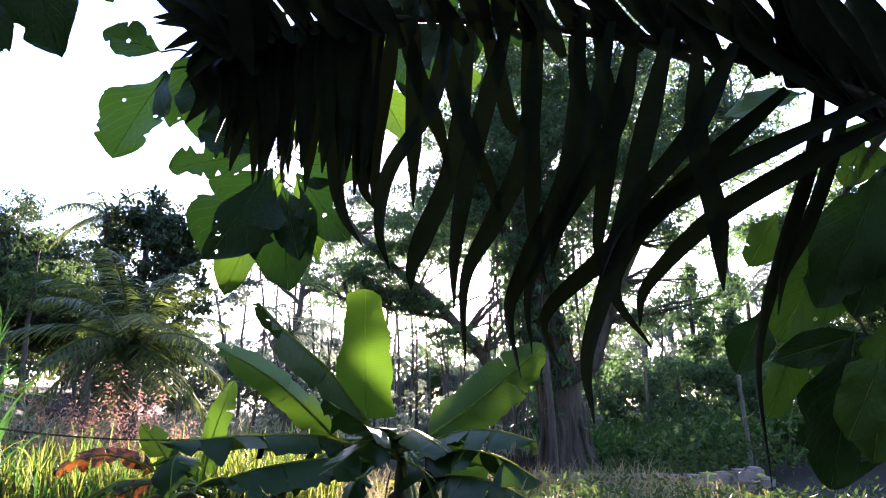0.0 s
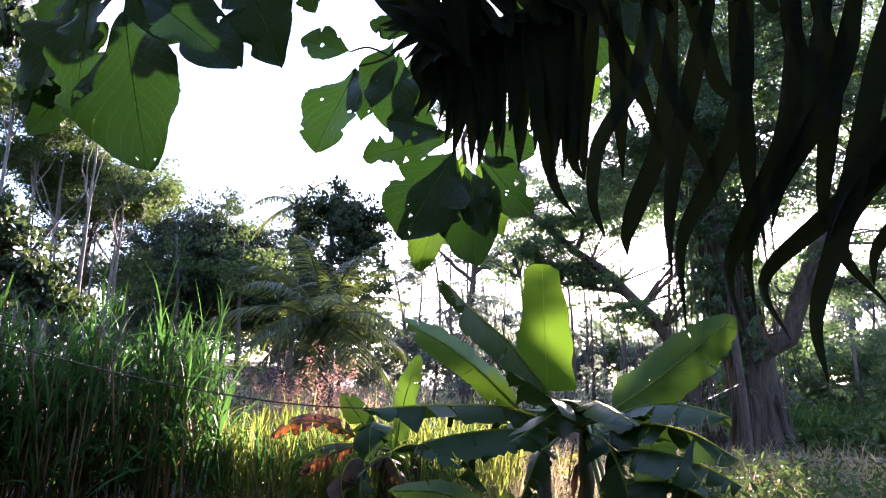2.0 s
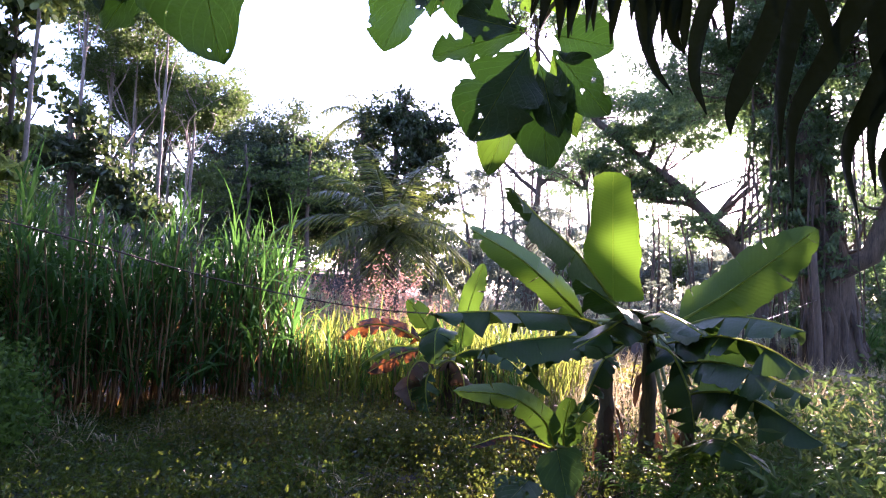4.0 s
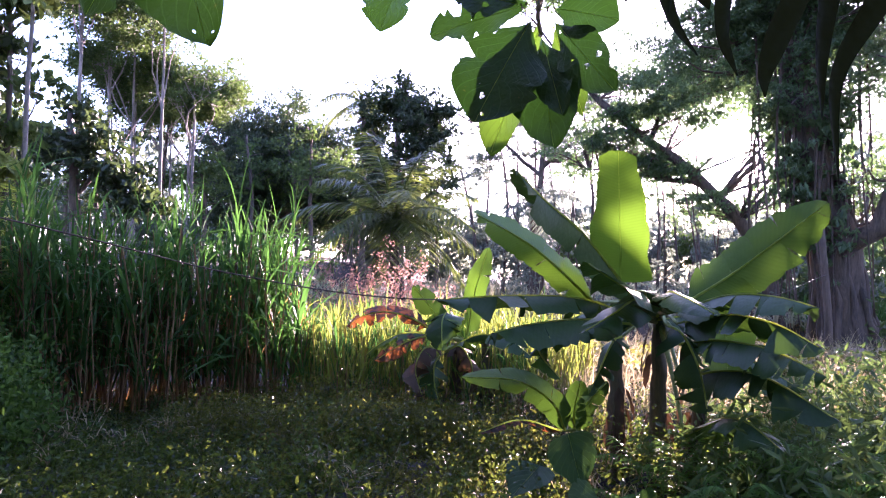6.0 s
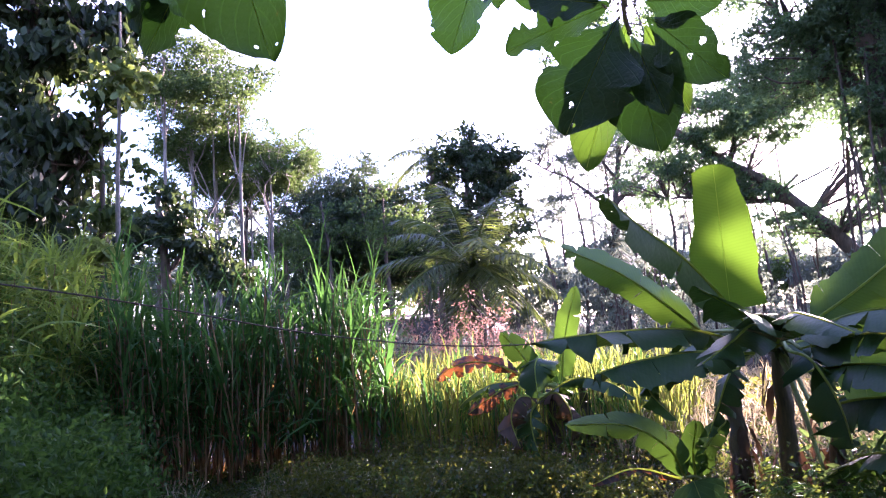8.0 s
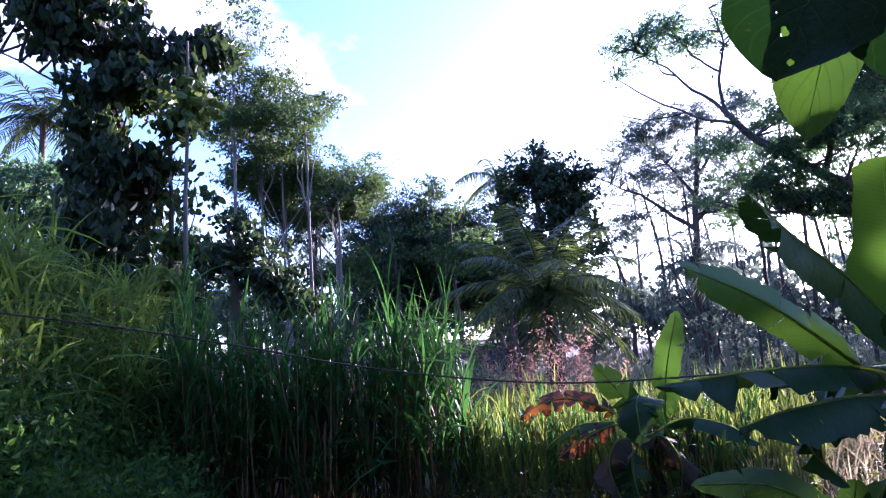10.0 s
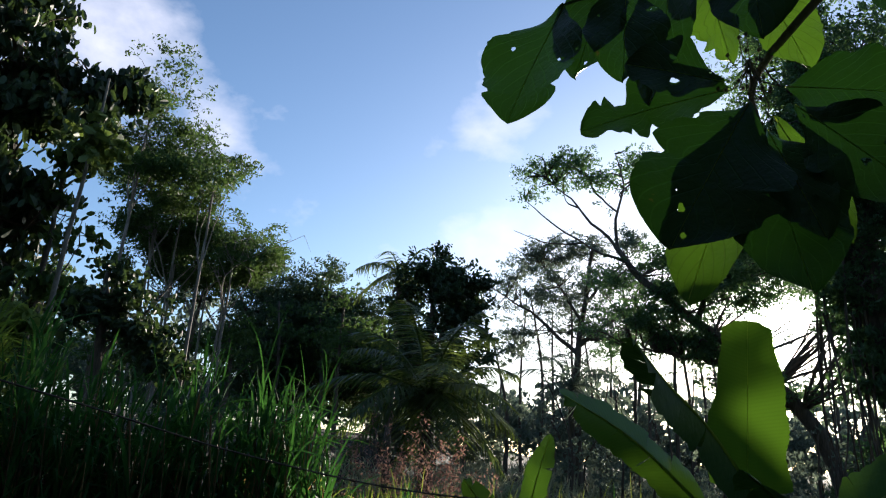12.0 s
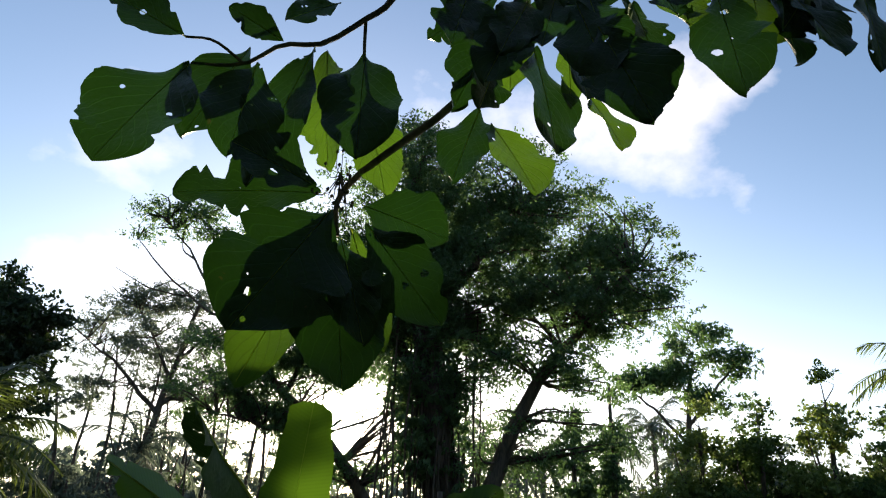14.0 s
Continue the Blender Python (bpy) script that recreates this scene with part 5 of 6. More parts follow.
# flat-topped tree in the middle distance
tree("tall flat-topped tree with layered feathery crown", (-6.0, 27.2), [(-6.05, 27.1, 4.0), (-5.95, 27.0, 6.0), (-5.6, 27.1, 8.5), (-5.3, 27.2, 10.5)], 0.15,
     [([(-6.0, 27.0, 5.9), (-7.4, 26.6, 7.2), (-8.8, 26.2, 8.2)], 0.1), ([(-5.9, 27.0, 6.2), (-4.4, 27.3, 7.4), (-3.0, 27.6, 8.0)], 0.1), ([(-5.8, 27.0, 7.2), (-6.8, 26.8, 8.8), (-7.6, 26.6, 10)], 0.08), ([(-5.6, 27.1, 8), (-4.4, 27.3, 9.4), (-3.6, 27.4, 10.2)], 0.08)],
     masses(21, (-5.6, 27.0, 10.4), (3.2, 1.6, 0.5), 20, 0.8, 420, 0.16, 0.5) + masses(22, (-6.2, 26.9, 8.8), (4.3, 1.8, 0.8), 30, 0.8, 400, 0.16, 0.5) + masses(23, (-5.8, 27.0, 7.2), (3.0, 1.6, 0.7), 14, 0.7, 340, 0.18, 0.3),
     RT, leaf=0.13, leaf_w=0.06, mat="crown_haze", bark="bark", clump=18, clump_r=0.2, leaves=1.5)

# round dense tree behind the low palm
tree("round dense dark tree with upright branches", (-8.3, 17.9), [(-8.3, 17.9, 2.4), (-8.35, 17.9, 4.2), (-8.4, 17.9, 6.0)], 0.17,
     [([(-8.3, 17.9, 3.6), (-9.0, 17.6, 5.2), (-9.5, 17.4, 6.2)], 0.07), ([(-8.3, 17.9, 3.6), (-7.7, 18.2, 5.0), (-7.3, 18.4, 6.2)], 0.07), ([(-8.3, 17.9, 4), (-8.0, 18, 5.6), (-7.9, 18, 6.8)], 0.06)],
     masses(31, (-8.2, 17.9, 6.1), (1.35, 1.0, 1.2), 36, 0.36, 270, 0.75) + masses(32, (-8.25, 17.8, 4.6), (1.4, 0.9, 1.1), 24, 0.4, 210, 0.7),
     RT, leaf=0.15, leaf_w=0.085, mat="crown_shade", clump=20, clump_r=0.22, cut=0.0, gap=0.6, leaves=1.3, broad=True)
palm("slim palm behind the round tree with yellowing fronds", (-10.0, 18.75), 7.1, 1.8, 15, RT, trunk_r=0.1, leaflet=0.5, width=0.06, per=20)
palm("low spreading palm in the field with arching fronds", (-6.35, 13.4), 2.75, 2.5, 24, RT, trunk_r=0.13, leaflet=0.55, width=0.045, up=0.95, per=52, low=-0.75)
palm("distant palm, pale with haze put into its leaf colour", (-5.6, 24), 4.0, 2.4, 12, RT, trunk_r=0.12, leaflet=0.6, width=0.07, mat="crown_haze", up=0.8)

# the dark mass of trees
tree("dark bamboo-like mass of dense trees", (-20.0, 27.5), [(-20, 27.5, 5), (-19.8, 27.6, 8), (-19.2, 27.9, 10)], 0.3, [([(-20, 27.5, 4), (-21.5, 26.5, 7), (-22.5, 25.5, 9)], 0.15), ([(-20, 27.5, 5), (-18.5, 28.3, 8), (-17.6, 28.8, 9.5)], 0.15)],
     masses(41, (-20.6, 26.8, 7.6), (3.0, 1.8, 2.0), 26, 1.0, 1150, 0.8) + masses(42, (-18.0, 28.4, 6.6), (3.2, 1.8, 2.4), 26, 1.0, 1100, 0.8) + masses(43, (-15.0, 29.6, 5.2), (2.6, 1.4, 1.8), 14, 0.9, 800, 0.8) + [(-18.7, 28.2, 10.4, 0.4, 0.4, 0.8, 420), (-21.0, 26.6, 4.4, 2.6, 1.6, 1.2, 4000)],
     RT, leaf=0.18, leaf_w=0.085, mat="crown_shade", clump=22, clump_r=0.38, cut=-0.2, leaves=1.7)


def slim_tree(x, y, h, blobs, label="slender pale-stemmed tree with a flat feathery crown", mat="crown_mid", r=0.048, lean=0.0):
    z = gz(x, y)
    tree(label, (x, y), [(x + lean * 0.3, y, z + h * 0.4), (x + lean * 0.6 + RT.normal(0, 0.1), y, z + h * 0.7), (x + lean, y, z + h)], r,
         [([(x + lean * 0.5, y, z + h * 0.6), (x + lean * 0.6 + RT.normal(0, 0.7), y + RT.normal(0, 0.4), z + h * 0.8), (x + lean + RT.normal(0, 1.0), y, z + h)], r * 0.5) for _ in range(3)],
         [(x + dx, y + dy, z + dz, rx, ry, rz, c) for dx, dy, dz, rx, ry, rz, c in blobs], RT, leaf=0.13, leaf_w=0.06, mat=mat, bark="bark_pale", clump=16, clump_r=0.22, group="slender trees", leaves=2.0)


slim_tree(-16.6, 15.8, 6.6, masses(51, (0.1, 0, 6.6), (2.1, 1.8, 0.9), 30, 0.45, 230, 0.45, 0.4))
slim_tree(-17.4, 17.7, 6.4, masses(52, (0.4, 0.3, 6.4), (2.4, 1.8, 0.9), 30, 0.45, 230, 0.45, 0.5))
slim_tree(-16.0, 14.2, 8.0, masses(53, (0, 0, 8.0), (1.8, 1.6, 1.3), 30, 0.42, 210, 0.45, 0.4), mat="crown_mid")
slim_tree(-14.8, 12.2, 9.0, masses(54, (0, 0, 8.6), (1.4, 1.4, 2.1), 30, 0.4, 180, 0.5, 0.2), mat="crown_mid")
slim_tree(-18.2, 16.6, 6.0, masses(55, (0, 0, 6.0), (1.8, 1.5, 1.0), 22, 0.42, 200, 0.45, 0.3), lean=-0.5)
slim_tree(-15.4, 16.8, 5.6, masses(56, (0, 0, 5.6), (1.8, 1.4, 0.9), 24, 0.42, 200, 0.45, 0.4))
slim_tree(-18.6, 19.4, 6.4, masses(57, (0, 0, 6.4), (2.2, 1.6, 1.0), 26, 0.45, 220, 0.45, 0.4))
slim_tree(-15.6, 14.7, 6.7, masses(59, (0, 0, 6.5), (2.0, 1.7, 0.9), 26, 0.44, 220, 0.45, 0.4))
slim_tree(-14.4, 15.9, 5.9, masses(60, (0, 0, 5.9), (1.7, 1.5, 0.8), 22, 0.42, 200, 0.45, 0.4))
slim_tree(-13.4, 13.6, 7.0, masses(58, (-0.4, -0.4, 7.4), (1.3, 1.2, 1.2), 13, 0.5, 280, 0.3, 0.3))
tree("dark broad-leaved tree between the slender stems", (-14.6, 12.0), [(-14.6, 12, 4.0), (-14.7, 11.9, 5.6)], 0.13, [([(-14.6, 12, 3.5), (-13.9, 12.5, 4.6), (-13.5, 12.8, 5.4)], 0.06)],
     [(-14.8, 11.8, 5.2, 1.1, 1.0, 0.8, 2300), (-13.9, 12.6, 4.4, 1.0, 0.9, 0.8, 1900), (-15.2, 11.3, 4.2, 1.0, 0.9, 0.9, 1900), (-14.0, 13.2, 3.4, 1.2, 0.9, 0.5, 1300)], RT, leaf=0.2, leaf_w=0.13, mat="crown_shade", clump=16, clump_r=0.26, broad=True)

# the large-leaved tree on the bank
tree("tall broad-leaved tree on the bank, silhouette shade put into its leaf colour", (-11.0, 6.7), [(-10.95, 6.7, 4.0), (-10.9, 6.6, 6.0), (-11.0, 6.3, 8.0), (-11.1, 6.1, 10.2)], 0.12,
     [([(-10.9, 6.6, 6.0), (-11.2, 5.6, 6.6), (-11.5, 4.4, 7.0)], 0.028), ([(-10.9, 6.6, 6.4), (-10.4, 7.3, 7.1), (-9.9, 7.8, 7.5)], 0.03), ([(-11.0, 6.4, 7.6), (-11.4, 5.3, 8.5), (-11.7, 4.6, 8.9)], 0.03), ([(-10.95, 6.7, 4.2), (-10.4, 7.1, 4.9), (-9.9, 7.3, 5.2)], 0.03)],
     masses(61, (-11.0, 5.9, 8.7), (0.9, 1.7, 1.5), 40, 0.27, 105, 0.6) + masses(62, (-10.6, 6.6, 7.0), (0.7, 1.0, 0.8), 18, 0.28, 105, 0.5) + masses(63, (-10.8, 6.5, 4.9), (0.5, 0.7, 1.6), 26, 0.36, 150, 0.7)
     + masses(65, (-10.8, 6.5, 3.4), (0.5, 0.9, 0.8), 12, 0.4, 170, 0.7) + masses(64, (-10.0, 7.6, 7.4), (0.3, 0.5, 0.35), 5, 0.2, 90, 0.6) + masses(67, (-11.4, 4.6, 6.9), (0.3, 0.7, 0.4), 9, 0.16, 55, 0.5),
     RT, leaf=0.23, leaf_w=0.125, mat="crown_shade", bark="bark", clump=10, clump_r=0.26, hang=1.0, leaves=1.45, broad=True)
tree("leafy young tree with light green leaves on the bank", (-10.0, 7.0), [(-10.0, 7.0, 3.0), (-10.0, 7.0, 4.6), (-10.05, 7.0, 6.0)], 0.05, [([(-10, 7, 3.4), (-9.8, 7.2, 4.0), (-9.7, 7.3, 4.4)], 0.02)],
     masses(66, (-10.0, 7.0, 4.6), (0.35, 0.4, 1.7), 13, 0.24, 80, 0.5), RT, leaf=0.17, leaf_w=0.11, mat="crown_mid", clump=12, clump_r=0.2, hang=0.6, broad=True)
pz = gz(-9.35, 6.8)
tree("thin pale young tree with a tuft of yellow-green leaves", (-9.35, 6.8), [(-9.35, 6.8, pz + 1.2), (-9.33, 6.82, pz + 3.2), (-9.3, 6.85, pz + 5.4)], 0.042, [([(-9.34, 6.81, 2.7), (-9.4, 6.65, 2.95), (-9.45, 6.5, 3.05)], 0.015)],
     [(-9.4, 6.55, 3.05, 0.3, 0.3, 0.18, 130), (-9.3, 6.85, 5.9, 0.5, 0.5, 0.4, 220)], RT, leaf=0.22, leaf_w=0.14, mat="crown_lit", bark="bark_pale", clump=10, clump_r=0.16, broad=True, cut=-1.0)
palm("distant coconut palm standing above the bank", (-37.0, 17.2), 13.5, 3.8, 22, RT, trunk_r=0.2, mat="palm_dark", leaflet=0.9, width=0.11, lean=(0.3, 0.1), up=0.75)
tree("bushy tree beneath the coconut palm", (-30.0, 13.5), [(-30, 13.5, 5), (-30, 13.6, 8)], 0.2, [([(-30, 13.5, 5), (-29, 14.5, 7), (-28.4, 15, 8.5)], 0.08)], masses(68, (-29.6, 13.4, 9.6), (2.4, 3.4, 1.6), 26, 0.8, 520, 0.5), RT, leaf=0.28, leaf_w=0.14, mat="crown_dark", clump=18, clump_r=0.4)
tree("dark leafy tree at the top of the bank", (-17.4, 5.4), [(-17.4, 5.4, 5.4), (-17.3, 5.5, 6.6)], 0.09, [([(-17.4, 5.4, 5.2), (-17.0, 5.9, 6.2), (-16.7, 6.2, 6.8)], 0.03)], masses(69, (-17.2, 5.3, 6.6), (0.8, 1.2, 0.9), 18, 0.34, 210, 0.6), RT, leaf=0.2, leaf_w=0.1, mat="crown_shade", clump=12, clump_r=0.26, hang=0.7, broad=True)

# east side
tree("dark tree with drooping feathery branches", (12.5, 21.9), [(12.5, 21.9, 3.4), (12.6, 21.8, 5.4), (12.9, 21.6, 8.0)], 0.15, [([(12.6, 21.8, 5.6), (11.6, 22.3, 6.9), (10.9, 22.7, 7.6)], 0.07), ([(12.7, 21.7, 6.2), (13.8, 21, 7.8), (14.6, 20.5, 8.8)], 0.07)],
     [(13.2, 21.5, 9.2, 1.2, 1.0, 0.7, 2600), (14.2, 20.8, 8.4, 0.9, 0.8, 0.6, 1700), (12.2, 22.0, 8.0, 1.2, 1.0, 0.6, 2400), (11.3, 22.5, 7.9, 0.8, 0.8, 0.4, 1300), (13.5, 21.2, 7.0, 1.2, 1.0, 0.4, 1500)], RT, leaf=0.24, leaf_w=0.09, mat="crown_dark", clump=18, clump_r=0.3)
for x, y, h, r in ((8.0, 20.9, 5.6, 0.75), (9.1, 20.4, 6.4, 0.7)):
    zz = gz(x, y)
    tree("narrow dark conical tree", (x, y), [(x, y, zz + h * 0.5), (x, y, zz + h)], 0.1, [], [(x, y, zz + h * 0.9, r * 0.4, r * 0.4, h * 0.1, 700), (x, y, zz + h * 0.7, r * 0.7, r * 0.7, h * 0.13, 1700), (x, y, zz + h * 0.5, r * 0.9, r * 0.9, h * 0.13, 2200), (x, y, zz + h * 0.28, r, r, h * 0.15, 2400)], RT, leaf=0.18, leaf_w=0.07, mat="crown_dark", clump=18, clump_r=0.2, group="conical trees", hang=0.7)
# some of these carry sunlight in their leaf colour
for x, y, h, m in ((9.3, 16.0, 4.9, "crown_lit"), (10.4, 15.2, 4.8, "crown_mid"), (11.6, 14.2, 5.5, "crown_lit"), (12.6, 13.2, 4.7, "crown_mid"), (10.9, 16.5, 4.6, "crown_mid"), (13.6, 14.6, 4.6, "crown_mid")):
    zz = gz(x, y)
    tree("bushy young tree with broad leaves in lit and middle greens", (x, y), [(x, y, zz + h * 0.5), (x + 0.1, y, zz + h * 0.9)], 0.08, [([(x, y, zz + h * 0.4), (x - 0.5, y, zz + h * 0.65), (x - 0.7, y, zz + h * 0.8)], 0.03)],
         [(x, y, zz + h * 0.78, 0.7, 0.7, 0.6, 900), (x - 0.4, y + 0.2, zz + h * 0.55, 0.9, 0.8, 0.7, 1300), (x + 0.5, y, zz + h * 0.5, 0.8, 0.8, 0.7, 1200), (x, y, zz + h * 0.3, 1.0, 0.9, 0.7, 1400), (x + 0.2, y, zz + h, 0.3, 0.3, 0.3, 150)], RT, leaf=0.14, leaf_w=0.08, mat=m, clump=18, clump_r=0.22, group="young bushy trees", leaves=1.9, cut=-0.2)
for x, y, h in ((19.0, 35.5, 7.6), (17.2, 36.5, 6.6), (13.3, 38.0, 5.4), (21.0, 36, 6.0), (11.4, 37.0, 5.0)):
    palm("distant coconut palm in haze-tinted green", (x, y), h, 2.6, 14, RT, trunk_r=0.14, leaflet=0.8, width=0.1, mat="crown_haze", up=0.9, group="distant palms")
palm("palm at the edge of the clearing", (18.6, 17.2), 7.2, 2.6, 14, RT, trunk_r=0.15, leaflet=0.7, width=0.07)

# thin poles of young trees in the field, their leaves haze-tinted
for i in range(26):
    x, y = -5.0 + i * 0.4 + RT.normal(0, 0.12), RT.uniform(17.5, 24)
    h = RT.uniform(2.6, 4.4)
    zz = gz(x, y)
    tree("thin bare sapling in the field with haze-tinted leaves", (x, y), [(x + RT.normal(0, 0.1), y, zz + h * 0.5), (x + RT.normal(0, 0.3), y, zz + h)], 0.035, [], [(x, y, zz + h * 0.8, 0.4, 0.4, 0.2, 20), (x, y, zz + 1.4, 0.7, 0.6, 0.8, 300)], RT, leaf=0.17, leaf_w=0.08, mat="crown_haze", clump=10, clump_r=0.16, name="sapling", category="tree", group="field saplings")

# dark shrubs and posts below the great tree
for x, y, h, w in ((5.4, 20.5, 3.0, 1.3), (4.0, 21.0, 2.9, 1.2), (6.9, 19.6, 2.8, 1.2), (8.6, 18.8, 2.6, 1.2), (3.2, 22, 2.6, 1.1)):
    zz = gz(x, y)
    tree("dense dark shrub in the shade", (x, y), [(x, y, zz + h * 0.4), (x, y, zz + h * 0.7)], 0.09, [], [(x, y, zz + h * 0.7, w, w, h * 0.3, 3000), (x - 0.3, y, zz + h * 0.35, w * 1.1, w, h * 0.33, 3000)], RT, leaf=0.17, leaf_w=0.08, mat="crown_dark", clump=20, clump_r=0.25, name="shrub", category="shrub", group="dark shrubs")
for x, y, zt, r in ((5.84, 19.1, 3.7, 0.06), (6.0, 13.4, 2.3, 0.045)):
    zz = gz(x, y)
    ob = thing("wooden_pole", (x, y, zz), "thin pale weathered wooden pole", "pole", "poles")
    limb("pole", [(x + 0.05, y, zz - 0.2), (x, y, zz + 1.2), (x - 0.05, y, zt)], [r, r * 0.75], "bark_pale", ob, n=10, sides=8, wobble=0.006, rng=RT)
for course in range(2):
    for i in range(15 - course):
        x, y = 1.7 + (i + 0.5 * course) * 0.3 + RT.normal(0, 0.02), 12.7 + RT.normal(0, 0.04)
        bm = bmesh.new()
        bmesh.ops.create_cube(bm, size=1.0)
        bmesh.ops.bevel(bm, geom=bm.edges[:], offset=0.16, segments=2, affect="EDGES")
        sx, sy, sz = RT.uniform(0.31, 0.37), RT.uniform(0.28, 0.36), RT.uniform(0.2, 0.25)
        for vv in bm.verts:
            q = 1 + noise.noise(vv.co * 3 + Vector((i * 3.1, course * 5.3, 0))) * 0.16
            vv.co = Vector((vv.co.x * sx * q, vv.co.y * sy * q, vv.co.z * sz * q))
        me = bpy.data.meshes.new("stone")
        bm.to_mesh(me)
        bm.free()
        me.materials.append(MAT["stone"])
        so = tagged(new("stone", me), "rough pinkish-grey stone in a low dry wall", "stone", "low stone wall")
        so.location = (x, y, gz(x, 12.7) + 0.07 + 0.2 * course)

# lacy trees across the far side of the field
for i in range(30):
    a = radians(-62 + i * 3.5 + RT.uniform(-1.2, 1.2))
    rad = RT.uniform(27, 38)
    x, y = math.sin(a) * rad - 0.5, math.cos(a) * rad
    low_sun = -16 < math.degrees(a) < 11
    zz, hh = gz(x, y), RT.uniform(3.0, 4.1) if low_sun else RT.uniform(4.4, 7.0)
    tree("slight tree at the far edge of the field", (x, y), [(x + RT.normal(0, 0.15), y, zz + hh * 0.5), (x + RT.normal(0, 0.4), y, zz + hh * 0.95)], 0.09, [],
         masses(700 + i, (x, y, zz + hh * 0.72), (1.5, 1.2, hh * 0.3), 9, 0.6, 260, 0.5), RT, leaf=0.22, leaf_w=0.1, mat="crown_haze" if i % 3 and a > -0.44 else "crown_mid", clump=16, clump_r=0.3, group="field edge trees")

# tall thin trees with sparse leaves, standing before the low sun
for i in range(22):
    deg = -17 + i * 1.45 + RT.uniform(-0.4, 0.4)
    if 0.4 < deg < 5.6:
        continue
    rad = RT.uniform(24, 36)
    x, y = math.sin(radians(deg)) * rad, math.cos(radians(deg)) * rad
    zz, hh = gz(x, y), RT.uniform(6.5, 10)
    tree("tall thin tree with sparse haze-tinted leaves", (x, y), [(x + RT.normal(0, 0.15), y, zz + hh * 0.5), (x + RT.normal(0, 0.4), y, zz + hh * 0.95)], 0.07, [],
         masses(900 + i, (x, y, zz + hh * 0.75), (1.3, 1.0, hh * 0.28), 7, 0.5, 90, 0.4), RT, leaf=0.17, leaf_w=0.08, mat="crown_haze", clump=12, clump_r=0.26, group="thin misty trees")

# low growth that closes the far side of the field
hp = []
for i in range(128):
    a = radians(-72 + i * 1.0 + RT.uniform(-0.8, 0.8))
    rad = RT.uniform(38, 42)
    x, y = math.sin(a) * rad, math.cos(a) * rad
    hp.append((x, y, gz(x, y) + RT.uniform(0.8, 3.0), 1.4, 1.0, RT.uniform(0.9, 2.0), 420))
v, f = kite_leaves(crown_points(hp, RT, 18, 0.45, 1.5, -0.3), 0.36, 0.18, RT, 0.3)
stuff("far_thicket", mesh_from_arrays("far_thicket", v, f, MAT["crown_haze"], False), "haze-tinted thicket along the far side of the field", "thicket")

# woods that close the view all round
wp, wt2 = [], []
for i in range(95):
    a = radians(i * 360 / 95 + RT.uniform(-2, 2))
    rad = RT.uniform(44, 66)
    x, y = math.sin(a) * rad, math.cos(a) * rad
    zz, h = gz(x, y), RT.uniform(5.6, 7.4) if -0.3 < a < 0.2 or a > 6.0 else RT.uniform(5.0, 7.6) if math.cos(a) > 0.85 else RT.uniform(6, 11)
    w = RT.uniform(2.5, 4.2)
    wp += [(x, y, zz + h * 0.75, w, w, h * 0.25, 300), (x + RT.normal(0, 1.5), y, zz + h * 0.4, w * 1.1, w, h * 0.32, 300)]
    wt2.append(tube(spline([(x, y, zz - 0.3), (x + RT.normal(0, 0.4), y, zz + h * 0.5), (x, y, zz + h)], 6), [0.25, 0.08], 6))
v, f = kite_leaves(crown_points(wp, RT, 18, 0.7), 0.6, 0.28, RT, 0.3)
stuff("distant_woods", mesh_from_arrays("distant_woods", v, f, MAT["crown_haze"], False), "belt of distant tropical trees in haze-tinted green", "woods")
v, f = join(*wt2)
stuff("distant_trunks", mesh_from_arrays("distant_trunks", v, f, MAT["bark"]), "trunks of the distant tree belt", "woods")


# unseen trees added close behind the walker to hold back sky light
gp, gt = [], []
for i in range(26):
    a = radians(95 + i * 170 / 25)
    rad = RT.uniform(9, 13)
    x, y = math.sin(a) * rad, math.cos(a) * rad
    zz, hh = gz(x, y), RT.uniform(11, 14)
    gp += [(x, y, zz + hh * k, 2.2, 2.2, 2.6, 560) for k in (0.2, 0.45, 0.7, 0.92)]
    gt.append(tube(spline([(x, y, zz - 0.2), (x + 0.2, y, zz + hh * 0.5), (x, y, zz + hh)], 6), [0.2, 0.06], 6))
v, f = kite_leaves(crown_points(gp, RT, 18, 0.5), 0.5, 0.28, RT, 0.3)
stuff("grove", mesh_from_arrays("grove", v, f, MAT["crown_dark"], False), "unseen dark trees added behind the walker to dim the sky light", "woods")
v, f = join(*gt)
stuff("sky_block_trunks", mesh_from_arrays("sky_block_trunks", v, f, MAT["bark"]), "trunks of the unseen trees that dim the sky light", "woods")


# ---------------------------------------------------------------- near broad-leaved tree
teak = thing("broadleaf_tree", (2.7, 1.7, gz(2.7, 1.7)), "young broad-leaved tree with large insect-eaten leaves", "tree")
limb("trunk", [(2.7, 1.7, -0.1), (2.65, 1.72, 1.6), (2.72, 1.75, 3.4), (2.6, 1.7, 5.0)], [0.09, 0.07, 0.04], "bark", teak, n=14, sides=10)
TEAK_COUNT = [0]


def teak_leaf(base, tip, width, mat, wear):
    TEAK_COUNT[0] += 1
    rng = np.random.default_rng(400 + TEAK_COUNT[0])
    return leaf_part("leaf", teak, base, tip, width, mat, rng, rib_r=0.0016, shape="broad", face=(rng.normal(0, 0.25), -1, 0.25 + rng.normal(0, 0.25)), bow=0.08, fold=0.22, holes=0, ragged=(0.02, 0.06, 0.3)[wear], n=44, m=16, wave=0.034)


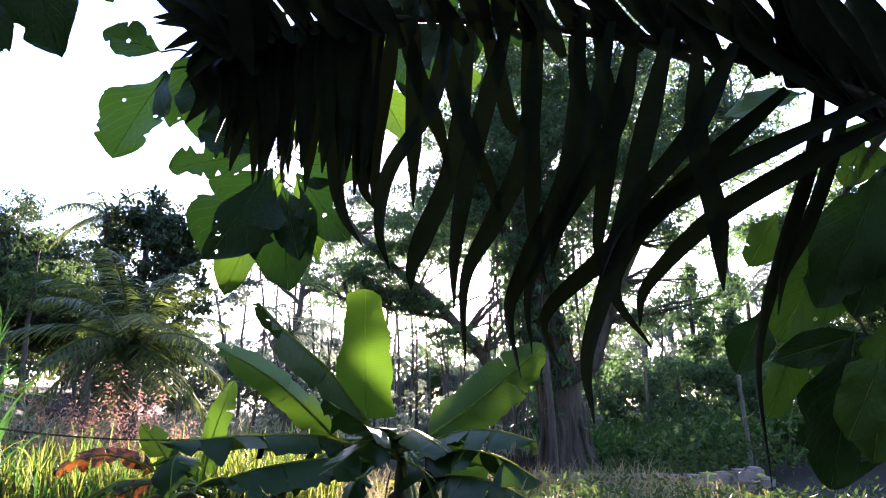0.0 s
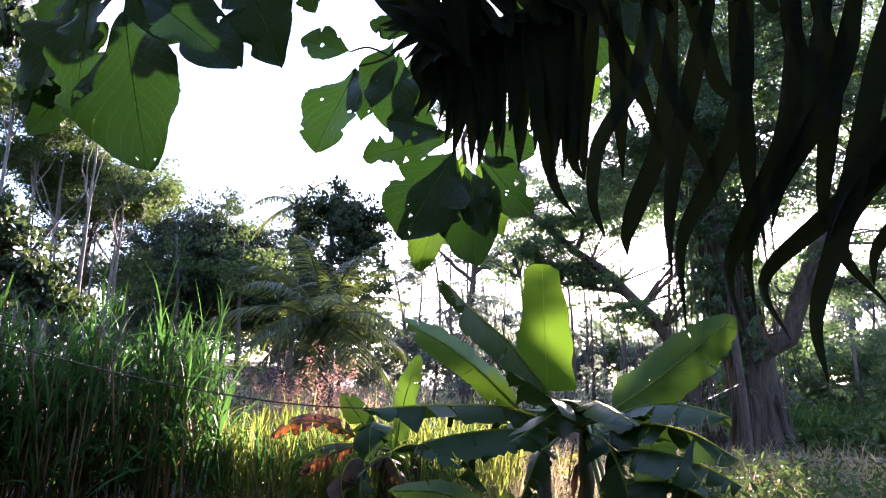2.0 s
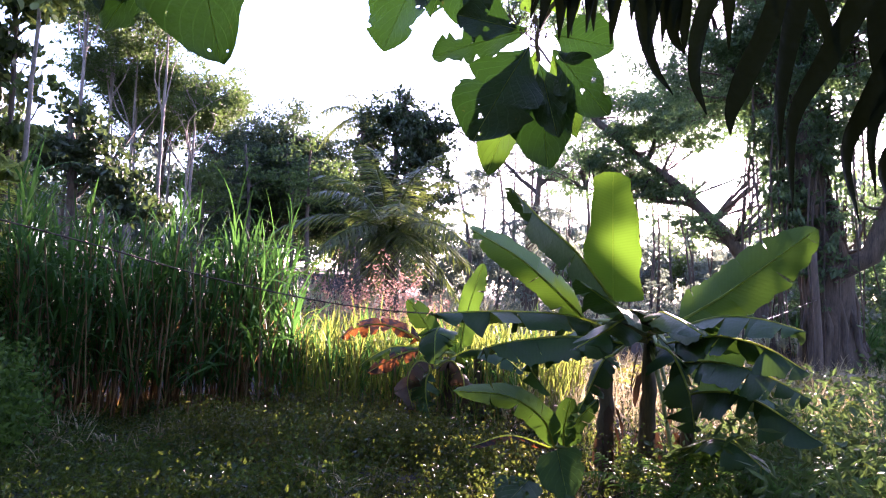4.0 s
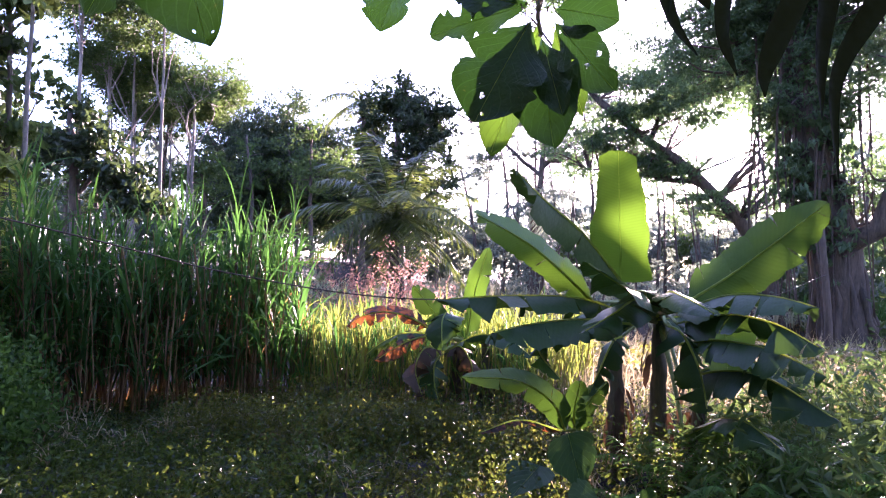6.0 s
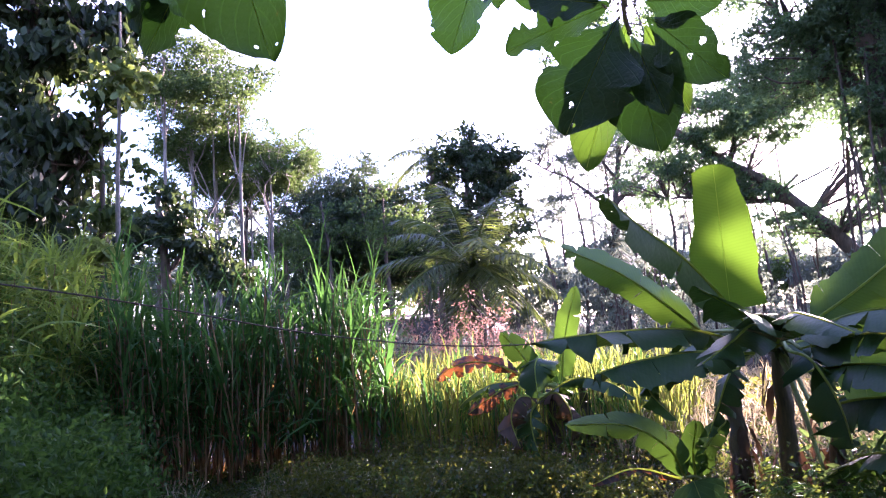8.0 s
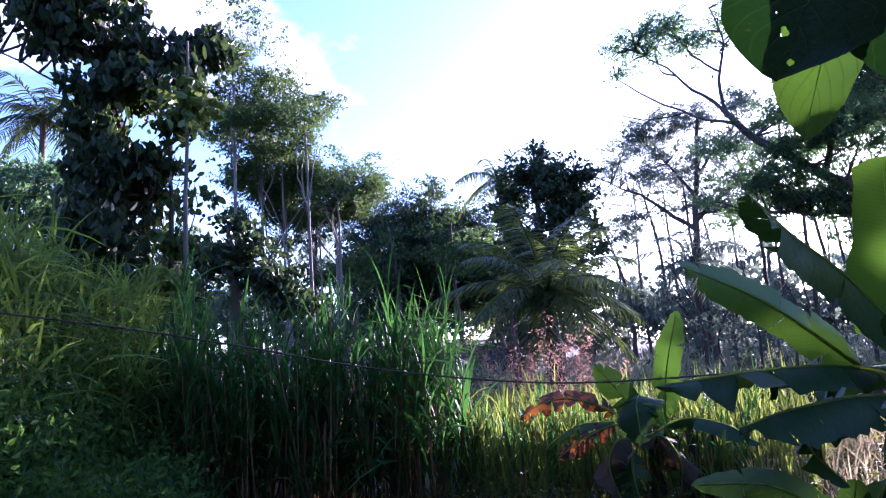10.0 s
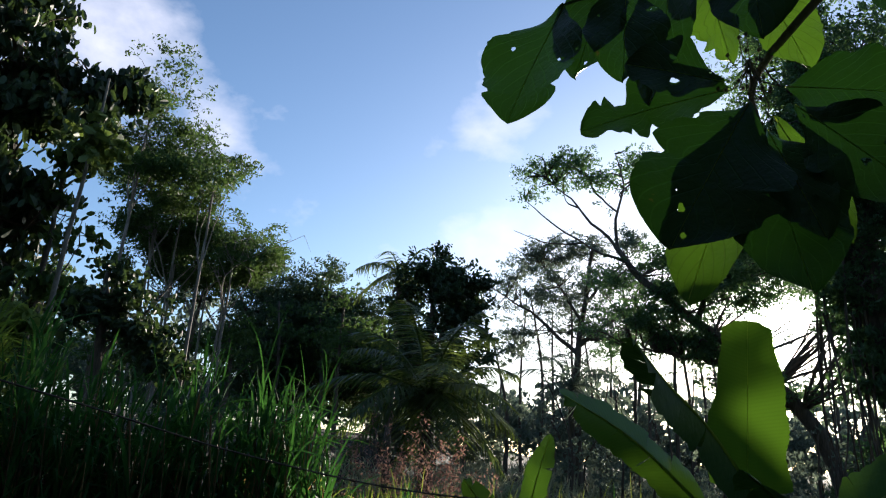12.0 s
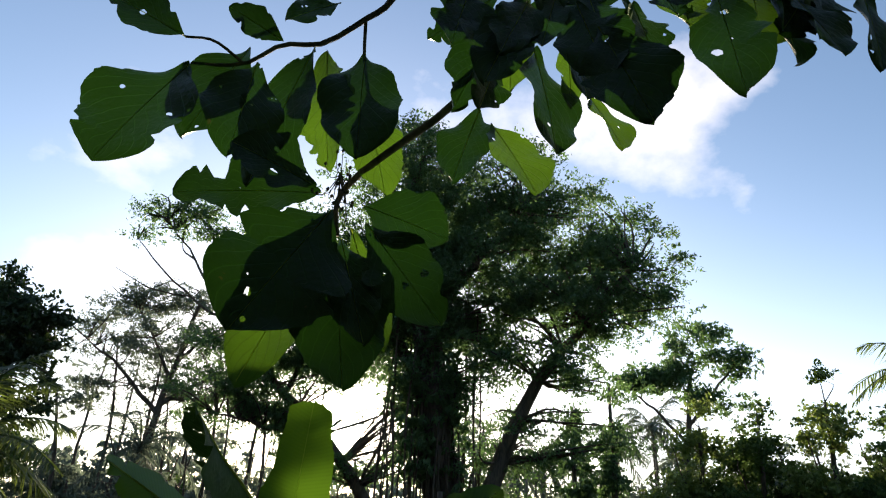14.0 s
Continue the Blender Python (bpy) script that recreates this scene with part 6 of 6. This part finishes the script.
limb("branch", [(2.68, 1.73, 2.6), (1.8, 1.75, 3.3), (0.9, 1.75, 3.5), (0.35, 1.82, 3.44)], [0.03, 0.014], "twig", teak, n=14, sides=8)
limb("branch", [(0.35, 1.82, 3.44), (-0.03, 1.74, 3.09), (-0.19, 1.82, 2.71), (-0.28, 1.87, 2.55), (-0.41, 1.94, 2.44), (-0.49, 1.97, 2.36), (-0.52, 1.97, 2.29), (-0.51, 1.97, 2.21)], [0.013, 0.006], "twig", teak, n=20, sides=7)
limb("branch", [(-0.10, 1.99, 3.41), (-0.37, 1.90, 3.08), (-0.45, 1.94, 2.91), (-0.51, 1.97, 2.86), (-0.61, 1.97, 2.75), (-0.71, 1.97, 2.72), (-0.79, 1.97, 2.64), (-0.91, 1.97, 2.61)], [0.011, 0.004], "twig", teak, n=20, sides=7)
limb("branch", [(-0.51, 1.98, 2.86), (-0.50, 1.98, 2.73), (-0.47, 1.98, 2.56), (-0.44, 1.96, 2.48)], [0.005, 0.003], "twig", teak, n=12, sides=6)
limb("branch", [(-0.79, 1.97, 2.64), (-0.86, 1.93, 2.66), (-0.92, 1.91, 2.64)], [0.004, 0.003], "twig", teak, n=8, sides=6)
limb("branch", [(0.35, 1.82, 3.44), (0.2, 1.7, 3.1), (0.0, 1.7, 2.9), (-0.1, 1.75, 2.8)], [0.01, 0.005], "twig", teak, n=10, sides=6)
limb("branch", [(0.9, 1.75, 3.5), (0.6, 1.6, 3.1), (0.4, 1.55, 2.9), (0.25, 1.6, 2.78)], [0.012, 0.005], "twig", teak, n=10, sides=6)
limb("branch", [(0.35, 1.82, 3.44), (0.1, 1.9, 3.4), (-0.1, 1.95, 3.3), (-0.10, 1.99, 3.41)], [0.012, 0.01], "twig", teak, n=10, sides=6)
limb("branch", [(1.19, 1.35, 2.29), (1.06, 1.45, 2.15), (0.97, 1.54, 1.97), (0.97, 1.54, 1.77), (0.98, 1.51, 1.67)], [0.012, 0.004], "twig", teak, n=14, sides=6)
limb("branch", [(2.66, 1.72, 2.0), (2.0, 1.6, 2.3), (1.19, 1.35, 2.29)], [0.02, 0.012], "twig", teak, n=10, sides=6)
limb("branch", [(2.7, 1.75, 3.3), (1.4, 1.3, 4.0), (0.2, 1.1, 3.9), (-0.6, 1.0, 3.3), (-0.87, 1.09, 2.64)], [0.025, 0.01], "twig", teak, n=20, sides=7)
limb("branch", [(-0.87, 1.09, 2.64), (-0.95, 1.00, 2.40), (-1.00, 0.93, 2.27), (-1.02, 0.90, 2.19)], [0.009, 0.004], "twig", teak, n=12, sides=6)
teak_leaf((-0.92, 1.91, 2.64), (-1.09, 1.86, 2.68), 0.136, "teak", 1)
teak_leaf((-0.90, 1.93, 2.58), (-1.02, 1.88, 2.26), 0.252, "teak", 1)
teak_leaf((-0.79, 2.00, 2.72), (-0.88, 1.95, 2.39), 0.165, "teak", 0)
teak_leaf((-0.76, 1.97, 2.65), (-0.77, 1.92, 2.34), 0.175, "teak", 0)
teak_leaf((-0.63, 1.99, 2.75), (-0.72, 1.94, 2.28), 0.142, "teak", 0)
teak_leaf((-0.70, 1.91, 2.68), (-0.83, 1.86, 2.71), 0.089, "teak", 1)
teak_leaf((-0.58, 1.93, 2.86), (-0.70, 1.88, 2.72), 0.081, "teak", 1)
teak_leaf((-0.60, 2.03, 2.78), (-0.55, 1.98, 2.38), 0.176, "teak_lit", 2)
teak_leaf((-0.50, 1.97, 2.74), (-0.49, 1.92, 2.39), 0.210, "teak", 0)
teak_leaf((-0.48, 2.01, 2.61), (-0.41, 1.96, 2.32), 0.129, "teak_lit", 0)
teak_leaf((-0.53, 1.91, 2.24), (-0.69, 1.86, 1.93), 0.284, "teak", 1)
teak_leaf((-0.52, 2.01, 2.26), (-0.67, 1.96, 1.85), 0.167, "teak_lit", 0)
teak_leaf((-0.56, 2.00, 2.33), (-0.87, 1.95, 2.25), 0.183, "teak", 2)
teak_leaf((-0.57, 1.92, 2.30), (-0.76, 1.87, 2.35), 0.149, "teak", 1)
teak_leaf((-0.50, 1.94, 2.19), (-0.43, 1.89, 1.94), 0.120, "teak", 1)
teak_leaf((-0.51, 1.96, 2.17), (-0.46, 1.91, 1.85), 0.207, "teak", 0)
teak_leaf((-0.46, 1.94, 2.28), (-0.27, 1.89, 2.20), 0.164, "teak", 0)
teak_leaf((-0.45, 1.91, 2.22), (-0.28, 1.86, 1.99), 0.157, "teak", 1)
teak_leaf((-0.48, 2.00, 2.25), (-0.38, 1.95, 1.95), 0.085, "teak_lit", 0)
teak_leaf((-0.21, 1.88, 2.56), (-0.28, 1.83, 2.31), 0.121, "teak", 0)
teak_leaf((-0.20, 1.81, 2.47), (-0.11, 1.76, 2.27), 0.171, "teak_lit", 0)
teak_leaf((-0.11, 1.77, 2.68), (-0.08, 1.72, 2.35), 0.166, "teak", 0)
teak_leaf((-0.01, 1.80, 2.77), (-0.03, 1.75, 2.50), 0.068, "teak_lit", 0)
teak_leaf((-0.02, 1.61, 2.62), (0.06, 1.56, 2.35), 0.192, "teak", 1)
teak_leaf((0.01, 1.74, 2.54), (0.06, 1.69, 2.37), 0.132, "teak_lit", 0)
teak_leaf((-0.15, 1.82, 2.86), (-0.30, 1.77, 2.46), 0.163, "teak", 2)
teak_leaf((-0.18, 1.87, 2.93), (-0.36, 1.82, 2.69), 0.142, "teak", 2)
teak_leaf((-0.06, 1.74, 2.84), (-0.12, 1.69, 2.61), 0.139, "teak", 1)
teak_leaf((0.00, 1.70, 2.83), (0.01, 1.65, 2.62), 0.145, "teak", 2)
teak_leaf((0.05, 1.64, 2.78), (0.05, 1.59, 2.60), 0.125, "teak", 1)
teak_leaf((-0.13, 1.73, 2.80), (-0.22, 1.68, 2.56), 0.121, "teak", 1)
teak_leaf((0.25, 1.64, 2.74), (0.12, 1.59, 2.73), 0.086, "teak_lit", 2)
teak_leaf((0.28, 1.64, 2.86), (0.30, 1.59, 2.70), 0.117, "teak_lit", 1)
teak_leaf((0.22, 1.53, 2.71), (0.21, 1.48, 2.39), 0.152, "teak", 1)
teak_leaf((0.44, 1.60, 2.84), (0.41, 1.55, 2.57), 0.135, "teak", 2)
teak_leaf((0.40, 1.52, 2.75), (0.45, 1.47, 2.53), 0.146, "teak", 1)
teak_leaf((0.69, 1.59, 2.92), (0.62, 1.54, 2.59), 0.140, "teak", 0)
teak_leaf((0.52, 1.56, 2.86), (0.35, 1.51, 2.61), 0.168, "teak", 1)
teak_leaf((0.12, 1.62, 2.82), (0.15, 1.57, 2.66), 0.126, "teak", 2)
teak_leaf((0.06, 1.74, 2.97), (-0.06, 1.69, 2.75), 0.184, "teak", 0)
teak_leaf((-0.14, 1.74, 2.78), (-0.25, 1.69, 2.48), 0.148, "teak", 1)
teak_leaf((-0.15, 1.84, 2.78), (-0.16, 1.79, 2.55), 0.121, "teak_lit", 1)
teak_leaf((-0.07, 1.78, 2.89), (-0.05, 1.73, 2.68), 0.168, "teak", 0)
teak_leaf((-0.05, 1.65, 2.72), (-0.01, 1.60, 2.47), 0.162, "teak", 1)
teak_leaf((-0.26, 1.83, 2.90), (-0.31, 1.78, 2.65), 0.153, "teak", 1)
teak_leaf((-0.05, 1.71, 2.68), (-0.03, 1.66, 2.46), 0.138, "teak", 0)
teak_leaf((0.09, 1.65, 2.76), (0.10, 1.60, 2.54), 0.125, "teak", 2)
teak_leaf((0.20, 1.67, 2.87), (0.21, 1.62, 2.69), 0.162, "teak_lit", 1)
teak_leaf((-0.20, 1.78, 2.62), (-0.25, 1.73, 2.44), 0.098, "teak", 1)
teak_leaf((0.07, 1.72, 2.63), (0.09, 1.67, 2.46), 0.126, "teak_lit", 2)
teak_leaf((0.56, 1.57, 2.89), (0.45, 1.52, 2.62), 0.157, "teak", 2)
teak_leaf((0.40, 1.62, 2.88), (0.34, 1.57, 2.61), 0.173, "teak_lit", 1)
teak_leaf((-1.11, 1.02, 2.21), (-1.26, 1.00, 2.00), 0.145, "teak", 2)
teak_leaf((-1.28, 1.08, 2.30), (-1.20, 1.06, 2.07), 0.131, "teak", 2)
teak_leaf((-1.11, 1.00, 2.40), (-1.25, 0.98, 2.04), 0.204, "teak", 2)
teak_leaf((-1.29, 1.06, 2.49), (-1.17, 1.04, 2.17), 0.174, "teak", 2)
teak_leaf((-0.95, 0.90, 2.19), (-0.88, 0.93, 1.87), 0.212, "teak", 0)
teak_leaf((-0.97, 0.93, 2.28), (-0.78, 1.05, 2.12), 0.161, "teak", 1)
teak_leaf((-0.82, 1.05, 2.44), (-0.71, 1.09, 2.14), 0.159, "teak", 1)
teak_leaf((-1.05, 0.91, 2.29), (-1.03, 0.90, 1.97), 0.142, "teak", 2)
teak_leaf((-1.05, 0.93, 2.33), (-0.84, 1.09, 2.42), 0.110, "teak", 1)
teak_leaf((-0.79, 1.24, 2.60), (-0.73, 1.27, 2.38), 0.135, "teak_lit", 2)
teak_leaf((-1.02, 0.96, 2.29), (-0.91, 1.03, 2.20), 0.130, "teak", 0)
teak_leaf((0.94, 1.54, 2.30), (0.76, 1.63, 2.27), 0.150, "teak_lit", 1)
teak_leaf((1.04, 1.47, 2.57), (1.07, 1.45, 2.24), 0.213, "teak_lit", 1)
teak_leaf((0.87, 1.63, 2.00), (0.80, 1.67, 1.87), 0.111, "teak_lit", 1)
teak_leaf((0.80, 1.61, 1.75), (0.73, 1.65, 1.59), 0.101, "teak", 0)
teak_leaf((1.01, 1.55, 1.98), (0.84, 1.65, 1.67), 0.198, "teak_lit", 1)
teak_leaf((1.03, 1.41, 2.06), (0.86, 1.49, 1.73), 0.169, "teak", 1)
teak_leaf((0.88, 1.63, 1.69), (0.80, 1.67, 1.48), 0.119, "teak_lit", 0)
teak_leaf((0.96, 1.52, 1.68), (0.88, 1.57, 1.33), 0.221, "teak", 1)
teak_leaf((0.99, 1.44, 1.71), (0.93, 1.48, 1.39), 0.161, "teak_lit", 1)
teak_leaf((0.95, 1.53, 1.65), (0.88, 1.57, 1.58), 0.080, "teak_lit", 0)
teak_leaf((1.00, 1.52, 1.82), (0.88, 1.57, 1.81), 0.096, "teak_lit", 1)
teak_leaf((0.99, 1.51, 1.68), (0.80, 1.61, 1.62), 0.081, "teak", 0)
teak_leaf((0.95, 1.43, 1.61), (0.87, 1.46, 1.44), 0.110, "teak_lit", 1)
teak_leaf((0.95, 1.59, 1.54), (0.85, 1.61, 1.42), 0.107, "teak", 2)
teak_leaf((1.04, 1.45, 2.20), (0.97, 1.50, 2.03), 0.137, "teak_lit", 1)
teak_leaf((1.01, 1.44, 1.89), (0.94, 1.49, 1.71), 0.116, "teak", 0)

# small dry buds where the leaf stalks meet
RBUD = np.random.default_rng(17)
center = np.array((-0.52, 1.94, 2.3))
twigs = []
for i in range(26):
    q = center + RBUD.normal(0, 1, 3) * [0.03, 0.03, 0.045]
    twigs.append(tube(spline([center + [0, 0, 0.05], (center + q) / 2 + RBUD.normal(0, 0.01, 3), q], 5), [0.0014, 0.0008], 4))
    twigs.append(tube([q, q + [0, 0, 0.004], q + [0.001, 0, 0.009]], [0.002, 0.0045, 0.002], 5))
v, f = join(*twigs)
part("seed_head", mesh_from_arrays("seed_head", v, f, MAT["twig"]), teak, "sprig of small dry brown buds")

# unseen canopy added overhead to shade the near leaves
RO = np.random.default_rng(91)
for i in range(9):
    a = i * 0.7
    limb("branch", [(2.65, 1.72, 3.2 + i * 0.12), (1.2 + 0.5 * math.cos(a), 0.6 + 0.6 * math.sin(a), 4.3), (-0.8 + 0.9 * math.cos(a * 2), 0.2 + 0.9 * math.sin(a), 4.5)], [0.022, 0.006], "twig", teak, n=10, sides=6)
for i in range(230):
    q = np.array([RO.uniform(-2.6, 3.2), RO.uniform(-2.4, 1.7), RO.uniform(3.75, 4.8)])
    w = RO.normal(0, 1, 3) * [1, 1, 0.4]
    w /= np.linalg.norm(w)
    leaf_part("leaf", teak, q, q + w * RO.uniform(0.25, 0.42), RO.uniform(0.17, 0.26), "teak", RO, rib=False, shape="broad", face=(0, 0, 1), bow=0.1, fold=0.2, n=10, m=6)


# ---------------------------------------------------------------- near palm with its hanging frond
near_palm = thing("palm_tree", (2.1, 0.35, gz(2.1, 0.35)), "young palm with one low dark hanging frond", "palm tree")
limb("trunk", [(2.1, 0.35, -0.1), (2.1, 0.35, 0.8), (2.05, 0.37, 1.75)], [0.1, 0.07], "bark", near_palm, n=10, sides=10)
RACHIS = [(0.68, 0.66, 1.74), (0.44, 0.59, 1.79), (0.35, 0.59, 1.83), (0.23, 0.59, 1.86), (0.07, 0.60, 1.89), (-0.08, 0.59, 1.89), (-0.16, 0.58, 1.87), (-0.20, 0.57, 1.85)]
rachis = limb("rachis", [(2.05, 0.37, 1.7), *RACHIS], [0.012, 0.005, 0.002], "rachis", near_palm, "dark brown frond stem", n=30, sides=8)


def leaflet(ctrl, width):
    """One strap-like leaflet, keeled along its middle, tapering to a thin tip."""
    rng = np.random.default_rng(int(abs(ctrl[-1][0] * 9973 + ctrl[-1][2] * 7919)))
    p = spline(ctrl, 22)
    ax = np.gradient(p, axis=0)
    ax /= np.linalg.norm(ax, axis=1)[:, None]
    s = np.linspace(0, 1, len(p))
    turn = rng.uniform(-0.5, 0.5) + rng.uniform(-0.6, 0.6) * s
    ref = np.stack([np.sin(turn), -np.cos(turn), np.full(len(p), 0.15)], 1)
    side = np.cross(ax, ref)
    side /= np.linalg.norm(side, axis=1)[:, None]
    up = np.cross(side, ax)
    w = width * 0.5 * np.clip(0.45 + s * 3, 0, 1) * np.clip((1 - s) / 0.5, 0.03, 1) ** 0.75
    cols = []
    for c, lift in ((-1, 0.3), (-0.5, 0.12), (0, 0.0), (0.5, 0.12), (1, 0.3)):
        cols.append(p + side * (w * c)[:, None] + up * (w * lift)[:, None])
    V = np.stack(cols, 1).reshape(-1, 3)
    n = len(p)
    idx = np.arange(n * 5).reshape(n, 5)
    F = np.stack([idx[:-1, :-1], idx[1:, :-1], idx[1:, 1:], idx[:-1, 1:]], -1).reshape(-1, 4)
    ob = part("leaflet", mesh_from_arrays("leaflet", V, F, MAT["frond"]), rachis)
    ob.matrix_parent_inverse = Matrix.Identity(4)


leaflet([(0.01, 0.60, 1.91), (-0.01, 0.60, 1.80), (-0.05, 0.60, 1.73), (-0.06, 0.60, 1.67), (-0.05, 0.60, 1.63)], 0.021)
leaflet([(0.03, 0.60, 1.90), (0.01, 0.60, 1.74), (-0.02, 0.60, 1.66), (-0.03, 0.60, 1.63), (-0.03, 0.60, 1.61)], 0.020)
leaflet([(0.07, 0.60, 1.90), (0.04, 0.60, 1.79), (0.02, 0.60, 1.71), (0.01, 0.60, 1.64), (0.01, 0.60, 1.59)], 0.020)
leaflet([(0.10, 0.59, 1.90), (0.08, 0.59, 1.75), (0.05, 0.60, 1.68), (0.02, 0.60, 1.62), (0.02, 0.60, 1.54)], 0.020)
leaflet([(0.14, 0.58, 1.89), (0.12, 0.59, 1.73), (0.08, 0.59, 1.64), (0.06, 0.60, 1.59), (0.07, 0.60, 1.53)], 0.021)
leaflet([(0.17, 0.58, 1.88), (0.14, 0.58, 1.75), (0.11, 0.59, 1.67), (0.08, 0.59, 1.61), (0.08, 0.59, 1.55)], 0.020)
leaflet([(0.33, 0.57, 1.80), (0.26, 0.61, 1.74), (0.16, 0.64, 1.65), (0.10, 0.65, 1.59), (0.12, 0.65, 1.53)], 0.021)
leaflet([(0.22, 0.56, 1.86), (0.19, 0.57, 1.75), (0.16, 0.58, 1.64), (0.13, 0.59, 1.55), (0.13, 0.58, 1.49)], 0.022)
leaflet([(0.39, 0.53, 1.77), (0.28, 0.60, 1.73), (0.21, 0.63, 1.69), (0.17, 0.64, 1.62), (0.20, 0.63, 1.56)], 0.022)
leaflet([(0.40, 0.52, 1.75), (0.33, 0.57, 1.72), (0.26, 0.61, 1.68), (0.20, 0.63, 1.62), (0.19, 0.63, 1.58)], 0.020)
leaflet([(0.24, 0.55, 1.84), (0.23, 0.55, 1.74), (0.24, 0.55, 1.67), (0.24, 0.55, 1.63), (0.24, 0.55, 1.60)], 0.020)
leaflet([(0.27, 0.54, 1.83), (0.23, 0.55, 1.75), (0.19, 0.57, 1.70), (0.16, 0.58, 1.66), (0.14, 0.58, 1.61)], 0.020)
leaflet([(0.19, 0.57, 1.87), (0.17, 0.58, 1.78), (0.14, 0.58, 1.72), (0.11, 0.59, 1.67), (0.10, 0.59, 1.63)], 0.020)
leaflet([(-0.10, 0.62, 1.92), (-0.11, 0.62, 1.82), (-0.11, 0.62, 1.74), (-0.10, 0.62, 1.69), (-0.08, 0.63, 1.66)], 0.018)
leaflet([(-0.08, 0.63, 1.93), (-0.08, 0.63, 1.82), (-0.08, 0.62, 1.75), (-0.08, 0.63, 1.72), (-0.07, 0.63, 1.70)], 0.018)
leaflet([(-0.05, 0.63, 1.93), (-0.06, 0.63, 1.84), (-0.07, 0.63, 1.77), (-0.07, 0.63, 1.73), (-0.07, 0.63, 1.70)], 0.018)
leaflet([(-0.03, 0.63, 1.93), (-0.03, 0.63, 1.83), (-0.03, 0.63, 1.77), (-0.03, 0.63, 1.74), (-0.03, 0.63, 1.70)], 0.018)
leaflet([(-0.00, 0.63, 1.93), (0.01, 0.63, 1.84), (0.03, 0.63, 1.77), (0.05, 0.63, 1.72), (0.06, 0.63, 1.67)], 0.018)
leaflet([(-0.05, 0.63, 1.93), (-0.03, 0.63, 1.86), (-0.01, 0.63, 1.80), (0.00, 0.63, 1.77), (0.01, 0.63, 1.72)], 0.018)
leaflet([(0.04, 0.63, 1.93), (0.06, 0.63, 1.85), (0.07, 0.63, 1.80), (0.08, 0.63, 1.78), (0.07, 0.63, 1.77)], 0.018)
leaflet([(0.14, 0.62, 1.91), (0.14, 0.61, 1.83), (0.15, 0.61, 1.78), (0.16, 0.61, 1.75), (0.15, 0.61, 1.73)], 0.018)
leaflet([(0.38, 0.59, 1.84), (0.36, 0.60, 1.74), (0.33, 0.62, 1.65), (0.30, 0.63, 1.55), (0.30, 0.63, 1.43)], 0.018)
leaflet([(0.40, 0.58, 1.82), (0.37, 0.59, 1.73), (0.35, 0.61, 1.67), (0.33, 0.62, 1.63), (0.32, 0.62, 1.59)], 0.018)
leaflet([(0.16, 0.61, 1.90), (0.17, 0.61, 1.79), (0.16, 0.61, 1.72), (0.15, 0.61, 1.66), (0.15, 0.61, 1.63)], 0.018)
leaflet([(0.09, 0.62, 1.92), (0.09, 0.62, 1.80), (0.09, 0.62, 1.72), (0.09, 0.62, 1.67), (0.10, 0.62, 1.62)], 0.018)
# the close-set leaflets of the frond's outer end
RL = np.random.default_rng(77)
run = spline(RACHIS, 60)
for i in range(41, 60):
    for back in (0, 1):
        b = run[i]
        u = (i - 41) / 18
        if back and i % 2:
            continue
        ln = 0.17 - 0.06 * u + RL.normal(0, 0.012)
        out_x = -0.012 - 0.05 * max(u - 0.75, 0) * 3
        e = b + np.array([out_x + RL.normal(0, 0.008), 0.015 + 0.03 * back, -ln * (1 - 0.4 * max(u - 0.8, 0) * 5)])
        leaflet([tuple(b), tuple(b + (e - b) * 0.35 + np.array([out_x * 0.5, 0.01, 0.012])), tuple(b + (e - b) * 0.7 + np.array([0, 0.006, 0.004])), tuple(e)], 0.022)
# the upper rank, rising over the stem before it hangs
for i in [k * 0.95 for k in range(4, 62)]:
    b = run[min(int(i + RL.uniform(-0.8, 0.8)), 59)] + np.array([RL.normal(0, 0.004), -0.004, -0.014 + RL.normal(0, 0.01)])
    e = b + np.array([-0.07 + RL.normal(0, 0.045), -0.02 + RL.normal(0, 0.02), 0.13 + 0.09 * max(1 - i / 30, 0) + RL.normal(0, 0.04)])
    leaflet([tuple(b), tuple(b + (e - b) * 0.5 + np.array([RL.normal(-0.012, 0.015), 0, 0.014])), tuple(e)], 0.024 + RL.uniform(-0.006, 0.006))
# the outermost leaflets spread like fingers
for i in range(9):
    u = i / 8
    b = run[-1 - int(u * 5)] + np.array([0, RL.normal(0, 0.004), RL.normal(0, 0.004)])
    e = b + np.array([-0.085 + 0.02 * u + RL.normal(0, 0.006), RL.normal(0, 0.01), 0.05 - 0.115 * u])
    leaflet([tuple(b), tuple(b + (e - b) * 0.5 + np.array([0.0, 0, 0.012])), tuple(e)], 0.021)
